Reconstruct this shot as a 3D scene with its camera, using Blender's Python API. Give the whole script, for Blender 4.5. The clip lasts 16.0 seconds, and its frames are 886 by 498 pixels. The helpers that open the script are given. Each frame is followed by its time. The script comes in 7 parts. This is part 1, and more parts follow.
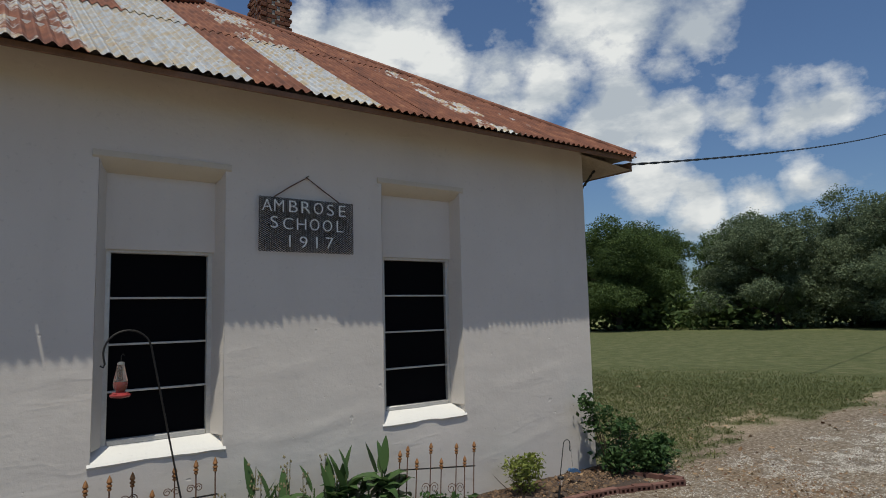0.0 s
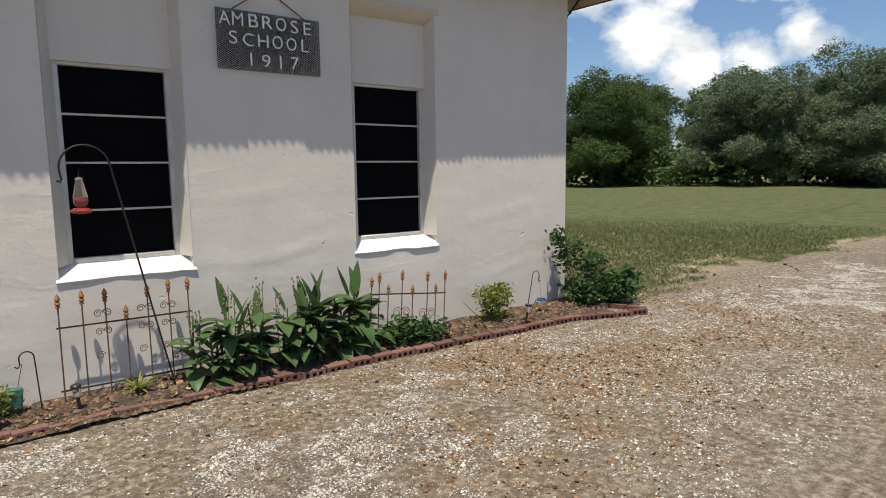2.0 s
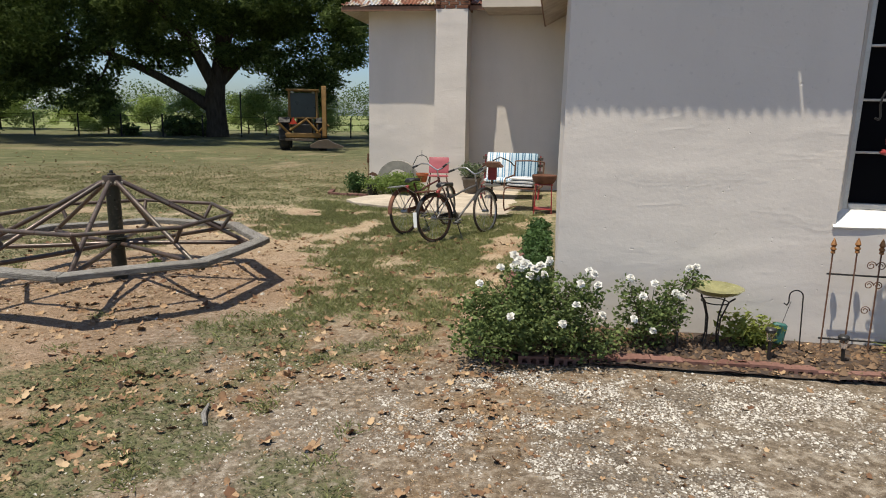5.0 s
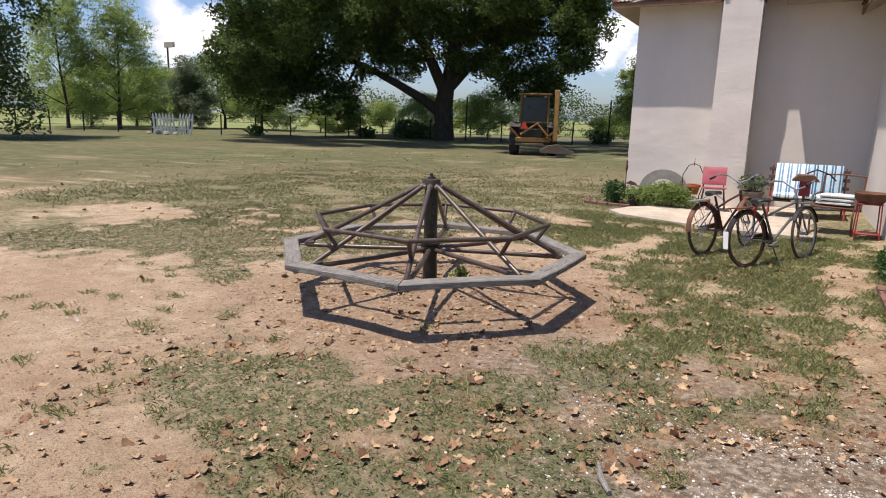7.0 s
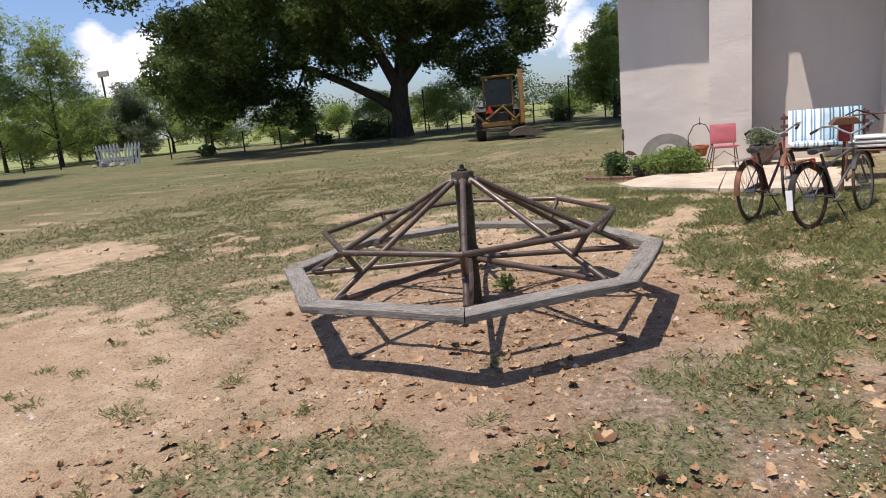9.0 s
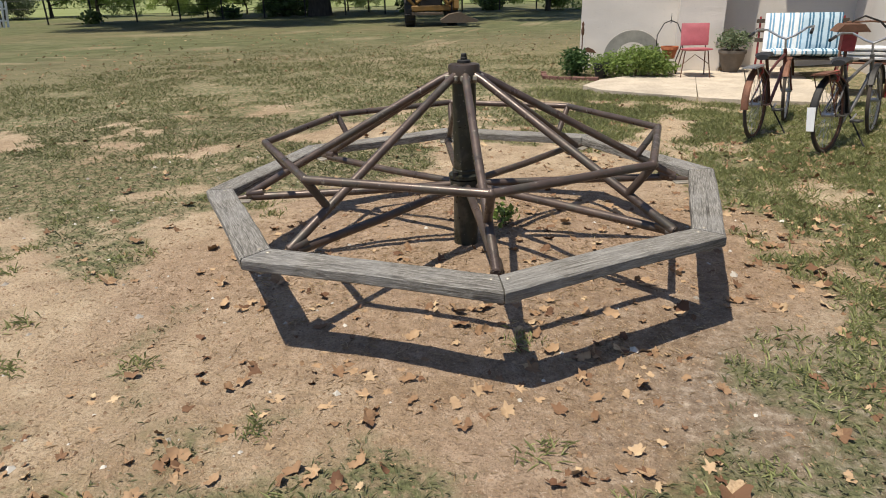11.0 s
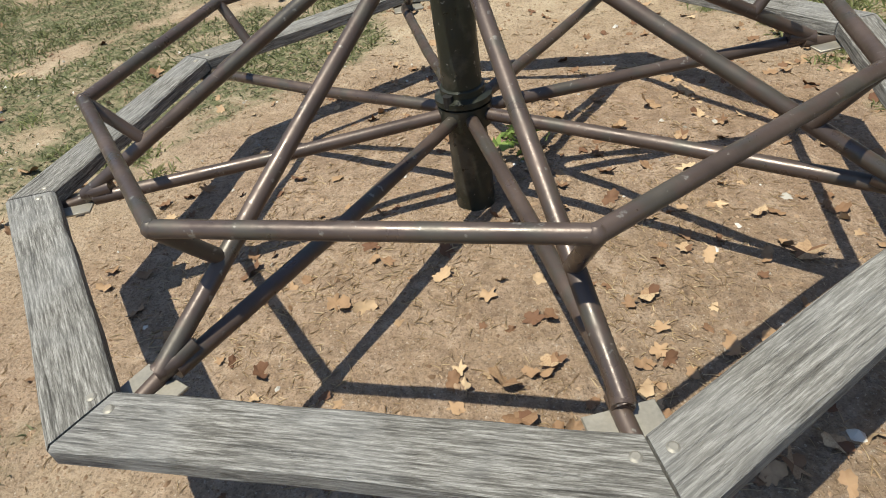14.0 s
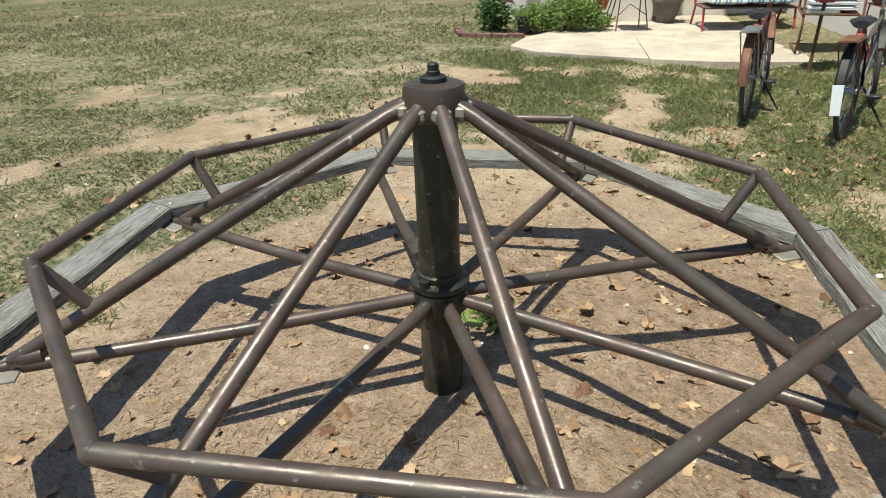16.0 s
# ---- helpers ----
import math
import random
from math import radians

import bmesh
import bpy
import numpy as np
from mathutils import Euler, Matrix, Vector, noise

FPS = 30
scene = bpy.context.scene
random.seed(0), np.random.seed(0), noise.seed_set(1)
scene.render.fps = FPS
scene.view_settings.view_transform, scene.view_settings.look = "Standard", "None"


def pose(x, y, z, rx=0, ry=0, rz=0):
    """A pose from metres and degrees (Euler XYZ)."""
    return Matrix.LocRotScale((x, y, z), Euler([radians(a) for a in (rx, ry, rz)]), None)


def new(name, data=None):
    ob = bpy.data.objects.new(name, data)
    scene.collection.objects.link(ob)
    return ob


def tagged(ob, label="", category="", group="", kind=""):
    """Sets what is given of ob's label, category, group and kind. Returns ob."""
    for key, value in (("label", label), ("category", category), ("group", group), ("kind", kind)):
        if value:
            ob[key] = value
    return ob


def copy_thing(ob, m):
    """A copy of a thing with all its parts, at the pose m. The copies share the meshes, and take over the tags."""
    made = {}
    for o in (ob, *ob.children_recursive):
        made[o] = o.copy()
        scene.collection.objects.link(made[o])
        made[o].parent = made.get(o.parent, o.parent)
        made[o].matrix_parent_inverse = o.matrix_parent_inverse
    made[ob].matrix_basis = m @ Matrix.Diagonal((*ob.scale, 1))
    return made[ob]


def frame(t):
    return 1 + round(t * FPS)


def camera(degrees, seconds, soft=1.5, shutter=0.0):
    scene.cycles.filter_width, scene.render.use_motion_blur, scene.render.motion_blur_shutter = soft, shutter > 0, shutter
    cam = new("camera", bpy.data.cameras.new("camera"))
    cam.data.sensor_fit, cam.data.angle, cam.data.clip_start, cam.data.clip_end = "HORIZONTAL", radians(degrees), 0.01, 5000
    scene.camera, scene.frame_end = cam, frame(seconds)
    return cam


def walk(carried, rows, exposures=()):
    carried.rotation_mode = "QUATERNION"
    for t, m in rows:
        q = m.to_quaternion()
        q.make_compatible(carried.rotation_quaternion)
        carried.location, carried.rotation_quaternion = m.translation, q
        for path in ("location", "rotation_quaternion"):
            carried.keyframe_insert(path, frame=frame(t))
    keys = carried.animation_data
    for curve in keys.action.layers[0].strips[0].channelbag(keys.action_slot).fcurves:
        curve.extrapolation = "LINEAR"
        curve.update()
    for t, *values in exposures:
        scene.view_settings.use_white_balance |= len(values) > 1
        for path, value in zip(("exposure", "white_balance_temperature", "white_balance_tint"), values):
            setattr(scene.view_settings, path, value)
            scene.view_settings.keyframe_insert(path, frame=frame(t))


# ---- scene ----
cam = camera(70.2, 16.0, 1.0)
METRES, EYE, TILT, LEAN, TURN = 7.653, 1.85, 0.0, 0.0, -36.6
ROWS = [
    (0.0, 0.0, 0.0, 0.0, 0.15, 5.93, 1.41),
    (0.5, 0.0074, 0.0056, -0.0082, -3.2, 2.09, 1.37),
    (1.0, 0.0105, 0.0082, -0.0166, -4.66, -0.37, 0.98),
    (1.5, 0.0153, 0.0133, -0.0212, -5.69, -4.6, 1.01),
    (2.0, 0.0138, 0.0119, -0.0332, -1.28, -7.06, 0.73),
    (2.5, 0.0124, 0.0172, -0.0374, 2.05, -11.2, -0.8),
    (3.0, -0.0068, 0.0118, -0.0405, 13.45, -11.43, -2.34),
    (3.5, -0.0408, -0.0069, -0.04, 18.62, -9.9, -2.61),
    (4.0, -0.0771, -0.024, -0.0414, 25.66, -9.68, -3.55),
    (4.5, -0.1219, -0.0292, -0.0484, 35.52, -10.86, -2.08),
    (5.0, -0.1644, -0.0358, -0.0422, 46.79, -11.88, -1.09),
    (7.5, -0.3613, -0.1151, -0.0518, 65.35, -11.8, -1.5),
    (8.0, -0.397, -0.117, -0.0548, 64.83, -12.28, -1.42),
    (8.5, -0.4434, -0.1118, -0.0594, 62.31, -11.7, 5.16),
    (11.0, -0.6578, -0.0739, -0.0732, 53.43, -22.49, 1.46),
    (11.5, -0.6924, -0.0591, -0.0764, 52.68, -27.34, 3.8),
    (12.0, -0.7298, -0.0302, -0.0746, 55.02, -26.1, 4.62),
    (12.5, -0.761, -0.0125, -0.079, 54.8, -28.82, 2.56),
    (13.0, -0.7942, 0.0005, -0.0825, 46.27, -30.86, 6.6),
    (13.5, -0.8125, 0.0163, -0.089, 43.36, -38.2, 6.13),
    (14.0, -0.8278, 0.0363, -0.0868, 45.72, -38.59, 7.66),
    (14.5, -0.8384, 0.0405, -0.0838, 43.67, -37.73, 5.93),
    (15.0, -0.8439, 0.0426, -0.0825, 42.34, -36.4, 3.63),
    (15.5, -0.8493, 0.0443, -0.0784, 43.56, -32.86, 2.86),
    (16.0, -0.852, 0.0448, -0.0718, 43.4, -27.53, 1.47),
]

EXPOSURES = [(0.0, -0.5, 6500, 6), (0.8, -0.22, 6650, 6), (2.0, 0.17, 6900, 8), (5.0, 0.24, 6900, 8), (7.5, 0.42, 6700, 18), (8.5, 0.42, 6700, 18),
             (11.0, 0.35, 6900, 9), (13.0, 0.45, 6700, 5), (16.0, 0.55, 6500, -1)]
walk(cam, [(t, pose(0, 0, EYE, TILT, LEAN, TURN) @ pose(METRES * x, METRES * y, METRES * z, 90 + pitch, roll, yaw)) for t, x, y, z, yaw, pitch, roll in ROWS], EXPOSURES)

# ---- light: high summer sun, blue sky with cumulus ----
SUN = Vector((0.225, 0.245, -1.0)).normalized()          # the way the light travels
sun = new("sun", bpy.data.lights.new("sun", "SUN"))
sun.data.energy, sun.data.angle, sun.data.color = 5.0, radians(0.53), (1.0, 0.95, 0.865)
sun.rotation_mode = "QUATERNION"
sun.rotation_quaternion = SUN.to_track_quat("-Z", "Y")
SKY = 0.050
world = bpy.data.worlds.new("sky")
scene.world = world
world.use_nodes = True
wn, wl = world.node_tree.nodes, world.node_tree.links
wn.clear()
w_out, w_bg = wn.new("ShaderNodeOutputWorld"), wn.new("ShaderNodeBackground")
w_sky = wn.new("ShaderNodeTexSky")
w_sky.sky_type, w_sky.sun_disc = "NISHITA", False
w_sky.sun_elevation = math.asin(-SUN.z)
w_sky.sun_rotation = math.atan2(-SUN.x, -SUN.y)
w_sky.air_density, w_sky.dust_density, w_sky.ozone_density = 1.0, 1.2, 1.4
w_co = wn.new("ShaderNodeTexCoord")


def w_math(op, a, b):
    node = wn.new("ShaderNodeMath")
    node.operation = op
    for value, socket in ((a, node.inputs[0]), (b, node.inputs[1])):
        if isinstance(value, bpy.types.NodeSocket):
            wl.new(value, socket)
        else:
            socket.default_value = value
    return node.outputs["Value"]


def w_noise(scale, detail, rough, stretch):
    m, t = wn.new("ShaderNodeMapping"), wn.new("ShaderNodeTexNoise")
    m.inputs["Scale"].default_value = (1.0, 1.0, stretch)
    m.inputs["Location"].default_value = (0.55, 0.12, 0.33)
    t.inputs["Scale"].default_value, t.inputs["Detail"].default_value, t.inputs["Roughness"].default_value = scale, detail, rough
    wl.new(w_co.outputs["Generated"], m.inputs["Vector"])
    wl.new(m.outputs["Vector"], t.inputs["Vector"])
    return t.outputs["Fac"]


# cumulus heaps: compass bearing, height above the horizon and half width, all in degrees
HEAPS = ((24.2, 25.2, 3.4), (28.4, 24.3, 4.3), (33.7, 24.8, 5.2), (37.3, 22.0, 4.7), (42.1, 20.8, 4.7), (46.2, 19.6, 3.9), (31.5, 20.6, 5.2), (48.6, 25.9, 4.3), (54.6, 25.3, 5.2), (59.6, 22.5, 4.3), (57.6, 20.6, 3.0), (53.7, 17.9, 3.4), (57.8, 15.8, 3.9), (62.2, 15.6, 3.9), (66.4, 15.6, 3.9), (69.9, 15.4, 3.4), (55.1, 10.6, 3.9), (59.1, 8.6, 3.9), (63.1, 9.1, 3.4), (66.8, 10.0, 3.0), (51.1, 15.8, 3.4), (-50.6, 5.6, 3.1), (-48.0, 6.2, 2.6), (-14.2, 6.8, 3.1), (-11.8, 5.0, 2.6), (-51.3, 7.6, 2.0))
w_mask = None
for bearing, height, half in HEAPS:
    h_ = wn.new("ShaderNodeVectorMath")
    h_.operation = "DISTANCE"
    wl.new(w_co.outputs["Generated"], h_.inputs[0])
    cb, ch_ = radians(bearing), radians(height)
    h_.inputs[1].default_value = (math.sin(cb) * math.cos(ch_), math.cos(cb) * math.cos(ch_), math.sin(ch_))
    heap = w_math("SUBTRACT", 1.0, w_math("DIVIDE", h_.outputs["Value"], radians(half)))
    w_mask = heap if w_mask is None else w_math("MAXIMUM", w_mask, heap)
w_mask = w_math("MAXIMUM", w_mask, -0.15)
w_puff = w_math("MULTIPLY", w_math("SUBTRACT", w_noise(9.0, 9.0, 0.60, 1.5), 0.5), 2.6)
w_wide = w_math("MULTIPLY", w_math("SUBTRACT", w_noise(2.7, 4.0, 0.5, 1.8), 0.5), 1.2)
w_ramp = wn.new("ShaderNodeValToRGB")
w_ramp.color_ramp.elements[0].position, w_ramp.color_ramp.elements[1].position = 0.12, 0.72
wl.new(w_math("ADD", w_mask, w_math("ADD", w_puff, w_wide)), w_ramp.inputs["Fac"])
w_shade = wn.new("ShaderNodeValToRGB")
w_shade.color_ramp.elements[0].position, w_shade.color_ramp.elements[0].color = 0.40, (12.5, 13.6, 15.2, 1)
w_shade.color_ramp.elements[1].position, w_shade.color_ramp.elements[1].color = 0.58, (22.0, 22.0, 22.0, 1)
wl.new(w_noise(6.5, 6.0, 0.55, 2.4), w_shade.inputs["Fac"])
w_mix = wn.new("ShaderNodeMix")
w_mix.data_type = "RGBA"
wl.new(w_ramp.outputs["Color"], w_mix.inputs["Factor"])
w_tint = wn.new("ShaderNodeMix")
w_tint.data_type, w_tint.blend_type = "RGBA", "MULTIPLY"
w_tint.inputs["Factor"].default_value = 1.0
w_tint.inputs["B"].default_value = (1.60, 1.90, 2.35, 1)
wl.new(w_sky.outputs["Color"], w_tint.inputs["A"])
wl.new(w_tint.outputs["Result"], w_mix.inputs["A"])
wl.new(w_shade.outputs["Color"], w_mix.inputs["B"])
wl.new(w_mix.outputs["Result"], w_bg.inputs["Color"])
w_bg.inputs["Strength"].default_value = SKY
wl.new(w_bg.outputs["Background"], w_out.inputs["Surface"])


# ---- materials ----
class Nodes:
    """A small wrapper round a Principled material."""

    def __init__(self, name, rough=0.8, metal=0.0, spec=0.5):
        self.mat = bpy.data.materials.new(name)
        self.mat.use_nodes = True
        self.n, self.l = self.mat.node_tree.nodes, self.mat.node_tree.links
        self.bsdf = self.n["Principled BSDF"]
        self.bsdf.inputs["Roughness"].default_value = rough
        self.bsdf.inputs["Metallic"].default_value = metal
        self.bsdf.inputs["Specular IOR Level"].default_value = spec
        self.co = self.n.new("ShaderNodeTexCoord").outputs["Object"]

    def geo(self, what):
        return self.n.new("ShaderNodeNewGeometry").outputs[what]

    def rand(self):
        return self.n.new("ShaderNodeObjectInfo").outputs["Random"]

    def attr(self, name):
        a = self.n.new("ShaderNodeAttribute")
        a.attribute_name = name
        return a.outputs["Fac"]

    def noise(self, scale, detail=4.0, stretch=(1, 1, 1), rough=0.55, shift=0.0):
        m, t = self.n.new("ShaderNodeMapping"), self.n.new("ShaderNodeTexNoise")
        m.inputs["Scale"].default_value = stretch
        m.inputs["Location"].default_value = (shift, shift * 1.7, shift * 0.6)
        t.inputs["Scale"].default_value, t.inputs["Detail"].default_value, t.inputs["Roughness"].default_value = scale, detail, rough
        self.l.new(self.co, m.inputs["Vector"])
        self.l.new(m.outputs["Vector"], t.inputs["Vector"])
        return t.outputs["Fac"]

    def cells(self, scale, out="Distance", stretch=(1, 1, 1)):
        m, t = self.n.new("ShaderNodeMapping"), self.n.new("ShaderNodeTexVoronoi")
        m.inputs["Scale"].default_value = stretch
        t.inputs["Scale"].default_value = scale
        self.l.new(self.co, m.inputs["Vector"])
        self.l.new(m.outputs["Vector"], t.inputs["Vector"])
        return t.outputs[out]

    def put(self, value, socket):
        if isinstance(value, bpy.types.NodeSocket):
            self.l.new(value, socket)
        elif isinstance(value, (tuple, list)) and len(value) == 3:
            socket.default_value = (*value, 1)
        else:
            socket.default_value = value

    def ramp(self, fac, *stops):
        r = self.n.new("ShaderNodeValToRGB")
        el = r.color_ramp.elements
        while len(el) < len(stops):
            el.new(0.5)
        for e, (pos, col) in zip(el, stops):
            e.position, e.color = pos, (*col, 1) if isinstance(col, tuple) else (col, col, col, 1)
        self.l.new(fac, r.inputs["Fac"])
        return r.outputs["Color"]

    def mix(self, fac, a, b, how="MIX"):
        m = self.n.new("ShaderNodeMix")
        m.data_type, m.blend_type = "RGBA", how
        self.put(fac, m.inputs["Factor"])
        self.put(a, m.inputs["A"])
        self.put(b, m.inputs["B"])
        return m.outputs["Result"]

    def math(self, op, a, b=0.0):
        m = self.n.new("ShaderNodeMath")
        m.operation = op
        self.put(a, m.inputs[0])
        self.put(b, m.inputs[1])
        return m.outputs["Value"]

    def colour(self, value):
        self.put(value, self.bsdf.inputs["Base Color"])
        return self

    def rough(self, value):
        self.put(value, self.bsdf.inputs["Roughness"])
        return self

    def bump(self, height, strength=0.4, distance=0.01):
        b = self.n.new("ShaderNodeBump")
        b.inputs["Strength"].default_value, b.inputs["Distance"].default_value = strength, distance
        self.l.new(height, b.inputs["Height"])
        if self.bsdf.inputs["Normal"].is_linked:
            self.l.new(self.bsdf.inputs["Normal"].links[0].from_socket, b.inputs["Normal"])
        self.l.new(b.outputs["Normal"], self.bsdf.inputs["Normal"])
        return self


def plain(name, col, rough=0.6, metal=0.0, vary=0.25, scale=14.0, bump=0.15):
    """A painted or plain surface with two scales of variation."""
    m = Nodes(name, rough, metal)
    dark, light = tuple(c * (1 - vary) for c in col), tuple(min(1, c * (1 + vary * 0.7)) for c in col)
    m.colour(m.mix(0.35, m.ramp(m.noise(scale), (0.3, dark), (0.7, light)), m.ramp(m.noise(scale * 9, 2, shift=3), (0.3, dark), (0.7, light))))
    m.rough(m.math("ADD", m.math("MULTIPLY", m.noise(scale * 2, 3, shift=7), 0.25), rough - 0.12))
    if bump:
        m.bump(m.noise(scale * 6, 4, shift=5), bump, 0.004)
    return m.mat


def stucco_material(name, base):
    m = Nodes(name, 0.86, 0, 0.3)
    big = m.ramp(m.noise(0.9, 5), (0.3, tuple(c * 0.90 for c in base)), (0.7, base))
    streak = m.noise(2.2, 5, (1.0, 1.0, 0.18), shift=4)
    col = m.mix(m.ramp(streak, (0.5, 0.0), (0.75, 0.35)), big, tuple(c * 0.80 for c in base))
    col = m.mix(m.ramp(m.noise(26, 3, shift=9), (0.62, 0.0), (0.74, 0.4)), col, tuple(c * 0.72 for c in base))
    m.colour(col)
    m.bump(m.noise(4.5, 6, (1, 1, 1.3), 0.6), 0.30, 0.016)
    m.bump(m.noise(32, 5, shift=2, rough=0.65), 0.20, 0.004)
    m.bump(m.noise(110, 3, shift=5), 0.12, 0.002)
    chip = m.ramp(m.noise(9, 2, shift=14), (0.22, 0.0), (0.27, 1.0))
    m.bump(chip, 0.45, 0.008)
    ridge = m.ramp(m.math("ABSOLUTE", m.math("SUBTRACT", m.noise(1.7, 3, (0.55, 1, 2.2), 0.5, 27), 0.5)), (0.0, 1.0), (0.05, 0.0))
    m.bump(m.math("MULTIPLY", ridge, m.ramp(m.noise(1.3, 2, shift=33), (0.48, 0.0), (0.62, 1.0))), 0.16, 0.006)
    pits = m.ramp(m.cells(11), (0.02, 0.0), (0.07, 1.0))
    m.bump(pits, 0.35, 0.006)
    return m.mat


def weathered_wood(name="weathered_wood", along=(1.5, 24, 24), shift=0.0):
    m = Nodes(name, 0.88, 0, 0.25)
    grain = m.noise(9, 9, along, 0.74, shift)
    fine = m.noise(26, 6, along, 0.7, shift + 3)
    col = m.ramp(grain, (0.35, (0.035, 0.031, 0.026)), (0.48, (0.150, 0.138, 0.120)), (0.63, (0.36, 0.34, 0.305)))
    col = m.mix(m.ramp(fine, (0.36, 0.75), (0.5, 0.0)), col, (0.06, 0.054, 0.046))
    crack = m.noise(3.2, 8, (along[0] * 0.6, along[1] * 1.2, along[2] * 1.2), 0.7, shift + 21)
    col = m.mix(m.ramp(crack, (0.35, 0.9), (0.43, 0.0)), col, (0.035, 0.030, 0.025))
    m.bump(m.ramp(crack, (0.33, 0.0), (0.45, 1.0)), 0.6, 0.006)
    col = m.mix(m.ramp(m.noise(2.4, 4, shift=shift + 8), (0.5, 0.0), (0.75, 0.5)), col, (0.30, 0.295, 0.285))
    m.colour(m.mix(m.math("MULTIPLY", m.rand(), 0.3), col, (0.19, 0.175, 0.15)))
    m.bump(grain, 0.55, 0.006)
    m.bump(fine, 0.5, 0.003)
    return m.mat


def brown_pipe(name, base=(0.086, 0.060, 0.047)):
    m = Nodes(name, 0.36, 0.35, 0.5)
    col = m.ramp(m.noise(5, 4), (0.3, tuple(c * 0.7 for c in base)), (0.7, tuple(c * 1.25 for c in base)))
    col = m.mix(m.ramp(m.noise(9, 6, shift=6), (0.52, 0.0), (0.62, 0.75)), col, (0.070, 0.062, 0.048))
    col = m.mix(m.ramp(m.noise(45, 4, shift=2), (0.655, 0.0), (0.715, 0.8)), col, (0.22, 0.20, 0.17))
    m.colour(col)
    m.rough(m.ramp(m.noise(14, 5, shift=1), (0.35, 0.27), (0.7, 0.6)))
    m.bump(m.noise(70, 4), 0.25, 0.002)
    return m.mat


def sheet_iron(name, rust):
    """Corrugated roofing: rust from 0 (bright zinc) to 1 (all rust)."""
    m = Nodes(name, 0.5, 0.0, 0.5)
    zinc = m.ramp(m.noise(7, 5, (1, 1, 1)), (0.3, (0.40, 0.41, 0.41)), (0.7, (0.60, 0.61, 0.60)))
    brown = m.ramp(m.noise(5, 6, shift=3), (0.28, (0.085, 0.028, 0.014)), (0.55, (0.17, 0.058, 0.028)), (0.8, (0.29, 0.13, 0.065)))
    cream = m.mix(m.ramp(m.noise(11, 4, shift=12), (0.45, 0.0), (0.6, 1.0)), zinc, (0.50, 0.40, 0.25))
    cut = 0.80 - 0.56 * rust
    patch = m.noise(2.6, 7, (1.4, 1.0, 0.8), 0.66, shift=rust * 7)
    edge = m.ramp(patch, (cut - 0.05, 0.0), (cut + 0.03, 1.0))
    m.colour(m.mix(edge, cream, brown))
    m.put(m.ramp(edge, (0.0, 0.45), (1.0, 0.0)), m.bsdf.inputs["Metallic"])
    m.rough(m.ramp(edge, (0.0, 0.42), (1.0, 0.85)))
    m.bump(m.noise(40, 3), 0.15, 0.002)
    return m.mat


def leaf_material(name, dark, light, gloss=0.5, sheer=0.25):
    m = Nodes(name, gloss + 0.1, 0, 0.18)
    col = m.ramp(m.geo("Random Per Island"), (0.0, dark), (1.0, light))
    m.colour(m.mix(m.ramp(m.noise(0.8, 3), (0.35, 0.0), (0.7, 0.4)), col, tuple(c * 0.62 for c in dark)))
    if sheer:
        m.bsdf.inputs["Transmission Weight"].default_value = 0.0
        tr = m.n.new("ShaderNodeBsdfTranslucent")
        m.l.new(m.mix(0.5, col, light), tr.inputs["Color"])
        ms = m.n.new("ShaderNodeMixShader")
        ms.inputs["Fac"].default_value = sheer
        out = m.n["Material Output"]
        m.l.new(m.bsdf.outputs["BSDF"], ms.inputs[1])
        m.l.new(tr.outputs["BSDF"], ms.inputs[2])
        m.l.new(ms.outputs["Shader"], out.inputs["Surface"])
    return m.mat


def bark_material(name, col):
    m = Nodes(name, 0.95, 0, 0.2)
    g = m.noise(7, 6, (1, 1, 0.25))
    m.colour(m.ramp(g, (0.3, tuple(c * 0.45 for c in col)), (0.7, col)))
    m.bump(g, 0.8, 0.03)
    return m.mat


STUCCO = stucco_material("cream_stucco", (0.655, 0.600, 0.540))
SILL = stucco_material("white_sill", (0.74, 0.715, 0.66))
LINTEL = stucco_material("bare_lintel", (0.59, 0.53, 0.44))
WOOD = weathered_wood()
PIPE = brown_pipe("brown_pipe")
POSTM = brown_pipe("dark_post", (0.024, 0.025, 0.017))
HUBM = brown_pipe("hub_paint", (0.066, 0.047, 0.035))
PLATE = plain("bare_steel", (0.30, 0.27, 0.22), 0.5, 0.5)
ZINC, MIXED, RUST = sheet_iron("zinc_sheet", 0.22), sheet_iron("half_rusted_sheet", 0.58), sheet_iron("rusted_sheet", 0.86)
FASCIA = plain("rust_brown_board", (0.19, 0.10, 0.058), 0.8, 0, 0.4, 5, 0.3)
SOFFIT = plain("stained_soffit", (0.40, 0.33, 0.26), 0.85, 0, 0.3, 4, 0.2)
ALU = plain("dull_aluminium", (0.55, 0.53, 0.49), 0.5, 0.3, 0.2, 10, 0.1)
SCREEN = Nodes("black_screen", 0.9, 0, 0.06).colour((0.004, 0.004, 0.005)).mat
DARK = plain("dark_iron", (0.022, 0.02, 0.018), 0.55, 0.4, 0.3, 20, 0.2)
RUSTIRON = plain("rusted_iron", (0.13, 0.062, 0.035), 0.8, 0.2, 0.4, 30, 0.3)
WHITE = plain("white_paint", (0.80, 0.80, 0.78), 0.5, 0, 0.08, 12, 0.1)
SCONCRETE = plain("old_concrete", (0.42, 0.355, 0.275), 0.9, 0, 0.35, 3, 0.4)


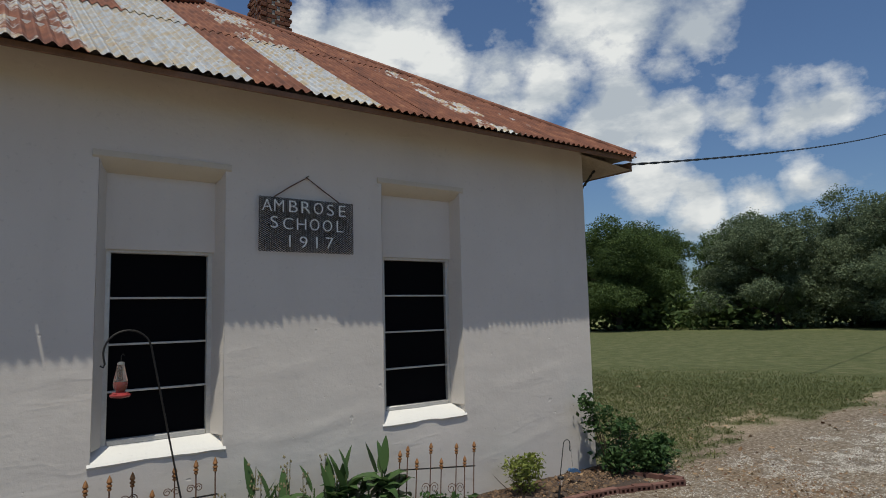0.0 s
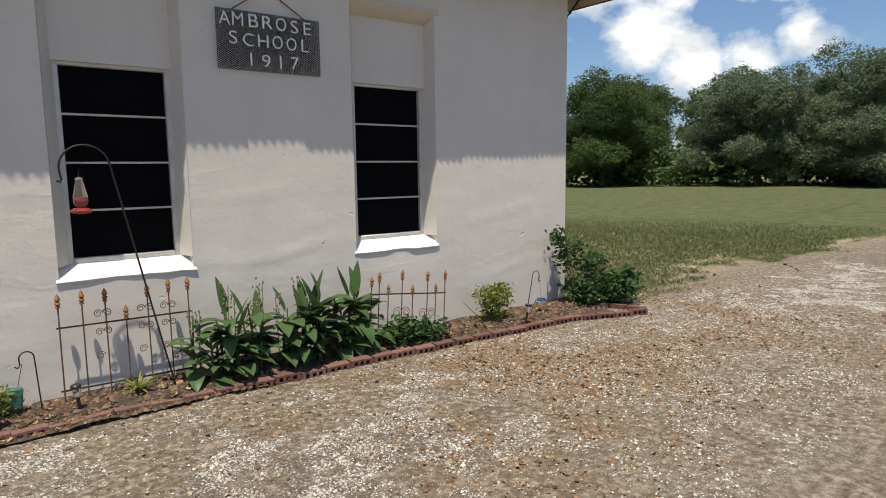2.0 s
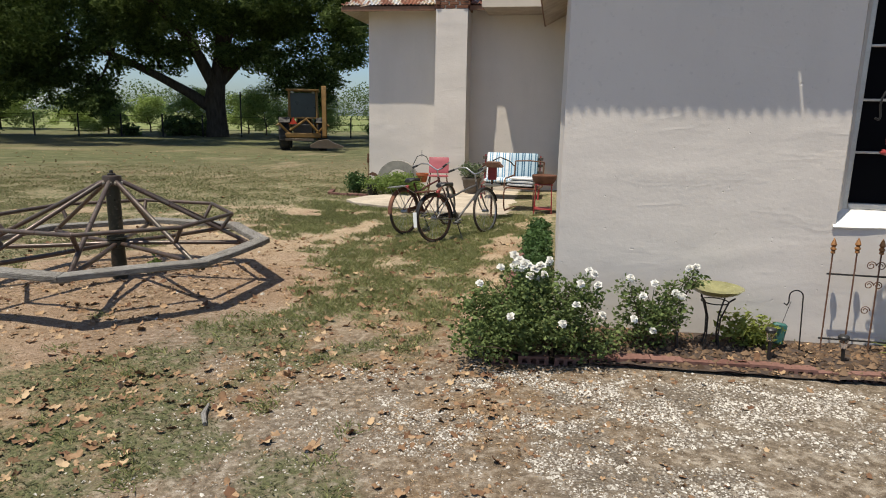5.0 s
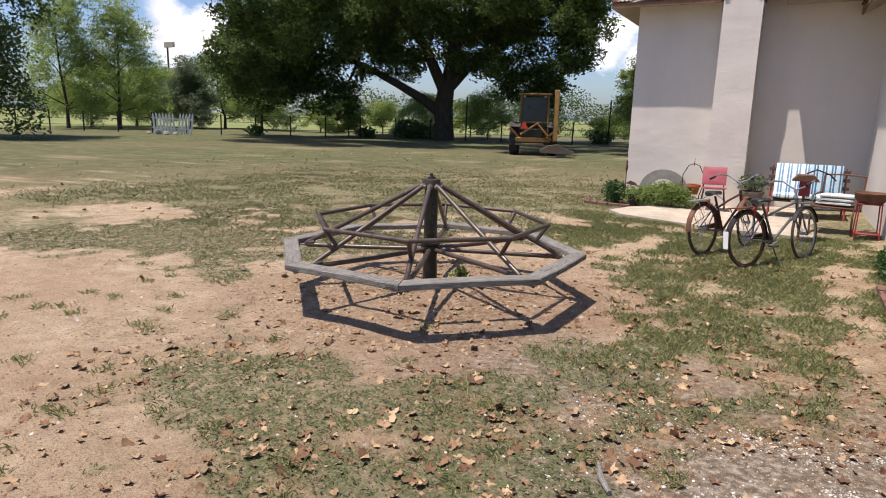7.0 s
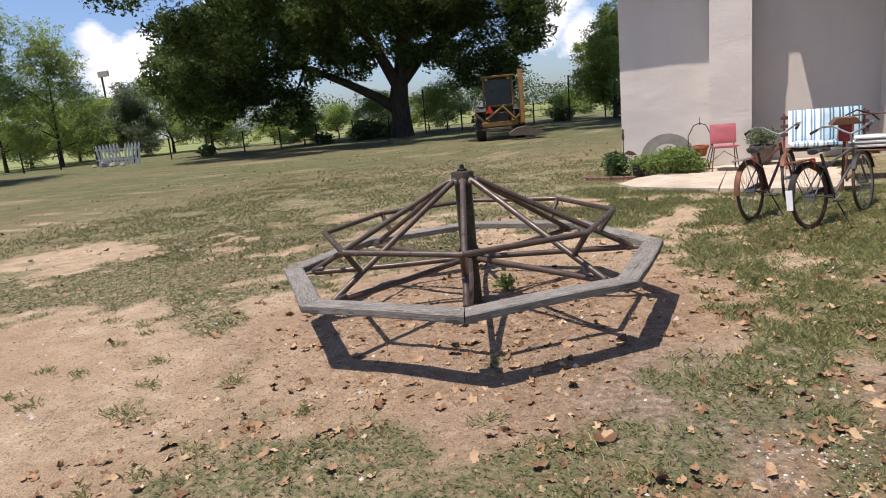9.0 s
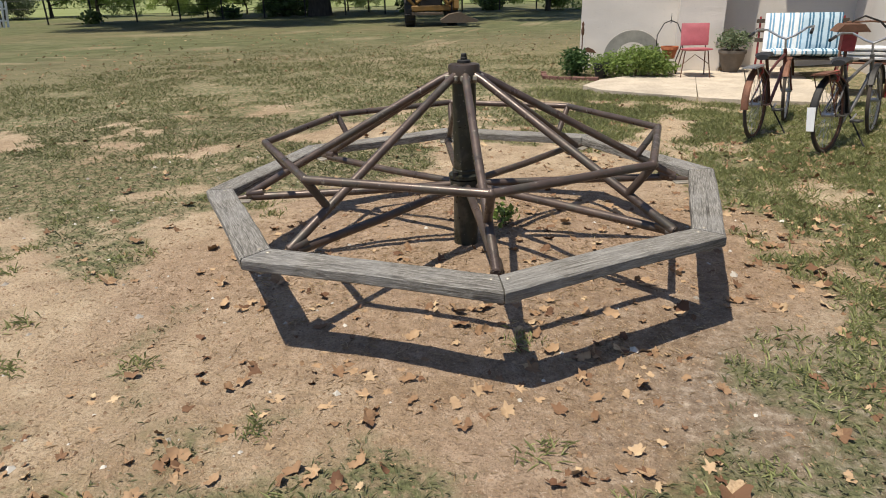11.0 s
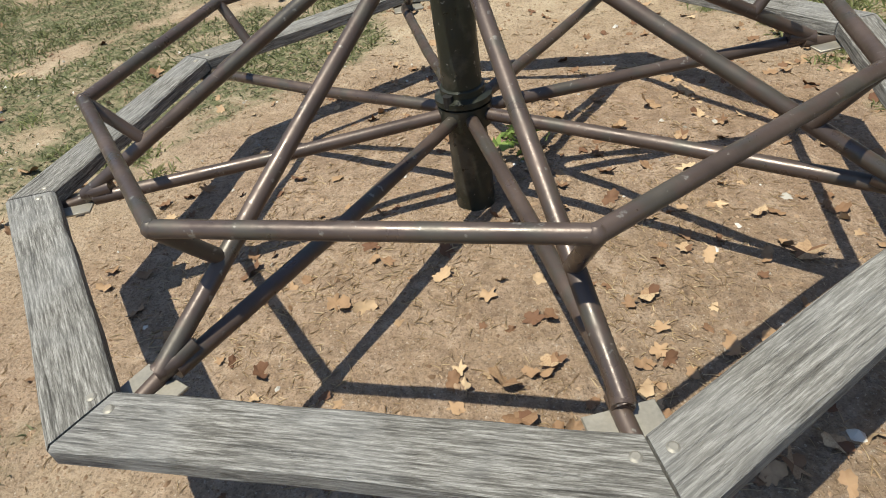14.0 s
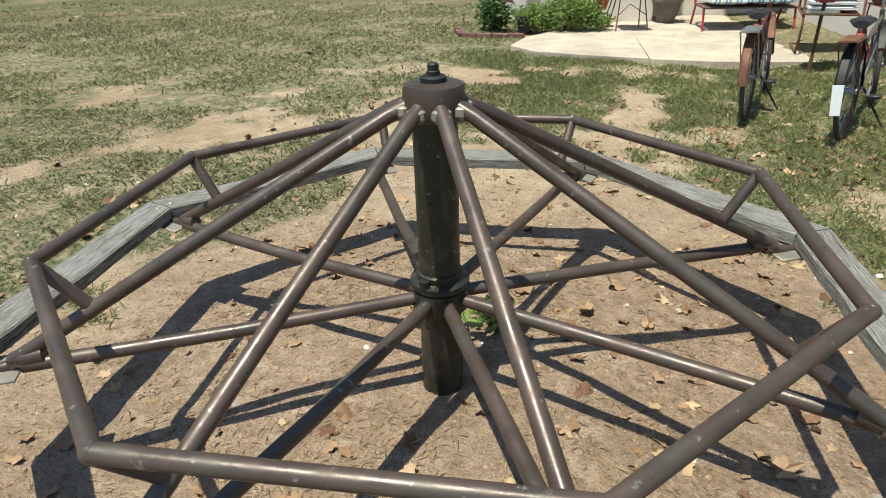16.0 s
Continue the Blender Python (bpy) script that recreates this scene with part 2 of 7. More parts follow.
# ---- mesh helpers ----
class Shape:
    """Gathers vertices and faces of one mesh."""

    def __init__(self):
        self.v, self.f = [], []

    def quad(self, *ps):
        k = len(self.v)
        self.v += [tuple(p) for p in ps]
        self.f.append(tuple(range(k, k + len(ps))))
        return self

    def box(self, c, s, rot=None, bevel=0.0):
        bm = bmesh.new()
        bmesh.ops.create_cube(bm, size=1.0)
        for v in bm.verts:
            v.co = Vector((v.co.x * s[0], v.co.y * s[1], v.co.z * s[2]))
        if bevel:
            bmesh.ops.bevel(bm, geom=bm.edges[:], offset=bevel, segments=1, affect="EDGES")
        m = Matrix.Translation(c) @ (rot.to_4x4() if rot else Matrix.Identity(4))
        k = len(self.v)
        bm.verts.index_update()
        self.v += [tuple(m @ v.co) for v in bm.verts]
        self.f += [tuple(k + v.index for v in f.verts) for f in bm.faces]
        bm.free()
        return self

    def sweep(self, pts, radii, segs=10, caps=True, flat=1.0):
        """A round bar along pts; radii a number or a list."""
        pts = [Vector(p) for p in pts]
        if not isinstance(radii, (list, tuple)):
            radii = [radii] * len(pts)
        k, side = len(self.v), None
        for i, p in enumerate(pts):
            d = (pts[min(i + 1, len(pts) - 1)] - pts[max(i - 1, 0)]).normalized()
            if side is None:
                side = d.orthogonal().normalized()
            side = (side - d * side.dot(d)).normalized()
            up = d.cross(side)
            for j in range(segs):
                a = 2 * math.pi * j / segs
                self.v.append(tuple(p + radii[i] * (math.cos(a) * side + flat * math.sin(a) * up)))
        for i in range(len(pts) - 1):
            for j in range(segs):
                a, b = k + i * segs + j, k + i * segs + (j + 1) % segs
                self.f.append((a, b, b + segs, a + segs))
        if caps:
            self.f.append(tuple(k + j for j in reversed(range(segs))))
            self.f.append(tuple(k + (len(pts) - 1) * segs + j for j in range(segs)))
        return self

    def lathe(self, c, profile, segs=20):
        """profile: (radius, z) from bottom to top, round a vertical axis through c."""
        k = len(self.v)
        for r, z in profile:
            for j in range(segs):
                a = 2 * math.pi * j / segs
                self.v.append((c[0] + r * math.cos(a), c[1] + r * math.sin(a), c[2] + z))
        for i in range(len(profile) - 1):
            for j in range(segs):
                a, b = k + i * segs + j, k + i * segs + (j + 1) % segs
                self.f.append((a, b, b + segs, a + segs))
        self.f.append(tuple(k + j for j in reversed(range(segs))))
        self.f.append(tuple(k + (len(profile) - 1) * segs + j for j in range(segs)))
        return self

    def ring(self, c, r, tube, axis, segs=32, tsegs=8):
        """A torus round axis."""
        ax = Vector(axis).normalized()
        u = ax.orthogonal().normalized()
        w = ax.cross(u)
        k = len(self.v)
        for i in range(segs):
            a = 2 * math.pi * i / segs
            d = math.cos(a) * u + math.sin(a) * w
            for j in range(tsegs):
                b = 2 * math.pi * j / tsegs
                self.v.append(tuple(Vector(c) + d * (r + tube * math.cos(b)) + ax * tube * math.sin(b)))
        for i in range(segs):
            for j in range(tsegs):
                i2, j2 = (i + 1) % segs, (j + 1) % tsegs
                self.f.append((k + i * tsegs + j, k + i2 * tsegs + j, k + i2 * tsegs + j2, k + i * tsegs + j2))
        return self

    def prism(self, outline, y0, y1, axis="y"):
        """outline of (a, b) points drawn out between y0 and y1 along axis."""
        k, n = len(self.v), len(outline)
        for y in (y0, y1):
            for a, b in outline:
                self.v.append((a, y, b) if axis == "y" else (y, a, b) if axis == "x" else (a, b, y))
        self.f.append(tuple(range(k, k + n)))
        self.f.append(tuple(reversed(range(k + n, k + 2 * n))))
        for i in range(n):
            j = (i + 1) % n
            self.f.append((k + j, k + i, k + n + i, k + n + j))
        return self

    def mesh(self, name, material, smooth=True):
        me = bpy.data.meshes.new(name)
        me.from_pydata(self.v, [], self.f)
        me.materials.append(material)
        if smooth:
            me.shade_smooth()
            me.set_sharp_from_angle(angle=radians(38))
        me.update()
        return me


def fix_normals(me):
    bm = bmesh.new()
    bm.from_mesh(me)
    bmesh.ops.recalc_face_normals(bm, faces=bm.faces[:])
    bm.to_mesh(me)
    bm.free()


def part(name, shape, material, parent, label="", smooth=True):
    """One mesh under a thing or a part."""
    me = shape.mesh(name, material, smooth)
    if len(me.polygons) < 4000:
        fix_normals(me)
    ob = new(name, me)
    ob.parent = parent
    return tagged(ob, label) if label else ob


def thing(name, label, category, at=(0, 0, 0), turn=0.0, group="", kind=""):
    """An Empty at the base of a thing made of parts."""
    ob = new(name)
    ob.empty_display_size = 0.2
    ob.matrix_basis = pose(*at, 0, 0, turn)
    return tagged(ob, label, category, group, kind)


def solid(name, shape, material, label, category="", group="", kind="", smooth=True, at=None, turn=0.0):
    """A thing that is one mesh."""
    me = shape.mesh(name, material, smooth)
    if len(me.polygons) < 4000:
        fix_normals(me)
    ob = new(name, me)
    if at:
        ob.matrix_basis = pose(*at, 0, 0, turn)
    return tagged(ob, label, category, group, kind)


def lattice(ix, iy, seed):
    h = (ix * 374761393 + iy * 668265263 + seed * 1442695041) & 0x7FFFFFFF
    h = ((h ^ (h >> 13)) * 1274126177) & 0x7FFFFFFF
    return ((h ^ (h >> 16)) & 0xFFFF) / 65535.0


def vnoise(x, y, seed=0):
    """Smooth value noise of arrays, 0 to 1."""
    x, y = np.asarray(x, float), np.asarray(y, float)
    ix, iy = np.floor(x).astype(np.int64), np.floor(y).astype(np.int64)
    fx, fy = x - ix, y - iy
    fx, fy = fx * fx * (3 - 2 * fx), fy * fy * (3 - 2 * fy)
    a, b = lattice(ix, iy, seed), lattice(ix + 1, iy, seed)
    c, d = lattice(ix, iy + 1, seed), lattice(ix + 1, iy + 1, seed)
    return (a * (1 - fx) + b * fx) * (1 - fy) + (c * (1 - fx) + d * fx) * fy


def fbm(x, y, seed=0, octaves=4):
    total, amp, norm = 0.0, 1.0, 0.0
    for o in range(octaves):
        total = total + amp * vnoise(x * 2 ** o + 13.7 * o, y * 2 ** o - 7.1 * o, seed + o)
        norm += amp
        amp *= 0.55
    return total / norm


def step(a, b, x):
    t = np.clip((np.asarray(x, float) - a) / (b - a), 0, 1)
    return t * t * (3 - 2 * t)

# ---- ground ----
CX, CY = -5.26, 5.80            # the merry-go-round's post
EAVE_Y, EAVE_Z, PITCH = 4.60, 3.76, 0.63


def ground_z(x, y):
    x, y = np.asarray(x, float), np.asarray(y, float)
    near = np.exp(-((x + 2) ** 2 + (y - 6) ** 2) / 30.0 ** 2)
    z = -0.145 * (1 - step(-3.0, -0.4, x)) - 0.02
    r = np.hypot(x - CX, y - CY)
    z = z + 0.070 * (1 - step(0.2, 1.4, r)) + 0.030 * (1 - step(1.7, 3.0, r)) - 0.008 * np.exp(-((r - 1.75) / 0.35) ** 2)
    z = z - 0.10 * step(5.0, 9.0, y) * step(-2.0, 0.5, x) * (1 - step(-2.0, 0.5, x))
    z = z + near * (0.05 * (fbm(x * 0.45, y * 0.45, 3) - 0.5) + 0.022 * (fbm(x * 2.1, y * 2.1, 5) - 0.5) + 0.012 * (vnoise(x * 11, y * 11, 9) - 0.5))
    far = np.hypot(x + 3, y - 1)
    return z + 0.25 * step(60, 110, far) * (fbm(x * 0.03, y * 0.03, 6) - 0.3)


def gravel_field(x, y):
    """Pale crushed stone along the front of the house."""
    band = step(-2.9, -1.0, x + 0.5 * (y - 3)) * (1 - step(4.25, 4.5, y)) * step(-9, -4, y)
    right = 1 - 0.6 * step(2.2, 3.4, x - 0.35 * (y - 3)) * (1 - step(6.5, 8.5, x))
    return np.clip(band * right * step(0.465, 0.54, 0.55 * fbm(x * 0.9, y * 1.5, 21) + 0.45 * fbm(x * 3.0, y * 4.4, 25) + 0.005), 0, 1)


def lawn_field(x, y):
    """The greener mown lawn beside the house."""
    return step(2.0, 6.0, np.asarray(x, float) + 0 * y)


def worn_field(x, y):
    """Reddish trodden soil round the merry-go-round."""
    return 1 - step(1.0, 2.5, np.hypot(x - CX - 0.2, y - CY) + 1.2 * (fbm(x * 1.5, y * 1.5, 61) - 0.5))


def yard_field(x, y):
    """The greyer, stonier soil before the house."""
    return step(-4.7, -2.6, x + 0.4 * (y - 3)) * (1 - step(4.6, 6.0, y))


def litter_field(x, y):
    """Dry leaves and leaf mould."""
    a = np.exp(-(((x + 2.6) / 1.5) ** 2 + ((y - 4.2) / 2.3) ** 2))
    b = 1.2 * np.exp(-(((x - 4.6) / 2.6) ** 2 + ((y - 3.2) / 1.2) ** 2))
    c = 0.6 * np.exp(-(((x + 4.2) / 2.6) ** 2 + ((y - 3.4) / 1.0) ** 2))
    d = 0.8 * np.exp(-(((x + 2.9) / 1.3) ** 2 + ((y - 7.9) / 1.4) ** 2)) + 0.14 * np.exp(-((np.hypot(x - CX, y - CY) - 0.5) / 0.9) ** 2)
    e = 0.35 * np.exp(-(((x + 8.5) / 3.5) ** 2 + ((y - 8.5) / 3.5) ** 2))
    return np.clip((a + b + c + d + e) * step(0.3, 0.62, fbm(x * 1.3, y * 1.3, 33)) * 1.25, 0, 1)


def grass_field(x, y):
    """How much of the ground grass or weed covers."""
    x, y = np.asarray(x, float), np.asarray(y, float)
    n = np.clip((0.6 * fbm(x * 0.8, y * 0.8, 44) + 0.4 * fbm(x * 3.3, y * 3.3, 47) - 0.5) / 0.34 + 0.5, 0, 1)
    n2 = fbm(x * 3.1, y * 3.1, 49)
    strip = step(-4.7, -3.7, x + 0.5 * (n2 - 0.5)) * step(4.3, 5.8, y)          # the green strip before the wing
    lawn = np.maximum(0.95 * strip, 1.02 * step(7.5, 12.0, y))
    lawn = np.maximum(lawn, 1.2 * step(5.6, 7.2, x) * step(4.0, 6.2, y - 0.08 * (x - 6)))
    lawn = np.maximum(lawn, 1.2 * step(18, 34, np.hypot(x + 3, y - 4)))
    weeds = 0.60 * step(-6.9, -4.4, x + 0.8 * (y - 3.4)) * (1 - step(-2.2, -1.2, x)) * (1 - step(5.4, 7.0, y))
    left = 0.92 * (1 - step(-6.7, -5.8, x)) * step(3.9, 6.2, y - 0.05 * (x + 6))
    base = np.maximum(np.maximum(lawn, weeds), left)
    r = np.hypot(x - CX, y - CY)
    base = base * step(1.5, 2.2, r + 0.9 * (n2 - 0.5))
    base = base * (1 - 0.8 * gravel_field(x, y))
    tracks = np.exp(-((y - 8.6 - 0.45 * (x + 8) - 0.6 * np.sin(x * 0.9)) / 1.0) ** 2) * (1 - step(-5.4, -4.4, x))
    path = np.exp(-((x + 1.72 + 0.12 * np.sin(y)) / 0.22) ** 2) * step(4.5, 5.2, y) * (1 - step(10, 11, y))
    base = base * (1 - 0.5 * tracks) * (1 - 0.5 * path)
    return step(-0.16, 0.16, base - n) * step(0.02, 0.2, base)


def stretch(lo, hi, fine, reach):
    """Even steps between lo and hi, growing outwards to reach."""
    core = list(np.arange(lo, hi + fine / 2, fine))
    d, out_hi, out_lo, a, b = fine, [], [], hi, lo
    while a < reach:
        d *= 1.16
        a += d
        b -= d
        out_hi.append(a)
        out_lo.append(b)
    return np.array(sorted(out_lo) + core + out_hi)


gx, gy = stretch(-12.0, 8.0, 0.065, 900), stretch(0.5, 16.0, 0.065, 900)
GX, GY = np.meshgrid(gx, gy)
px, py = GX.ravel(), GY.ravel()
nx, ny = len(gx), len(gy)
idx = np.arange(nx * ny).reshape(ny, nx)
quads = np.stack([idx[:-1, :-1], idx[:-1, 1:], idx[1:, 1:], idx[1:, :-1]], -1).reshape(-1, 4)
ground_me = bpy.data.meshes.new("ground")
ground_me.from_pydata(np.stack([px, py, ground_z(px, py)], 1), [], quads)
for field_name, field in (("grass", grass_field), ("gravel", gravel_field), ("litter", litter_field), ("yard", yard_field), ("worn", worn_field), ("lawn", lawn_field)):
    ground_me.attributes.new(field_name, "FLOAT", "POINT").data.foreach_set("value", field(px, py).astype(np.float32))
ground_me.shade_smooth()


def ground_material():
    m = Nodes("earth_and_grass", 0.95, 0, 0.15)
    fine, mid, big = m.noise(75, 5), m.noise(5, 8, shift=2, rough=0.68), m.noise(0.55, 5, shift=5)
    sand = m.ramp(mid, (0.3, (0.270, 0.200, 0.130)), (0.55, (0.420, 0.325, 0.215)), (0.75, (0.54, 0.440, 0.305)))
    sand = m.mix(m.ramp(big, (0.35, 0.5), (0.55, 0.0)), sand, (0.27, 0.170, 0.105))
    sand = m.mix(m.math("MULTIPLY", m.attr("worn"), 0.75), sand, m.ramp(m.noise(16, 6, shift=51), (0.3, (0.150, 0.094, 0.064)), (0.55, (0.300, 0.205, 0.143)), (0.75, (0.45, 0.335, 0.245))))
    sand = m.mix(m.ramp(fine, (0.38, 0.5), (0.47, 0.0)), sand, (0.13, 0.086, 0.055))
    sand = m.mix(m.math("MULTIPLY", m.attr("yard"), 0.8), sand, m.ramp(m.noise(22, 6, shift=6), (0.36, (0.052, 0.040, 0.030)), (0.5, (0.150, 0.120, 0.090)), (0.66, (0.36, 0.315, 0.255))))
    chips = m.ramp(m.mix(0.5, m.cells(62), m.noise(48, 5, shift=61, rough=0.7)), (0.18, (0.66, 0.62, 0.54)), (0.34, (0.46, 0.42, 0.355)), (0.52, (0.15, 0.122, 0.095)))
    stone = m.mix(m.ramp(m.noise(5.2, 7, shift=8, rough=0.7), (0.50, 0.0), (0.58, 0.85)), chips, (0.15, 0.122, 0.092))
    mould = m.ramp(m.noise(38, 6, shift=3), (0.3, (0.075, 0.045, 0.026)), (0.5, (0.20, 0.125, 0.065)), (0.72, (0.36, 0.245, 0.14)))
    near_grass = m.ramp(m.noise(52, 4, shift=11), (0.3, (0.050, 0.056, 0.026)), (0.55, (0.112, 0.122, 0.054)), (0.75, (0.23, 0.21, 0.120)))
    far_grass = m.ramp(m.noise(1.4, 7, shift=4, rough=0.7), (0.3, (0.045, 0.056, 0.023)), (0.52, (0.088, 0.098, 0.043)), (0.75, (0.175, 0.155, 0.084)))
    far_grass = m.mix(m.ramp(m.noise(0.12, 5, shift=15), (0.45, 0.0), (0.65, 0.35)), far_grass, (0.165, 0.122, 0.074))
    sward = m.ramp(m.noise(2.1, 7, shift=7, rough=0.7), (0.3, (0.040, 0.058, 0.020)), (0.5, (0.076, 0.092, 0.034)), (0.72, (0.150, 0.138, 0.070)))
    far_grass = m.mix(m.attr("lawn"), far_grass, sward)
    near_grass = m.mix(m.attr("lawn"), near_grass, sward)
    vec = m.n.new("ShaderNodeVectorMath")
    vec.operation = "DISTANCE"
    m.l.new(m.co, vec.inputs[0])
    vec.inputs[1].default_value = (-2.5, 6.0, 0)
    off = m.ramp(m.math("DIVIDE", vec.outputs["Value"], 150.0), (0.36, 0.0), (0.46, 1.0))
    far_grass = m.mix(off, far_grass, m.ramp(m.noise(0.06, 5, shift=2), (0.3, (0.13, 0.16, 0.05)), (0.7, (0.20, 0.22, 0.085))))
    far = m.ramp(m.math("DIVIDE", vec.outputs["Value"], 40.0), (0.25, 0.0), (0.45, 1.0))
    red_turf = m.ramp(m.noise(3.6, 8, shift=19, rough=0.75), (0.36, (0.055, 0.045, 0.026)), (0.5, (0.125, 0.088, 0.052)), (0.64, (0.30, 0.215, 0.140)))
    trodden = m.ramp(m.math("DIVIDE", vec.outputs["Value"], 40.0), (0.16, 0.0), (0.24, 0.55), (0.36, 0.40), (0.52, 0.0))
    far_grass = m.mix(m.math("MULTIPLY", trodden, m.math("SUBTRACT", 1.0, m.attr("lawn"))), far_grass, red_turf)
    grass = m.mix(far, near_grass, far_grass)
    speck = m.noise(24, 7, shift=41, rough=0.75)
    sand = m.mix(m.ramp(speck, (0.32, 0.8), (0.41, 0.0)), sand, (0.095, 0.066, 0.045))
    sand = m.mix(m.ramp(m.noise(130, 3, shift=43), (0.62, 0.0), (0.72, 0.6)), sand, (0.46, 0.38, 0.29))
    col = m.mix(m.math("MULTIPLY", m.attr("litter"), m.ramp(m.noise(9, 5, shift=21), (0.35, 0.2), (0.6, 0.95))), sand, mould)
    col = m.mix(m.math("MULTIPLY", m.attr("gravel"), m.ramp(m.noise(14, 5, shift=31), (0.34, 0.15), (0.55, 1.0))), col, stone)
    col = m.mix(m.ramp(m.noise(190, 4, shift=71, rough=0.7), (0.37, 0.6), (0.44, 0.0)), col, (0.085, 0.060, 0.043))
    col = m.mix(m.ramp(m.noise(95, 5, shift=73, rough=0.7), (0.60, 0.0), (0.66, 0.6)), col, (0.50, 0.43, 0.34))
    cover = m.math("MULTIPLY", m.attr("grass"), m.mix(far, m.ramp(m.noise(16, 5, shift=17), (0.36, 0.25), (0.58, 0.95)), (0.95, 0.95, 0.95)))
    m.colour(m.mix(cover, col, grass))
    m.bump(mid, 0.8, 0.03)
    m.bump(fine, 1.0, 0.014)
    m.bump(speck, 0.6, 0.02)
    m.bump(m.math("MULTIPLY", m.cells(58), m.attr("gravel")), 0.8, 0.014)
    return m.mat


ground_me.materials.append(ground_material())
tagged(new("ground", ground_me), "dry sandy yard with worn grass and pale gravel", "ground", kind="structure")

# ---- school house ----
WX0, WX1, WY, WTOP = -1.13, 5.92, 5.07, 3.96
WINDOWS = ((0.68, 1.59, 0.86, 3.07), (3.05, 3.99, 0.85, 3.12))


def rough_wall(x0, x1, z0, z1, holes, thick=0.30, cell=0.05, rough=0.0035, seed=70):
    """A wall in the xz plane with its face at y = 0 towards -y, uneven, with openings."""
    def lines(a, b, cuts):
        ks = sorted({a, b, *[c for c in cuts if a < c < b]})
        out = []
        for p, q in zip(ks, ks[1:]):
            n = max(1, round((q - p) / cell))
            out += [p + (q - p) * i / n for i in range(n)]
        return out + [b]
    xs = lines(x0, x1, [c for h in holes for c in h[:2]])
    zs = lines(z0, z1, [c for h in holes for c in h[2:]])
    s = Shape()
    X, Z = np.meshgrid(xs, zs)
    bulge = rough * 2 * (fbm(X * 1.1, Z * 2.6, seed) - 0.5) + rough * 1.1 * (fbm(X * 4.0, Z * 7.5, seed + 5) - 0.5)
    if seed == 70:
        for x_, z_, w_, ln in ((2.4, 0.93, 0.016, 0.75), (4.9, 1.15, 0.012, 0.5), (-0.4, 1.18, 0.012, 0.6), (2.2, 1.45, 0.010, 0.5), (5.2, 0.55, 0.014, 0.6), (0.1, 0.62, 0.012, 0.5)):
            line = z_ + 0.10 * (X - x_) + 0.03 * np.sin(X * 5)
            bulge = bulge - 0.005 * np.exp(-((Z - line) / (2.2 * w_)) ** 2 - ((X - x_) / ln) ** 2)
    for yy, wob in ((0.0, 1.0), (thick, 0.0)):
        s.v += [(float(a), float(yy + wob * c), float(b)) for a, b, c in zip(X.ravel(), Z.ravel(), bulge.ravel())]
    nx_, nz_ = len(xs), len(zs)
    filled = lambda i, j: 0 <= i < nx_ - 1 and 0 <= j < nz_ - 1 and not any(h[0] - 1e-6 < (xs[i] + xs[i + 1]) / 2 < h[1] and h[2] < (zs[j] + zs[j + 1]) / 2 < h[3] for h in holes)
    o = nx_ * nz_
    for j in range(nz_ - 1):
        for i in range(nx_ - 1):
            if not filled(i, j):
                continue
            a, b, c, d = j * nx_ + i, j * nx_ + i + 1, (j + 1) * nx_ + i + 1, (j + 1) * nx_ + i
            s.f.append((a, b, c, d))
            s.f.append((o + d, o + c, o + b, o + a))
            for di, dj, p, q in ((0, -1, a, b), (1, 0, b, c), (0, 1, c, d), (-1, 0, d, a)):
                if not filled(i + di, j + dj):
                    s.f.append((q, p, o + p, o + q))
    return s


def set_wall(name, shape, at, turn, label):
    ob = new(name, shape.mesh(name, STUCCO))
    ob.matrix_basis = pose(*at, 0, 0, turn)
    return tagged(ob, label, "wall", kind="structure")


set_wall("wall_south", rough_wall(WX0, WX1, -0.35, WTOP, WINDOWS), (0, WY, 0), 0, "cream lime-plastered wall, lumpy and chipped")
set_wall("wall_west", rough_wall(-9.93, -0.30, -0.35, WTOP, (), cell=0.12), (WX0, WY, 0), -90, "cream plastered side wall of the school house")
set_wall("wall_east", rough_wall(0.30, 9.93, -0.35, WTOP, (), cell=0.3), (WX1, WY, 0), 90, "cream plastered far side wall")
WING_Y, WING_X0 = 15.0, -5.52
set_wall("wall_wing", rough_wall(WING_X0, WX1, -0.35, WTOP + 0.1, (), cell=0.08, rough=0.008, seed=90), (0, WING_Y, 0), 0, "cream plastered wall of the rear wing")
set_wall("wall_wing_west", rough_wall(-6.0, -0.30, -0.35, WTOP + 0.1, (), cell=0.3), (WING_X0, WING_Y, 0), -90, "cream plastered end wall of the wing")
set_wall("wall_north", rough_wall(WING_X0, WX1, -0.35, WTOP + 0.1, (), cell=0.5), (0, 20.7, 0), 0, "plain plastered back wall")


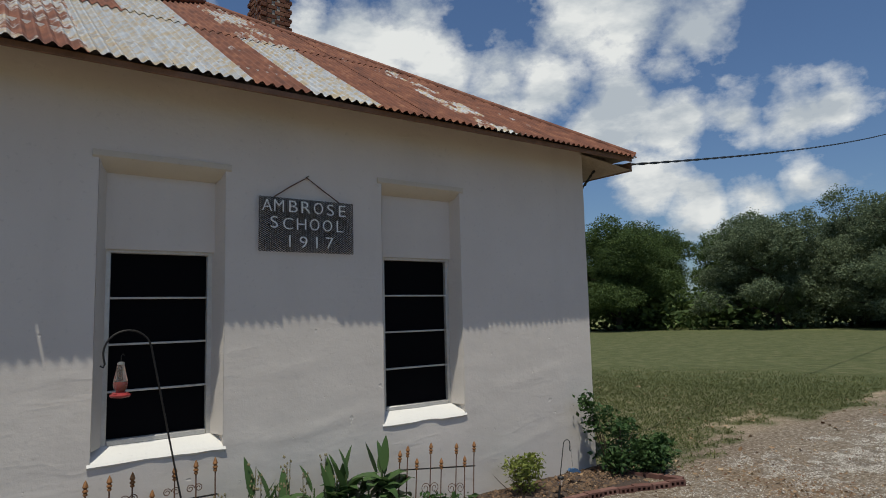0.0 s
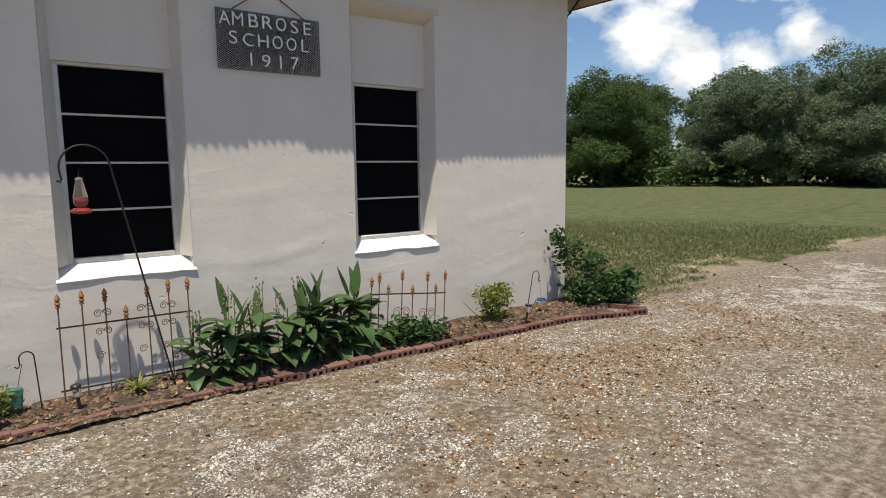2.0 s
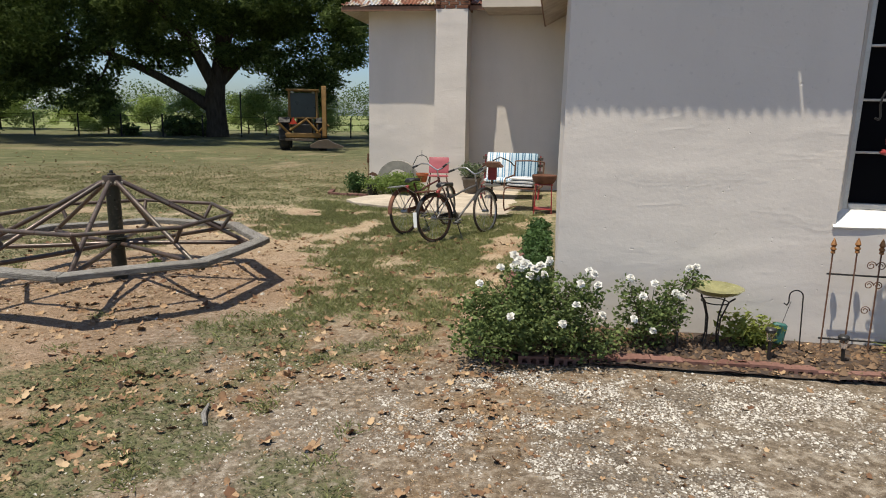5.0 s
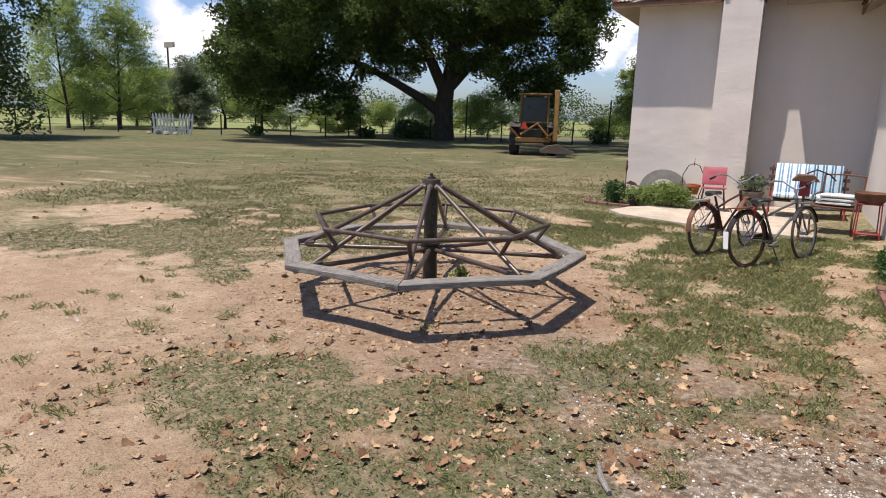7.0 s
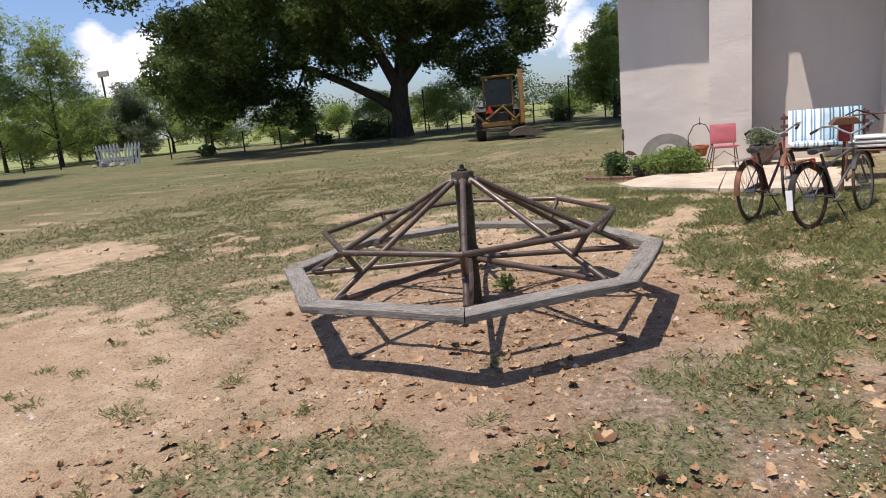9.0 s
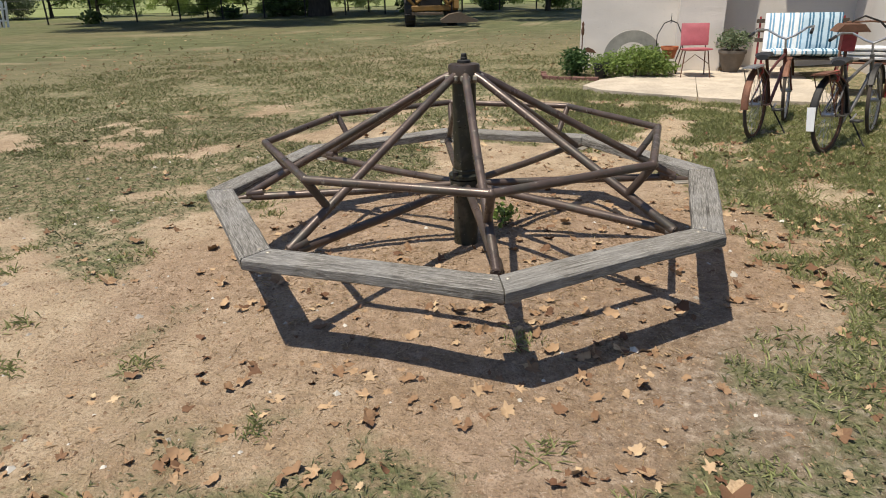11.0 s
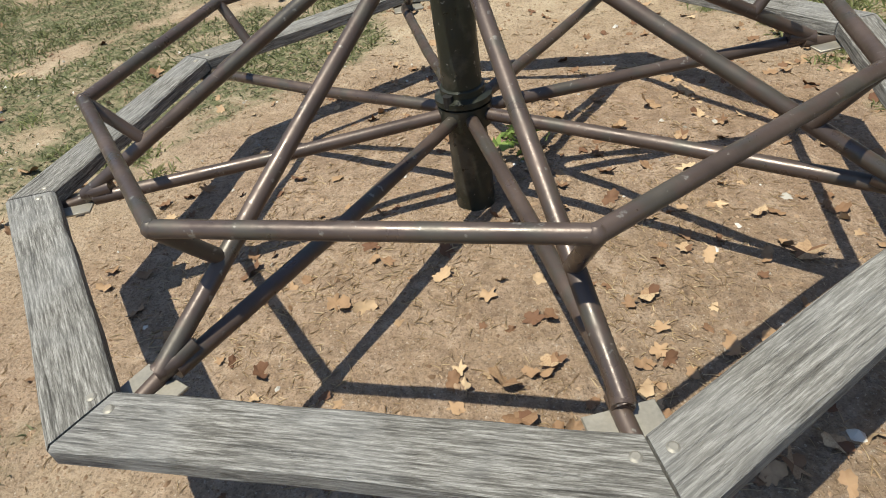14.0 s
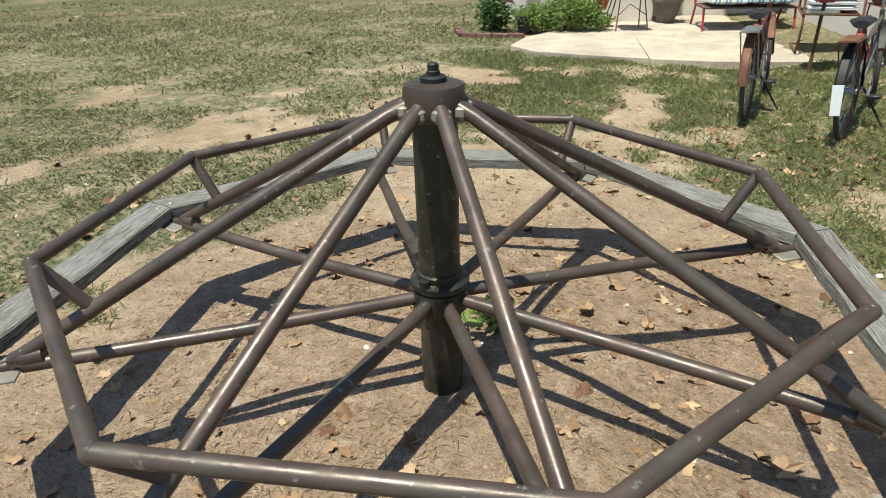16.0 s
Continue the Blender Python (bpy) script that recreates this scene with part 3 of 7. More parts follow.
def window(name, x0, x1, z_sill, z_top, z_head, label):
    """A four-light window low in a tall plastered recess, with the old opening filled above it."""
    w = thing(name, label, "window", ((x0 + x1) / 2, WY, z_sill), kind="structure")
    hw, o = (x1 - x0) / 2, -z_sill
    top = z_head + o
    glass_y = 0.185
    fill = rough_wall(-hw - 0.01, hw + 0.01, top + 0.0, z_top + o + 0.01, (), thick=0.15, cell=0.06, rough=0.004, seed=int(x0 * 10))
    fill.v = [(a, b + 0.125, c) for a, b, c in fill.v]
    part("infill_panel", fill, STUCCO, w)
    jamb = Shape()
    for sgn in (-1, 1):
        deep = 0.085 if sgn < 0 else 0.052
        jamb.prism([(sgn * (hw - 0.002), -0.004), (sgn * (hw - deep), 0.15), (sgn * (hw - deep), 0.29), (sgn * (hw + 0.002), 0.29)], 0.10, z_top + o - 0.03, axis="z")
    part("jamb", jamb, STUCCO, w)
    lint = Shape().prism([(-0.012, z_top + o + 0.035), (-0.012, z_top + o - 0.01), (0.05, z_top + o - 0.075), (0.14, z_top + o - 0.11), (0.14, z_top + o + 0.035)], -hw - 0.045, hw + 0.045, axis="x")
    part("lintel", lint, LINTEL, w, "rough patched lintel")
    sill = Shape()
    n = 26
    for k in range(n):
        for row in range(5):
            x = -hw - 0.02 + (2 * hw + 0.04) * k / (n - 1)
            wob = 0.012 * (float(vnoise(x * 9 + x0 * 7, 0.0, 5)) - 0.5)
            y, z = ((-0.004, -0.012), (-0.012, 0.000), (0.012, 0.030), (glass_y - 0.02, 0.105), (glass_y - 0.02, -0.012))[row]
            inset = 0.03 if row in (3, 4) else 0.0
            x = x * (1 - inset / (hw + 0.02))
            sill.v.append((x, y + wob, z + (wob if row < 3 else 0)))
    for k in range(n - 1):
        for row in range(5):
            a, b = k * 5 + row, k * 5 + (row + 1) % 5
            sill.f.append((a, a + 5, b + 5, b))
    sill.f += [(0, 1, 2, 3, 4), tuple(reversed(range((n - 1) * 5, n * 5)))]
    part("window_sill", sill, SILL, w, "thick white-painted sloping sill")
    fw = 0.045
    bot, left, right = 0.100, -hw + 0.075, hw - 0.044
    frame_part = Shape()
    frame_part.box((left + fw / 2, glass_y, (bot + top) / 2), (fw, 0.06, top - bot), bevel=0.006)
    frame_part.box((right - fw / 2, glass_y, (bot + top) / 2), (fw, 0.06, top - bot), bevel=0.006)
    mid_x = (left + right) / 2
    frame_part.box((mid_x, glass_y, top - fw / 2 + 0.012), (right - left + 0.05, 0.068, fw * 0.7), bevel=0.006)
    frame_part.box((mid_x, glass_y, bot + 0.02), (right - left - 2 * fw, 0.064, 0.04), bevel=0.006)
    part("window_frame", frame_part, ALU, w, "dull metal window frame")
    inner = right - left - 2 * fw
    gap = (top - bot - 0.06) / 4
    for k in range(4):
        zc = bot + 0.04 + gap * (k + 0.5)
        part("pane", Shape().box((mid_x, glass_y + 0.012, zc), (inner, 0.006, gap - 0.004), bevel=0.001), SCREEN, w, "black screened pane")
        if k:
            part("glazing_bar", Shape().box((mid_x, glass_y - 0.006, zc - gap / 2), (inner + 0.01, 0.03, 0.016), bevel=0.004), ALU, w)
    return w


window("window_1", *WINDOWS[0], 2.395, "tall recessed window with four black screened lights")
window("window_2", *WINDOWS[1], 2.415, "recessed window with four black screened lights")

# ---- roofs ----
WAVE, AMP = 0.082, 0.014


def sheet(u0, u1, v_lo, v_hi, clip, lift, per=6, skew=0.0):
    """One corrugated sheet on a slope: u along the eave, v up the slope, clipped by clip(u)."""
    s = Shape()
    n = max(4, int((u1 - u0) / WAVE * per))
    cols = []
    for i in range(n + 1):
        u = u0 + (u1 - u0) * i / n
        top = min(v_hi, clip(u))
        if top > v_lo + 0.02:
            h = AMP * math.cos(2 * math.pi * u / WAVE) + lift
            cols.append(((u, v_lo + skew * (u - u0), h), (u, top, h)))
    for (a, b), (c, d) in zip(cols, cols[1:]):
        s.quad(a, c, d, b)
    bot = [((a[0], a[1], a[2] - 0.0015), (b[0], b[1], b[2] - 0.0015)) for a, b in cols]
    for (a, b), (c, d) in zip(bot, bot[1:]):
        s.quad(b, d, c, a)
    for (a, b), (c, d), (e, f), (g, h) in zip(cols, cols[1:], bot, bot[1:]):
        s.quad(e, g, c, a)
    return s


RX0, RX1 = -1.60, 6.38
HALF = (RX1 - RX0) / 2
RIDGE_Z = EAVE_Z + PITCH * HALF
ang = math.atan(PITCH)
SLOPE = 1 / math.cos(ang)
hip_clip = lambda u: SLOPE * min(u - RX0, RX1 - u)
roof = thing("roof_main", "hipped corrugated iron roof, patchy rust and bare zinc", "roof", (0, EAVE_Y + 0.017, EAVE_Z - 0.115), kind="structure")
roof.matrix_basis = pose(0, EAVE_Y + 0.017, EAVE_Z - 0.115, 0, -0.45, 0)
roof_face = pose(0, 0, 0, math.degrees(ang), 0, 0)


def lay(shape, m):
    shape.v = [tuple(m @ Vector(p)) for p in shape.v]
    return shape


COVER = 0.56
lower = [RUST, MIXED, RUST, MIXED, ZINC, ZINC, RUST, ZINC, RUST, RUST, MIXED, RUST, RUST, RUST, RUST]
upper = [RUST, ZINC, MIXED, ZINC, RUST, ZINC, RUST, MIXED, RUST, RUST, RUST, RUST, RUST, RUST, RUST]
jit = random.Random(5)
u, k = 2.75 - 8 * COVER, 0
while u < RX1:
    a, b = max(u - 0.03, RX0 + 0.01), min(u + COVER + 0.03, RX1 - 0.01)
    if abs(b + 0.02) < 0.05:
        b -= 0.062                      # a lap that has sprung open
    if abs(a + 0.08) < 0.02:
        a += 0.013
    if b > RX0 + 0.05:
        mid = 2.25 + jit.uniform(-0.12, 0.12)
        drop = -0.025 + jit.uniform(-0.006, 0.006) - (0.027 if b < 0.7 else 0.0) + (0.036 if 0.9 < a < 1.5 else 0.030 if 1.5 < a < 2.0 else 0.018 if 2.0 < a < 2.6 else 0.0)
        s = sheet(a, b, drop, mid + 0.12, hip_clip, 0.012 + 0.003 * (k % 2), skew=jit.uniform(-0.008, 0.008))
        if s.f:
            part("roof_sheet", lay(s, roof_face), lower[k % 15], roof)
        if hip_clip((a + b) / 2) > mid:
            s = sheet(a, b, mid, 9.0, hip_clip, 0.022 + 0.003 * (k % 2))
            if s.f:
                part("roof_sheet", lay(s, roof_face), upper[k % 15], roof)
    u += COVER
    k += 1
for name_, m, span, clip in (
        ("side_slope", pose(RX1, 0, 0, 0, 0, 90) @ roof_face, 16.0, lambda u: SLOPE * min(u, HALF)),
        ("side_slope", pose(RX0, 16.0, 0, 0, 0, -90) @ roof_face, 16.0, lambda u: SLOPE * min(16.0 - u, HALF))):
    part(name_, lay(sheet(0.01, span, 0, 9.0, clip, 0.012, per=4), m), RUST, roof)
deck = Shape()
t_ = -0.012
pk, pb = Vector(((RX0 + RX1) / 2, HALF, PITCH * HALF + t_)), Vector(((RX0 + RX1) / 2, 16.0, PITCH * HALF + t_))
c0, c1, c2, c3 = Vector((RX0, 0, t_)), Vector((RX1, 0, t_)), Vector((RX1, 16, t_)), Vector((RX0, 16, t_))
low = 0.12
deck.quad(c0 + Vector((low, low, low * PITCH)), c1 + Vector((-low, low, low * PITCH)), pk).quad(c1, c2, pb, pk).quad(c3, c0, pk, pb)
part("roof_deck", deck, SOFFIT, roof)
caps = Shape()
for p, q in ((Vector((RX1, 0, 0.03)), pk + Vector((0, 0, 0.06))), (Vector((RX0, 0, 0.03)), pk + Vector((0, 0, 0.06))), (pk + Vector((0, 0, 0.06)), pb + Vector((0, 0, 0.06)))):
    d = (q - p)
    caps.sweep([p + d * i / 20 for i in range(21)], 0.05, 8, flat=0.5)
part("ridge_cap", caps, RUST, roof)
for name_, c, s_ in (("fascia_board", (2.39, 0.036, -0.032), (RX1 - RX0 - 0.08, 0.022, 0.048)), ("fascia_board", (RX0 + 0.03, 8, -0.115), (0.025, 15.9, 0.11)), ("fascia_board", (RX1 - 0.03, 8, -0.115), (0.025, 15.9, 0.11))):
    part(name_, Shape().box(c, s_, bevel=0.004), FASCIA, roof, "rust-stained board")
sof = Shape()
for q in (((RX0 + 0.06, 0.05, -0.03), (RX1 - 0.06, 0.05, -0.03), (RX1 - 0.47, 0.52, 0.14), (RX0 + 0.47, 0.52, 0.14)), ((RX0 + 0.04, 15.9, -0.16), (RX0 + 0.04, 0.04, -0.16), (RX0 + 0.52, 0.47, 0.09), (RX0 + 0.52, 15.9, 0.09)), ((RX1 - 0.04, 0.04, -0.16), (RX1 - 0.04, 15.9, -0.16), (RX1 - 0.52, 15.9, 0.09), (RX1 - 0.52, 0.47, 0.09))):
    sof.quad(*q)
part("soffit", sof, SOFFIT, roof)
# the wing's roof, lower and running along x
canopy = thing("porch_canopy", "flat plastered porch canopy in the corner of the wing", "canopy", (-1.95, 14.4, 3.70), kind="structure")
part("slab", Shape().box((0, 0, 0.05), (1.70, 1.12, 0.10), bevel=0.008), SOFFIT, canopy)
part("edge_board", Shape().box((0, -0.575, 0.06), (1.72, 0.025, 0.15), bevel=0.004), LINTEL, canopy)
wing = thing("roof_wing", "rusted corrugated roof of the rear wing", "roof", (0, 14.5, 3.86), kind="structure")
part("roof_sheet", lay(sheet(-6.0, -3.90, 0, 3.9, lambda u: SLOPE * (u + 6.02), 0.012), roof_face), MIXED, wing)
part("roof_sheet", lay(sheet(-3.13, -1.2, 0, 3.9, lambda u: 9.0, 0.012), roof_face), MIXED, wing)
part("roof_sheet", lay(sheet(-3.90, -3.13, 0.72, 3.9, lambda u: 9.0, 0.014), roof_face), RUST, wing)
part("fascia_board", Shape().box((-4.95, 0.03, -0.07), (2.1, 0.025, 0.10), bevel=0.004), FASCIA, wing)
part("fascia_board", Shape().box((-2.2, 0.03, -0.07), (1.9, 0.025, 0.10), bevel=0.004), FASCIA, wing)
ws = Shape()
ws.quad((-6.0, 0.02, -0.12), (-3.88, 0.02, -0.12), (-3.88, 0.52, 0.10), (-6.0, 0.52, 0.10)).quad((-3.14, 0.02, -0.12), (-1.2, 0.02, -0.12), (-1.2, 0.52, 0.10), (-3.14, 0.52, 0.10))
ws.quad((-6.0, 0.02, -0.12), (-6.0, 6.5, -0.12), (-5.5, 6.5, 0.1), (-5.5, 0.52, 0.1))
ws.quad((-6.0, 6.2, 0.0), (6.0, 6.2, 0.0), (6.0, 3.2, 2.0), (-4.0, 3.2, 2.0))
ws.quad((-6.0, 0.05, -0.02), (-6.0, 6.2, -0.02), (-3.2, 3.2, 1.98))
part("roof_deck", ws, SOFFIT, wing)


def brick_stack(name, x0, x1, y0, y1, z0, z1, label, plaster_to=None):
    """A chimney of real bricks, plastered below plaster_to."""
    ch = thing(name, label, "chimney", ((x0 + x1) / 2, (y0 + y1) / 2, z0), kind="structure")
    hx, hy = (x1 - x0) / 2, (y1 - y0) / 2
    start = (plaster_to or z0) - z0
    if plaster_to:
        s = rough_wall(-hx, hx, -0.0, start, (), thick=2 * hy, cell=0.08, rough=0.008, seed=33)
        s.v = [(a * (1.06 - 0.06 * min(1, c / 3.0)), b - hy, c) for a, b, c in s.v]
        part("plaster_shaft", s, STUCCO, ch)
    part("mortar_core", Shape().box((0, 0, (start + z1 - z0) / 2), (2 * hx - 0.02, 2 * hy - 0.02, z1 - z0 - start)), MORTAR, ch)
    one = Shape().box((0, 0, 0), (0.198, 0.09, 0.062), bevel=0.006).mesh("brick", BRICK_OLD)
    z, row = start + 0.035, 0
    while z < z1 - z0:
        for side in range(4):
            length, depth = (hx, hy) if side % 2 == 0 else (hy, hx)
            n = max(1, int(2 * length / 0.205))
            for i in range(n):
                b = new("brick", one)
                off = -length + 0.11 + i * (2 * length - 0.22) / max(1, n - 1) + (0.05 if row % 2 else -0.03)
                b.parent = ch
                b.matrix_basis = pose(0, 0, 0, 0, 0, 90 * side) @ pose(off, -depth + 0.04, z, 0, 0, jit.uniform(-1.5, 1.5))
        z += 0.073
        row += 1
    return ch


MORTAR = plain("mortar", (0.33, 0.30, 0.26), 0.95, 0, 0.2, 20, 0.4)


def brick_material(name, a, b):
    m = Nodes(name, 0.9, 0, 0.2)
    col = m.mix(m.rand(), a, b)
    m.colour(m.mix(m.ramp(m.noise(30, 5), (0.4, 0.0), (0.7, 0.5)), col, tuple(c * 0.5 for c in a)))
    m.bump(m.noise(80, 4), 0.4, 0.003)
    return m.mat


BRICK_OLD = brick_material("old_chimney_brick", (0.13, 0.055, 0.035), (0.24, 0.12, 0.075))
BRICK = brick_material("red_edging_brick", (0.135, 0.066, 0.052), (0.215, 0.115, 0.092))
brick_stack("chimney_main", 3.30, 3.77, 8.95, 9.42, 5.2, 7.2, "dark weathered brick chimney on the hipped roof")
brick_stack("chimney_wing", -3.85, -3.17, 14.36, 15.02, -0.25, 5.4, "plastered chimney breast with brick stack above the eave", 3.75)

# ---- merry-go-round ----
PHASE = -69.5


def polar(r, deg, z=0.0):
    return Vector((r * math.cos(radians(deg)), r * math.sin(radians(deg)), z))


def merry_go_round():
    base = -0.12
    mg = thing("merry_go_round", "old playground merry-go-round, brown pipes and grey weathered plank seat", "playground", (CX, CY, base))
    z = lambda h: h - base
    part("post", Shape().lathe((0, 0, 0), [(0.068, -0.1), (0.067, 0.2), (0.062, z(0.25)), (0.062, z(0.86))], 20), POSTM, mg, "dark olive painted pipe post")
    cap = Shape().lathe((0, 0, 0), [(0.072, z(0.835)), (0.081, z(0.85)), (0.083, z(0.862)), (0.083, z(0.912)), (0.078, z(0.926)), (0.03, z(0.932))], 24)
    cap = part("top_cap", cap, HUBM, mg, "worn round cap plate")
    part("bolt", Shape().lathe((0, 0, 0), [(0.036, z(0.931)), (0.036, z(0.943)), (0.030, z(0.947)), (0.018, z(0.948)), (0.018, z(0.958)), (0.015, z(0.960)), (0.015, z(0.975)), (0.011, z(0.979))], 10), DARK, cap)
    hub = part("hub", Shape().lathe((0, 0, 0), [(0.072, z(0.245)), (0.086, z(0.25)), (0.086, z(0.318)), (0.074, z(0.322))], 24), POSTM, mg)
    part("collar", Shape().lathe((0, 0, 0), [(0.072, z(0.3225)), (0.090, z(0.327)), (0.090, z(0.345)), (0.070, z(0.352)), (0.070, z(0.372)), (0.064, z(0.376))], 24), POSTM, hub)
    part("bolt", Shape().lathe((-0.036, -0.068, z(0.352)), [(0.016, -0.016), (0.016, 0.016)], 8), DARK, hub)
    ang8 = [PHASE + 45 * k for k in range(8)]
    for k, a in enumerate(ang8):
        s = jit.uniform(-0.008, 0.008)
        up = [polar(0.066, a, z(0.875)), polar(0.125, a, z(0.85)), polar(0.62, a, z(0.583)), polar(1.185, a + 0.3, z(0.278))]
        pipe = part("roof_pipe", Shape().sweep(up, 0.0205, 14), PIPE, mg)
        part("weld", Shape().lathe(tuple(polar(0.084, a, z(0.862))), [(0.018, -0.02), (0.028, -0.008), (0.026, 0.010), (0.012, 0.02)], 9), PLATE, pipe, "pale rough weld")
        part("spoke_pipe", Shape().sweep([polar(0.07, a + 2, z(0.285)), polar(0.6, a + 1.6, z(0.272 + s)), polar(1.16, a + 1.0, z(0.268))], 0.0205, 14), PIPE, mg)
        part("weld", Shape().sweep([polar(1.10, a + 0.8, z(0.292)), polar(1.15, a + 0.6, z(0.283)), polar(1.19, a, z(0.278))], [0.023, 0.0255, 0.0215], 10), PIPE, pipe)
        joint, corner = polar(0.955, a, z(0.405)), polar(1.06, a, z(0.555))
        part("rail_strut", Shape().sweep([joint, joint.lerp(corner, 0.5), corner], 0.0185, 12), PIPE, mg)
        a2 = a + 45
        rail = Shape().sweep([polar(1.06, a, z(0.557)), polar(1.06, a, z(0.557)).lerp(polar(1.06, a2, z(0.557)), 0.5), polar(1.06, a2, z(0.557))], 0.0185, 14)
        part("hand_rail", rail, PIPE, mg)
        part("rail_elbow", Shape().lathe(tuple(polar(1.06, a, z(0.557))), [(0.008, -0.019), (0.0165, -0.012), (0.0205, 0), (0.0165, 0.012), (0.008, 0.019)], 12), PIPE, mg)
        # steel bracket under the seat joint
        br = Shape()
        c, d = polar(1.27, a, z(0.252)), polar(1, a)
        side = Vector((-d.y, d.x, 0))
        br.box(tuple(c), (0.20, 0.135, 0.008), Matrix.Rotation(radians(a), 3, "Z"), bevel=0.002)
        part("bracket", br, PLATE, mg, "flat steel bracket plate with bolt holes")
        part("bracket_tube", Shape().sweep([polar(1.15, a, z(0.268)), polar(1.34, a, z(0.238))], 0.018, 10), PIPE, mg)
        # plank between this corner and the next, mitred, edges worn
        ro, ri, hi, lo = 1.41, 1.265, z(0.312), z(0.262)
        n = 22
        pl = Shape()
        g0, g1 = 0.006, 0.006
        wob = [jit.uniform(-1, 1) for _ in range(4)]
        for i in range(n + 1):
            f = i / n
            o_ = polar(ro, a).lerp(polar(ro, a2), g0 / 2 + f * (1 - g0))
            i_ = polar(ri, a).lerp(polar(ri, a2), g0 / 2 + f * (1 - g0))
            t = (o_ - i_).normalized()
            e = 0.004 * math.sin(5 * f + wob[0] * 3) + 0.003 * (float(vnoise(f * 9, k, 3)) - 0.5)
            e2 = 0.005 * (float(vnoise(f * 8, k + 20, 5)) - 0.5)
            sag = 0.006 * math.sin(math.pi * f) * wob[1]
            w1, w2 = o_ + t * e, i_ + t * e2
            for p, zz in ((w1, lo + 0.006), (w1, hi - 0.008), (w1 - t * 0.009, hi), (w2 + t * 0.007, hi), (w2, hi - 0.006), (w2, lo + 0.004), (w2 + t * 0.005, lo), (w1 - t * 0.005, lo)):
                pl.v.append((p.x, p.y, zz + sag))
        for i in range(n):
            for j in range(8):
                p, q = i * 8 + j, i * 8 + (j + 1) % 8
                pl.f.append((p, p + 8, q + 8, q))
        pl.f += [tuple(range(8)), tuple(reversed(range(n * 8, n * 8 + 8)))]
        me_angle = a + 112.5
        # local axis along the plank, so that the grain runs lengthwise
        mid = (polar(1.335, a) + polar(1.335, a2)) / 2
        to = pose(mid.x, mid.y, 0, 0, 0, me_angle)
        pl.v = [tuple(to.inverted() @ Vector(p)) for p in pl.v]
        plank = part("seat_plank", pl, WOOD, mg, "split grey weathered plank")
        plank.matrix_basis = to
        for f in (-0.47, 0.47):
            part("bolt", Shape().lathe((f, 0.02, hi - 0.002), [(0.011, 0.0), (0.011, 0.003), (0.007, 0.006)], 10), PLATE, plank)
    return mg


merry_go_round()

# ---- flower bed along the front wall ----
RED_IRON = plain("red_metal", (0.30, 0.035, 0.035), 0.45, 0.1, 0.3, 18, 0.15)
TERRACOTTA = plain("terracotta", (0.42, 0.13, 0.05), 0.8, 0, 0.25, 14, 0.2)
CLAYGREY = plain("grey_clay", (0.28, 0.26, 0.22), 0.9, 0, 0.3, 9, 0.3)
BLACKPL = plain("black_plastic", (0.018, 0.018, 0.018), 0.45, 0, 0.2, 20, 0.05)
TEAL = plain("teal_paint", (0.03, 0.12, 0.10), 0.55, 0, 0.3, 20, 0.1)
BLUE = plain("blue_paint", (0.06, 0.14, 0.26), 0.5, 0, 0.25, 20, 0.1)
PINKRED = plain("faded_red_vinyl", (0.36, 0.090, 0.105), 0.6, 0, 0.2, 9, 0.15)
CHROME = plain("dull_chrome", (0.42, 0.42, 0.42), 0.35, 0.8, 0.3, 20, 0.05)
RUBBER = plain("tyre_rubber", (0.022, 0.020, 0.018), 0.9, 0, 0.3, 20, 0.2)
RUSTFEND = plain("rusty_fender", (0.16, 0.07, 0.04), 0.7, 0.3, 0.5, 12, 0.25)
LETTER = plain("white_letters", (0.78, 0.78, 0.74), 0.55, 0, 0.08, 20, 0.05)
LATTICE = plain("black_expanded_metal", (0.030, 0.029, 0.028), 0.7, 0.2, 0.2, 30, 0.1)
MULCH = plain("bark_mulch", (0.060, 0.040, 0.029), 0.95, 0, 0.6, 30, 0.8)
GLASS_BOWL = plain("painted_glass_bowl", (0.22, 0.21, 0.10), 0.25, 0, 0.45, 12, 0.0)
TIP = plain("gilt_rust_tip", (0.30, 0.14, 0.05), 0.55, 0.4, 0.5, 40, 0.2)


def clear_glass(name, tint, rough=0.05):
    m = Nodes(name, rough, 0, 0.5)
    m.bsdf.inputs["Transmission Weight"].default_value = 0.92
    m.bsdf.inputs["IOR"].default_value = 1.35
    return m.colour(tint).mat


NECTAR = plain("red_nectar", (0.36, 0.02, 0.025), 0.2, 0, 0.2, 20, 0.0)
CLEAR = clear_glass("feeder_glass", (0.85, 0.72, 0.62))



def bed_z(x, y):
    return -0.03 + 0.05 * step(4.52, 4.75, y) + 0.03 * fbm(x * 3, y * 3, 8) + 0.02 * vnoise(x * 17, y * 17, 4)


bed = Shape()
bx = np.linspace(-1.7, 6.1, 90)
by = np.linspace(4.42, 5.10, 12)
for yy in by:
    for xx in bx:
        front = 4.50 + 0.03 * math.sin(xx) - (0.30 * max(0.0, xx - 5.1))
        yv = front + (5.10 - front) * (yy - 4.42) / 0.68
        bed.v.append((float(xx), float(yv), -0.03 + 0.05 * float(step(4.52, 4.75, yv)) + 0.03 * float(fbm(xx * 3, yv * 3, 8)) + 0.02 * float(vnoise(xx * 17, yv * 17, 4)) - 0.10 * float(step(-0.6, -1.6, xx))))
for j in range(11):
    for i in range(89):
        a = j * 90 + i
        bed.f.append((a, a + 1, a + 91, a + 90))
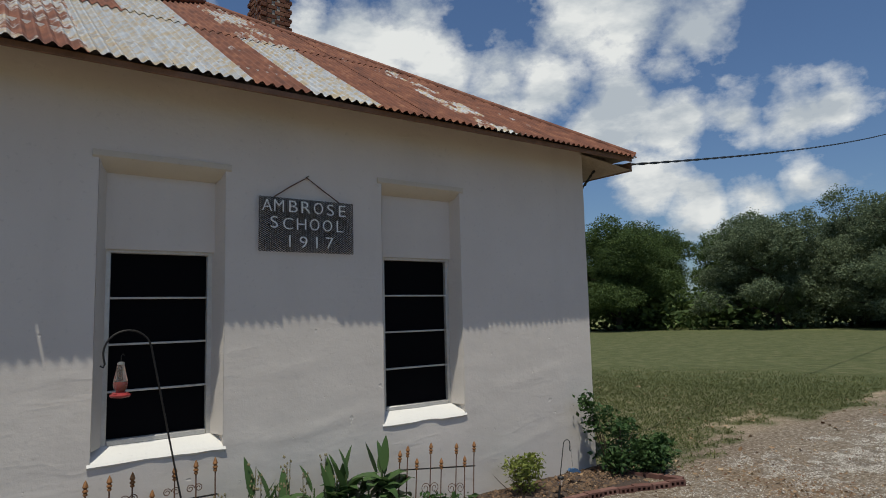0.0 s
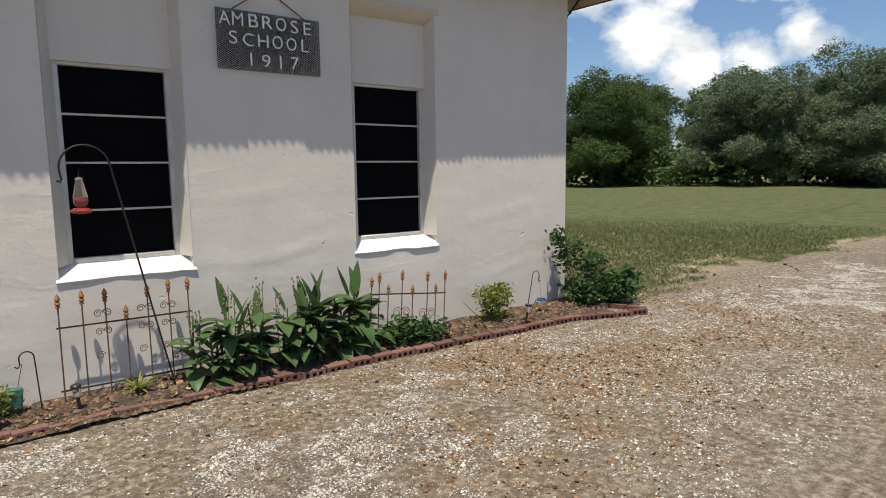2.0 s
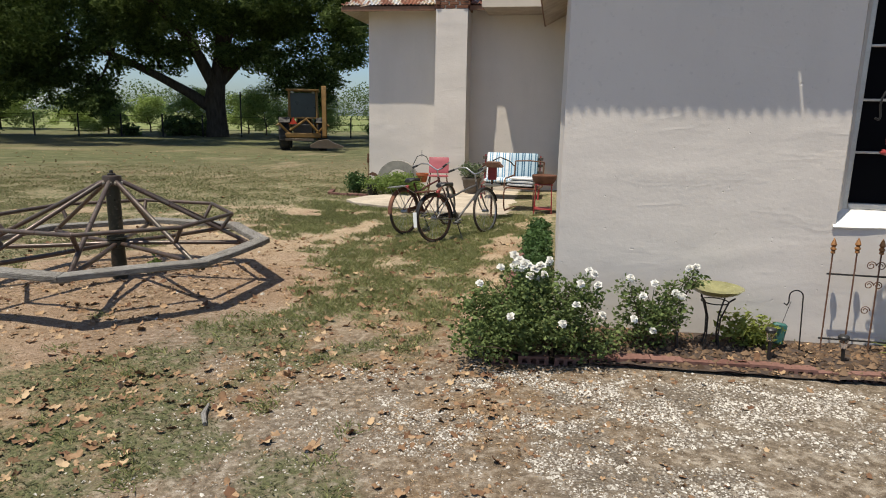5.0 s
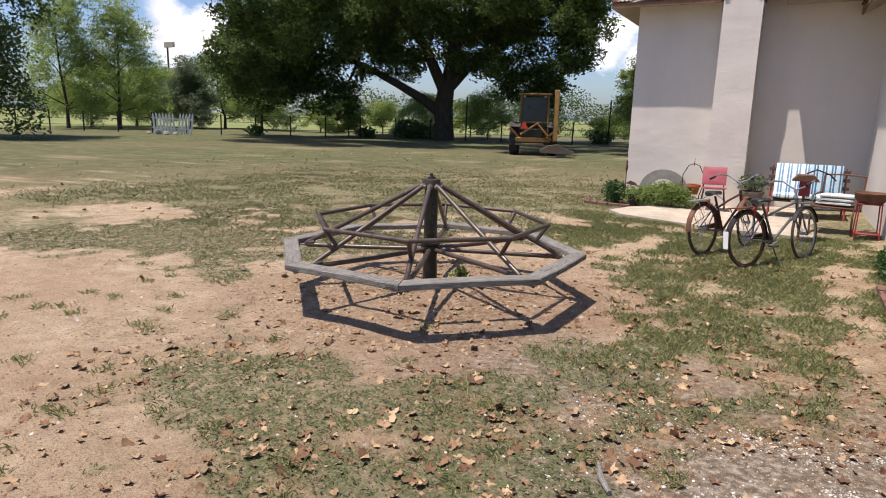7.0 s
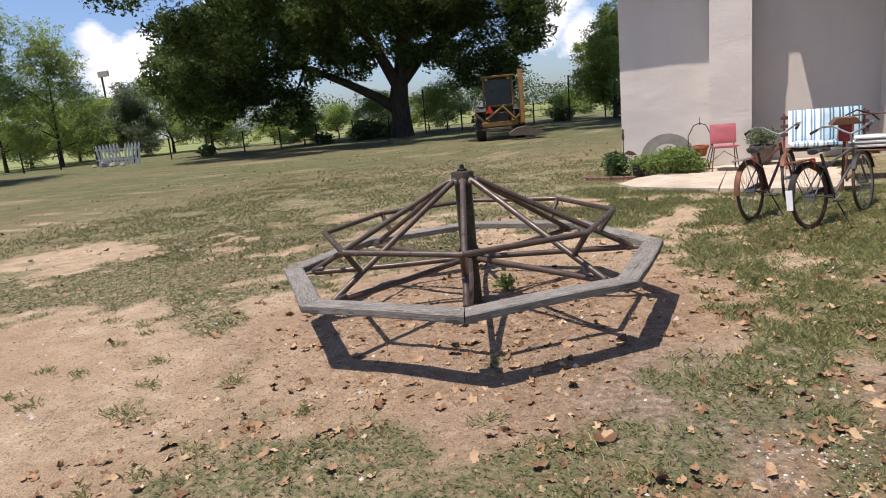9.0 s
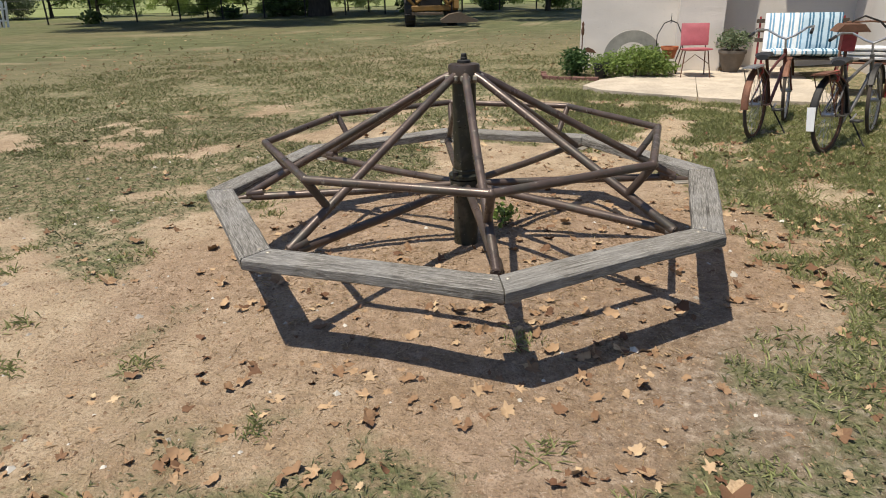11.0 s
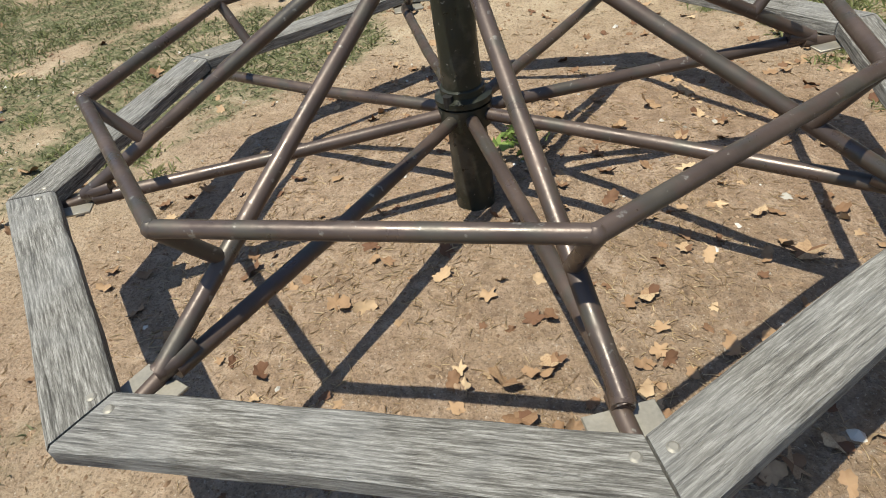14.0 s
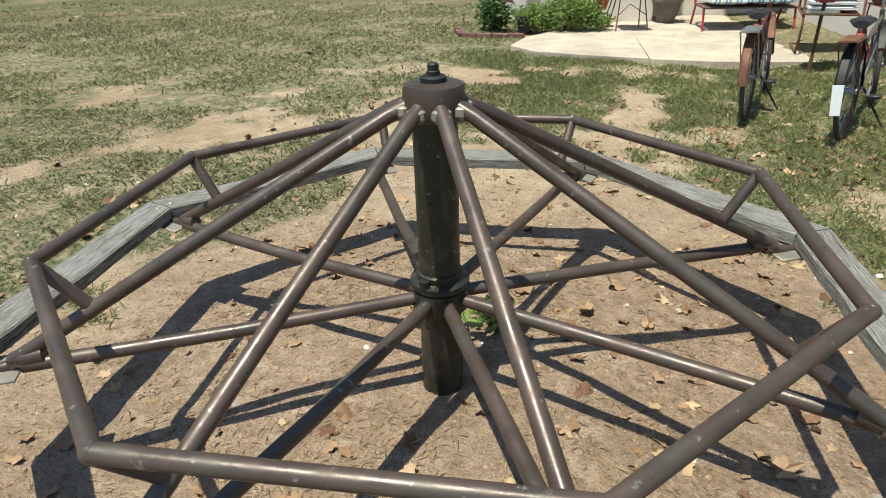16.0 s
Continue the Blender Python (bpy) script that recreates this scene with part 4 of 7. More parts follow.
solid("flower_bed", bed, MULCH, "dark bark mulch and dry leaves in a narrow bed", "flower bed", kind="structure")


def hollow_brick():
    """A brick on its edge, cored holes to the front."""
    bm = bmesh.new()
    L, D, H = 0.198, 0.088, 0.066
    xs = [-L / 2, -0.072, -0.040, -0.016, 0.016, 0.040, 0.072, L / 2]
    zs = [0.0, 0.016, 0.050, H]
    grid = [[bm.verts.new((x, -D / 2, z)) for x in xs] for z in zs]
    for j in range(3):
        for i in range(7):
            f = bm.faces.new((grid[j][i], grid[j][i + 1], grid[j + 1][i + 1], grid[j + 1][i]))
            if j == 1 and i in (1, 3, 5):
                deep = [bm.verts.new((v.co.x, v.co.y + 0.05, v.co.z)) for v in f.verts]
                old = list(f.verts)
                bm.faces.remove(f)
                for p in range(4):
                    q = (p + 1) % 4
                    bm.faces.new((old[p], old[q], deep[q], deep[p]))
                bm.faces.new(deep)
    b0, b1 = bm.verts.new((-L / 2, D / 2, 0)), bm.verts.new((L / 2, D / 2, 0))
    t0, t1 = bm.verts.new((-L / 2, D / 2, H)), bm.verts.new((L / 2, D / 2, H))
    bm.faces.new([*grid[3], t1, t0])
    bm.faces.new((b1, b0, t0, t1))
    bm.faces.new([grid[j][0] for j in range(4)] + [t0, b0])
    bm.faces.new([grid[j][7] for j in range(3, -1, -1)] + [b1, t1])
    bmesh.ops.recalc_face_normals(bm, faces=bm.faces[:])
    me = bpy.data.meshes.new("brick")
    bm.to_mesh(me)
    bm.free()
    me.materials.append(BRICK)
    return me


HOLLOW = hollow_brick()


def edging(label, points, gap=0.206):
    """Bricks laid end to end along a line of points."""
    e = thing("brick_edging", label, "garden edging", (*points[0], 0.0))
    o = Vector((*points[0], 0))
    for (x0, y0), (x1, y1) in zip(points, points[1:]):
        L = math.hypot(x1 - x0, y1 - y0)
        n = max(1, round(L / gap))
        for i in range(n):
            f = (i + 0.5) / n
            x, y = x0 + (x1 - x0) * f, y0 + (y1 - y0) * f
            b = new("brick", HOLLOW)
            b.parent = e
            b.matrix_basis = Matrix.Translation(-o) @ pose(x + jit.uniform(-0.004, 0.004), y + jit.uniform(-0.008, 0.008), float(ground_z(x, y)) - 0.014 + jit.uniform(-0.007, 0.007), jit.uniform(-4, 4), jit.uniform(-2, 2), math.degrees(math.atan2(y1 - y0, x1 - x0)) + jit.uniform(-2.5, 2.5))
    return e


edging("row of cored red bricks on edge along the flower bed", [(-1.6, 4.52), (-0.9, 4.55), (-0.3, 4.61), (1.1, 4.61), (2.2, 4.55), (3.5, 4.50), (4.6, 4.43), (5.15, 4.38), (5.55, 4.28), (6.12, 4.06)])
edging("short return of cored red bricks round the corner shrub", [(6.20, 4.12), (6.12, 4.55), (5.95, 4.72)])
edging("row of cored red bricks beside the worn side path", [(-1.62, 4.86), (-1.55, 6.2), (-1.50, 8.2)], 0.23)
edging("low brick border of the bed before the wing", [(-5.02, 13.22), (-5.90, 13.32), (-6.02, 13.9)])


def arc(c, r, a0, a1, n, plane="xz"):
    out = []
    for i in range(n + 1):
        a = radians(a0 + (a1 - a0) * i / n)
        u, w = r * math.cos(a), r * math.sin(a)
        out.append((c[0] + u, c[1], c[2] + w) if plane == "xz" else (c[0] + u, c[1] + w, c[2]))
    return out


def finial(h=0.105):
    k = h / 0.085
    return [(r * 1.15, z * k) for r, z in ((0.006, 0), (0.013, 0.004), (0.013, 0.012), (0.008, 0.016), (0.017, 0.024), (0.015, 0.032), (0.008, 0.036), (0.017, 0.048), (0.010, 0.068), (0.001, 0.085))]


def scroll(s, c, r, flip, y=0.0):
    pts = []
    for i in range(22):
        a = i / 21 * 2.1 * 2 * math.pi * 0.72
        rr = r * (1 - 0.72 * i / 21)
        pts.append((c[0] + flip * (rr * math.cos(a) - r), c[1] + y, c[2] + rr * math.sin(a)))
    s.sweep(pts, 0.0032, 6)


def iron_panel(label, at, turn, lean, tall, short, width, rails, scrolls):
    """A small wrought-iron fence panel with spear tips."""
    f = new("garden_fence_panel")
    f.matrix_basis = pose(*at, lean[0], lean[1], turn)
    tagged(f, label, "garden fence", "iron fence panels")
    for x, h in zip(tall, short):
        bar = part("bar", Shape().sweep([(x, 0, -0.06), (x, 0, h - 0.08)], 0.0052, 8), RUSTIRON, f)
        part("spear_tip", Shape().lathe((x, 0, h - 0.085), finial(), 8), TIP, bar, "gilded rusty spear tip")
    for z in rails:
        part("rail", Shape().box((width / 2, 0.004, z), (width, 0.010, 0.012), bevel=0.002), DARK, f)
    for x, z, r, fl in scrolls:
        s = Shape()
        scroll(s, (x, 0, z), r, fl)
        part("scroll", s, RUSTIRON, f)
    return f


sc = []
for x in (0.29, 0.57, 0.73):
    sc += [(x, 0.60, 0.03, 1), (x, 0.60, 0.03, -1), (x, 0.47, 0.028, 1), (x, 0.47, 0.028, -1), (x, 0.30, 0.03, 1)]
iron_panel("rusty wrought-iron fence panel with gilt spear tips", (0.62, 4.93, 0.03), 0.5, (-3, 0.5), (0.02, 0.165, 0.31, 0.44, 0.59, 0.74, 0.88), (0.75, 0.76, 0.76, 0.62, 0.76, 0.78, 0.78), 0.90, (0.53, 0.09), sc)
iron_panel("leaning rusty wrought-iron fence panel with heart scrolls", (3.02, 4.86, 0.02), -2, (-4, 6), (0.02, 0.10, 0.20, 0.35, 0.47, 0.64, 0.74, 0.85), (0.62, 0.66, 0.55, 0.68, 0.54, 0.67, 0.55, 0.68), 0.87, (0.47, ), [(0.35, 0.30, 0.05, 1), (0.35, 0.30, 0.05, -1), (0.64, 0.28, 0.05, 1), (0.64, 0.28, 0.05, -1), (0.64, 0.20, 0.03, 1)])


def crook(name, label, at, height, reach, r, lean=(0, 0), flip=-1):
    """A shepherd's crook with a hooked tip."""
    c = new(name)
    c.matrix_basis = pose(*at, *lean, 0)
    tagged(c, label, "garden hook")
    R = reach / 2
    pts = [(0, 0, -0.12), (0, 0, height * 0.5), (0, 0, height - R)] + arc((flip * R, 0, height - R), R, 0 if flip < 0 else 180, 180 if flip < 0 else 0, 14)[1:]
    tip = pts[-1]
    pts += [(tip[0], 0, tip[2] - 0.04), (tip[0] + flip * 0.012, 0, tip[2] - 0.06), (tip[0] + flip * 0.03, 0, tip[2] - 0.045)]
    part("rod", Shape().sweep(pts, r, 8), DARK, c)
    return c


hookpole = crook("shepherd_hook", "tall black iron crook leaning in the flower bed", (1.335, 4.77, 0.0), 1.86, 0.30, 0.0065, (0.5, -11.5))
fx, fy, fz = 0.808, 4.765, 1.345
feeder = thing("hummingbird_feeder", "glass hummingbird feeder half full of red nectar", "bird feeder", (fx, fy, fz))
part("base_dish", Shape().lathe((0, 0, 0), [(0.02, 0), (0.055, 0.006), (0.066, 0.016), (0.066, 0.022), (0.05, 0.03), (0.026, 0.042)], 20), RED_IRON, feeder, "red plastic dish")
part("nectar", Shape().lathe((0, 0, 0.042), [(0.024, 0), (0.040, 0.025), (0.043, 0.05), (0.042, 0.066)], 18), NECTAR, feeder, "red nectar")
part("bottle", Shape().lathe((0, 0, 0.042), [(0.026, 0), (0.042, 0.025), (0.046, 0.055), (0.042, 0.085), (0.033, 0.125), (0.026, 0.160), (0.023, 0.178), (0.02, 0.182)], 20), CLEAR, feeder, "clear flared glass")
part("cap", Shape().lathe((0, 0, 0.222), [(0.024, 0), (0.024, 0.012), (0.006, 0.02)], 14), CHROME, feeder)
part("wire_loop", Shape().sweep([(0, 0, 0.24), (0, 0, 0.28), (0.01, 0, 0.295), (0.02, 0, 0.28)], 0.002, 6), DARK, feeder)
for k in range(4):
    a = radians(45 + 90 * k)
    part("feeding_port", Shape().lathe((0.05 * math.cos(a), 0.05 * math.sin(a), 0.026), [(0.010, 0), (0.012, 0.006), (0.004, 0.012)], 8), RED_IRON, feeder)

crook("small_garden_hook", "small black iron hook in the mulch", (0.50, 4.90, 0.03), 0.42, 0.085, 0.0045, (0, -3))
lan = thing("hanging_lantern", "small teal box hanging from a garden hook", "ornament", (0.355, 4.90, 0.07))
part("box", Shape().box((0, 0, 0.075), (0.085, 0.05, 0.14), Matrix.Rotation(radians(7), 3, "Y"), bevel=0.008), TEAL, lan)
part("chain", Shape().sweep([(0.02, 0, 0.15), (0.055, 0, 0.30)], 0.002, 6), DARK, lan)
crook("small_garden_hook", "thin black hook by the corner of the house", (4.87, 4.68, 0.02), 0.52, 0.10, 0.0045, (0, 12), 1)
bird = thing("bird_ornament", "small blue flat metal bird hanging from a hook", "ornament", (5.14, 4.72, 0.13))
part("body", Shape().prism([(-0.075, 0.06), (-0.05, 0.085), (-0.02, 0.07), (0.02, 0.075), (0.06, 0.06), (0.11, 0.02), (0.105, 0.012), (0.04, 0.035), (0.0, 0.03), (-0.05, 0.045)], -0.012, 0.012), BLUE, bird)
part("thread", Shape().sweep([(0, 0, 0.07), (-0.03, 0, 0.36)], 0.0012, 5), DARK, bird)


def solar_light(at, lean=(0, 0)):
    s = new("solar_light")
    s.matrix_basis = pose(*at, *lean, 0)
    tagged(s, "small black solar stake light in the mulch", "garden light", "solar stake lights")
    part("stake", Shape().lathe((0, 0, 0), [(0.004, -0.08), (0.011, 0.0), (0.012, 0.13), (0.013, 0.135)], 10), BLACKPL, s)
    part("lens", Shape().lathe((0, 0, 0.135), [(0.020, 0), (0.026, 0.045), (0.026, 0.055)], 14), CLEAR, s)
    part("cap", Shape().lathe((0, 0, 0.19), [(0.028, 0), (0.033, 0.006), (0.033, 0.020), (0.026, 0.028), (0.006, 0.03)], 16), BLACKPL, s)


for at, lean in (((-0.31, 4.74, 0.02), (0, -7)), ((0.25, 4.70, 0.02), (0, -2)), ((0.70, 4.72, 0.0), (0, -5)), ((3.73, 4.60, -0.06), (0, 4)), ((4.73, 4.55, 0.0), (0, 12))):
    solar_light(at, lean)

bath = thing("bird_bath", "painted glass bird bath on a black wire stand", "bird bath", (-0.09, 4.80, 0.02))
part("bowl", Shape().lathe((0, 0, 0.385), [(0.02, 0.0), (0.09, 0.008), (0.145, 0.032), (0.168, 0.055), (0.172, 0.058), (0.168, 0.060), (0.14, 0.042), (0.085, 0.018), (0.01, 0.012)], 32), GLASS_BOWL, bath, "olive and yellow patterned glass bowl")
for k in range(4):
    a = radians(40 + 90 * k)
    pts = [(0.145 * math.cos(a), 0.145 * math.sin(a), 0.40), (0.105 * math.cos(a), 0.105 * math.sin(a), 0.365), (0.055 * math.cos(a), 0.055 * math.sin(a), 0.24), (0.05 * math.cos(a), 0.05 * math.sin(a), 0.12), (0.08 * math.cos(a), 0.08 * math.sin(a), -0.03)]
    part("leg", Shape().sweep(pts, 0.0055, 8), DARK, bath)
part("ring", Shape().ring((0, 0, 0.345), 0.085, 0.004, (0, 0, 1), 24, 6), DARK, bath)

# ---- hanging sign ----
SX0, SX1, SZ0, SZ1 = 1.850, 2.730, 2.408, 2.868
sign = thing("hanging_sign", "black expanded-metal sign with white letters hung by a chain", "sign", ((SX0 + SX1) / 2, WY - 0.035, SZ0))
sw, sh = SX1 - SX0, SZ1 - SZ0
mesh_ = Shape()
nx_c, nz_c = 30, 27
cw, chh = sw / nx_c, sh / nz_c
for j in range(nz_c):
    for i in range(nx_c):
        x, z = -sw / 2 + i * cw, j * chh
        for (x0, z0), (x1, z1) in (((x, z + chh / 2), (x + cw / 2, z + chh)), ((x + cw / 2, z + chh), (x + cw, z + chh / 2)), ((x, z + chh / 2), (x + cw / 2, z)), ((x + cw / 2, z), (x + cw, z + chh / 2))):
            w = 0.0031
            mesh_.quad((x0, 0, z0 - w), (x1, 0, z1 - w), (x1, -0.004, z1 + w), (x0, -0.004, z0 + w))
part("mesh_panel", mesh_, LATTICE, sign, smooth=False)


def letter(char, width, height, at, parent):
    """One stencilled letter as a part of its own."""
    cu = bpy.data.curves.new("letter", "FONT")
    cu.body, cu.size, cu.extrude, cu.offset = char, 1.0, 0.02, -0.010
    tmp = new("letter", cu)
    dg = bpy.context.evaluated_depsgraph_get()
    dg.update()
    me = bpy.data.meshes.new_from_object(tmp.evaluated_get(dg))
    bpy.data.objects.remove(tmp)
    co = np.empty(len(me.vertices) * 3, np.float32)
    me.vertices.foreach_get("co", co)
    co = co.reshape(-1, 3)
    lo, hi = co.min(0), co.max(0)
    w = min(width, width * (hi[0] - lo[0]) / 0.5)
    fx_, fz_ = w / (hi[0] - lo[0]), height / (hi[1] - lo[1])
    out = np.stack([(co[:, 0] - (lo[0] + hi[0]) / 2) * fx_ + at[0], at[1] - co[:, 2] * 0.15, (co[:, 1] - lo[1]) * fz_ + at[2]], 1)
    me.vertices.foreach_set("co", out.astype(np.float32).ravel())
    me.materials.clear()
    me.materials.append(LETTER)
    me.update()
    ob = new("letter", me)
    ob.parent = parent
    return tagged(ob, "white metal letter " + char)


for text, x0, pitch_, z0 in (("AMBROSE", -0.372, 0.116, 0.338), ("SCHOOL", -0.310, 0.122, 0.194), ("1917", -0.172, 0.124, 0.040)):
    for k, char in enumerate(text):
        letter(char, 0.086, 0.098, (x0 + k * pitch_ + (0.0 if char != "M" else -0.012), -0.012, z0 + jit.uniform(-0.004, 0.004)), sign)
part("chain", Shape().sweep([(-0.31, 0.0, sh), (-0.15, 0.015, sh + 0.11), (0.0, 0.022, sh + 0.20), (0.15, 0.015, sh + 0.10), (0.30, 0.0, sh)], 0.005, 6), RUSTIRON, sign)
part("nail", Shape().sweep([(0, 0.05, sh + 0.20), (0, -0.01, sh + 0.21)], 0.005, 6), DARK, sign)

# service cable from the corner of the house
cab = [(5.93, 5.20, 3.27), (6.02, 5.18, 3.36), (6.10, 5.15, 3.46), (6.18, 5.12, 3.58), (6.30, 5.10, 3.66), (6.5, 5.10, 3.70)]
end = Vector((25.33, 8.0, 7.73))
first = Vector(cab[-1])
for i in range(1, 26):
    f = i / 25
    p = first.lerp(end, f)
    cab.append((p.x, p.y, p.z - 0.5 * f * (1 - f)))
cab += [(34.0, 9.4, 9.9)]
cable = thing("service_cable", "twisted black power cable running off from the house corner", "cable", (5.93, 5.2, 3.27))
for off in (0.0, 1.0):
    tw = []
    pts = [Vector(p) - Vector((5.93, 5.2, 3.27)) for p in cab]
    for a, b in zip(pts, pts[1:]):
        for q in range(8):
            tw.append(a.lerp(b, q / 8))
    part("strand", Shape().sweep([(p.x, p.y + 0.010 * math.cos(i * 0.8 + off * math.pi), p.z + 0.010 * math.sin(i * 0.8 + off * math.pi)) for i, p in enumerate(tw)], 0.010, 6), BLACKPL, cable)
part("anchor_wire", Shape().sweep([(-0.02, 0.0, 0.42), (0.57, -0.1, 0.44)], 0.004, 5), DARK, cable)

# ---- court before the wing ----
GZ = -0.165
slab = Shape()
for outline, z in (([(-5.20, 12.35), (-4.9, 11.95), (-4.3, 11.70), (-3.66, 11.50), (-3.52, 14.40), (-4.6, 13.5), (-5.0, 13.0)], -0.105), ([(-3.64, 11.50), (-3.0, 11.35), (-1.20, 11.30), (-1.20, 14.95), (-3.50, 14.95)], -0.112)):
    slab.prism(outline, -0.30, z, axis="z")
solid("concrete_slab", slab, SCONCRETE, "cracked pale concrete pads before the wing wall", "paving", kind="structure", smooth=False)


BIKE_TYRE = plain("perished_tyre", (0.060, 0.047, 0.038), 0.9, 0, 0.35, 20, 0.2)


def bicycle(label, rear, front, frame_mat, fender, seat_mat, lean):
    """An old roadster bicycle. Local x runs forward from the rear axle."""
    dx, dy = front[0] - rear[0], front[1] - rear[1]
    b = new("bicycle")
    b.matrix_basis = pose(rear[0], rear[1], GZ, 0, 0, math.degrees(math.atan2(dy, dx))) @ pose(0, 0, 0, lean, 0, 0)
    tagged(b, label, "bicycle", "old bicycles")
    R, WB = 0.335, 1.08
    for x, steer in ((0.0, 0), (WB, 1)):
        w = new("wheel")
        w.parent = b
        w.matrix_basis = pose(x, 0, R, 0, 0, 9 if steer else 0)
        part("tyre", Shape().ring((0, 0, 0), R - 0.017, 0.017, (0, 1, 0), 40, 8), BIKE_TYRE, w)
        part("rim", Shape().ring((0, 0, 0), R - 0.039, 0.010, (0, 1, 0), 40, 6), RUSTFEND if steer == 0 else CHROME, w)
        sp = Shape()
        for k in range(28):
            a = 2 * math.pi * k / 28
            sp.sweep([(0.02 * math.cos(a + 0.9), 0.03 * (-1) ** k, 0.02 * math.sin(a + 0.9)), ((R - 0.05) * math.cos(a), 0, (R - 0.05) * math.sin(a))], 0.0016, 4, caps=False)
        part("spokes", sp, CHROME, w)
        part("axle_hub", Shape().sweep([(0, -0.05, 0), (0, 0.05, 0)], 0.02, 10), CHROME, w)
        fend = Shape()
        rows = 15
        for i in range(rows):
            a = radians((-5 if steer == 0 else 20) + (185 if steer == 0 else 130) * i / (rows - 1))
            for yy, rr in ((-0.034, R + 0.002), (-0.022, R + 0.013), (0.022, R + 0.013), (0.034, R + 0.002)):
                fend.v.append((rr * math.cos(a), yy, rr * math.sin(a)))
        for i in range(rows - 1):
            for j in range(3):
                k = i * 4 + j
                fend.f.append((k, k + 1, k + 5, k + 4))
        part("mudguard", fend, fender, w)
        if steer == 0 and fender is not RUSTFEND:
            part("white_patch", Shape().prism([(-0.030, -0.09), (0.030, -0.09), (0.034, 0.11), (-0.034, 0.11)], -(R + 0.028), -(R + 0.021), axis="x"), WHITE, w, "white painted mudguard end")
    bb, st, hd, hb = (0.47, 0, 0.28), (0.30, 0, 0.66), (0.90, 0, 0.78), (0.93, 0, 0.62)
    for name_, pts, r in (("seat_tube", [bb, st, (0.27, 0, 0.73)], 0.015), ("down_tube", [bb, hb], 0.016), ("top_tube", [(0.33, 0, 0.58), (0.6, 0, 0.66), (0.91, 0, 0.73)], 0.014), ("head_tube", [hb, hd], 0.019), ("stem", [hd, (0.885, 0, 0.885)], 0.011)):
        part(name_, Shape().sweep(pts, r, 10), frame_mat if name_ != "stem" else CHROME, b)
    for sgn in (-1, 1):
        part("chain_stay", Shape().sweep([bb, (0.2, 0.05 * sgn, 0.30), (0, 0.055 * sgn, R)], 0.009, 8), frame_mat, b)
        part("seat_stay", Shape().sweep([(0.31, 0.01 * sgn, 0.62), (0, 0.055 * sgn, R)], 0.008, 8), frame_mat, b)
        part("fork_blade", Shape().sweep([hb, (0.96, 0.045 * sgn, 0.58), (1.02, 0.05 * sgn, 0.42), (WB, 0.05 * sgn, R)], 0.010, 8), frame_mat, b)
        part("crank", Shape().sweep([(0.47, 0.06 * sgn, 0.28), (0.47 + 0.15 * sgn, 0.07 * sgn, 0.24)], 0.009, 8), CHROME, b)
        part("pedal", Shape().box((0.47 + 0.15 * sgn, 0.12 * sgn, 0.24), (0.085, 0.09, 0.02), bevel=0.005), BLACKPL, b)
        part("handlebar", Shape().sweep([(0.885, 0, 0.88), (0.92, 0.08 * sgn, 0.91), (0.92, 0.19 * sgn, 0.98), (0.83, 0.26 * sgn, 0.99), (0.68, 0.28 * sgn, 0.95)], 0.011, 8), CHROME, b)
        part("grip", Shape().sweep([(0.74, 0.272 * sgn, 0.966), (0.64, 0.284 * sgn, 0.939)], 0.016, 8), BLACKPL, b)
    part("chainring", Shape().ring((0.47, 0.05, 0.28), 0.085, 0.006, (0, 1, 0), 24, 6), CHROME, b)
    part("chain_guard", Shape().prism([(0.02, 0.36), (0.47, 0.385), (0.56, 0.33), (0.55, 0.25), (0.44, 0.31), (0.02, 0.32)], 0.062, 0.068), fender, b)
    s = Shape()
    for i, (x, hw, z) in enumerate(((0.12, 0.055, 0.765), (0.17, 0.085, 0.785), (0.24, 0.075, 0.78), (0.33, 0.03, 0.775), (0.40, 0.018, 0.77))):
        for a in range(10):
            th = 2 * math.pi * a / 10
            s.v.append((x, hw * math.cos(th), z + 0.026 * math.sin(th)))
    for i in range(4):
        for a in range(10):
            k, n = i * 10 + a, i * 10 + (a + 1) % 10
            s.f.append((k, n, n + 10, k + 10))
    s.f += [tuple(range(10)), tuple(range(40, 50))]
    part("saddle", s, seat_mat, b)
    rack = Shape()
    for sgn in (-1, 1):
        rack.sweep([(0.26, 0.05 * sgn, 0.56), (-0.05, 0.06 * sgn, 0.70), (-0.28, 0.06 * sgn, 0.70)], 0.005, 6).sweep([(-0.22, 0.06 * sgn, 0.70), (0, 0.06 * sgn, R)], 0.005, 6)
    rack.box((-0.12, 0, 0.705), (0.30, 0.11, 0.012))
    part("rack", rack, CHROME if fender is RUSTFEND else RUSTFEND, b)
    part("tail_lamp", Shape().box((0.10, 0, 0.66), (0.05, 0.05, 0.10), bevel=0.01), RED_IRON, b, "dark red rear reflector")
    part("kickstand", Shape().sweep([(0.40, -0.03, 0.28), (0.33, -0.20, 0.005)], 0.008, 8), DARK, b)
    return b


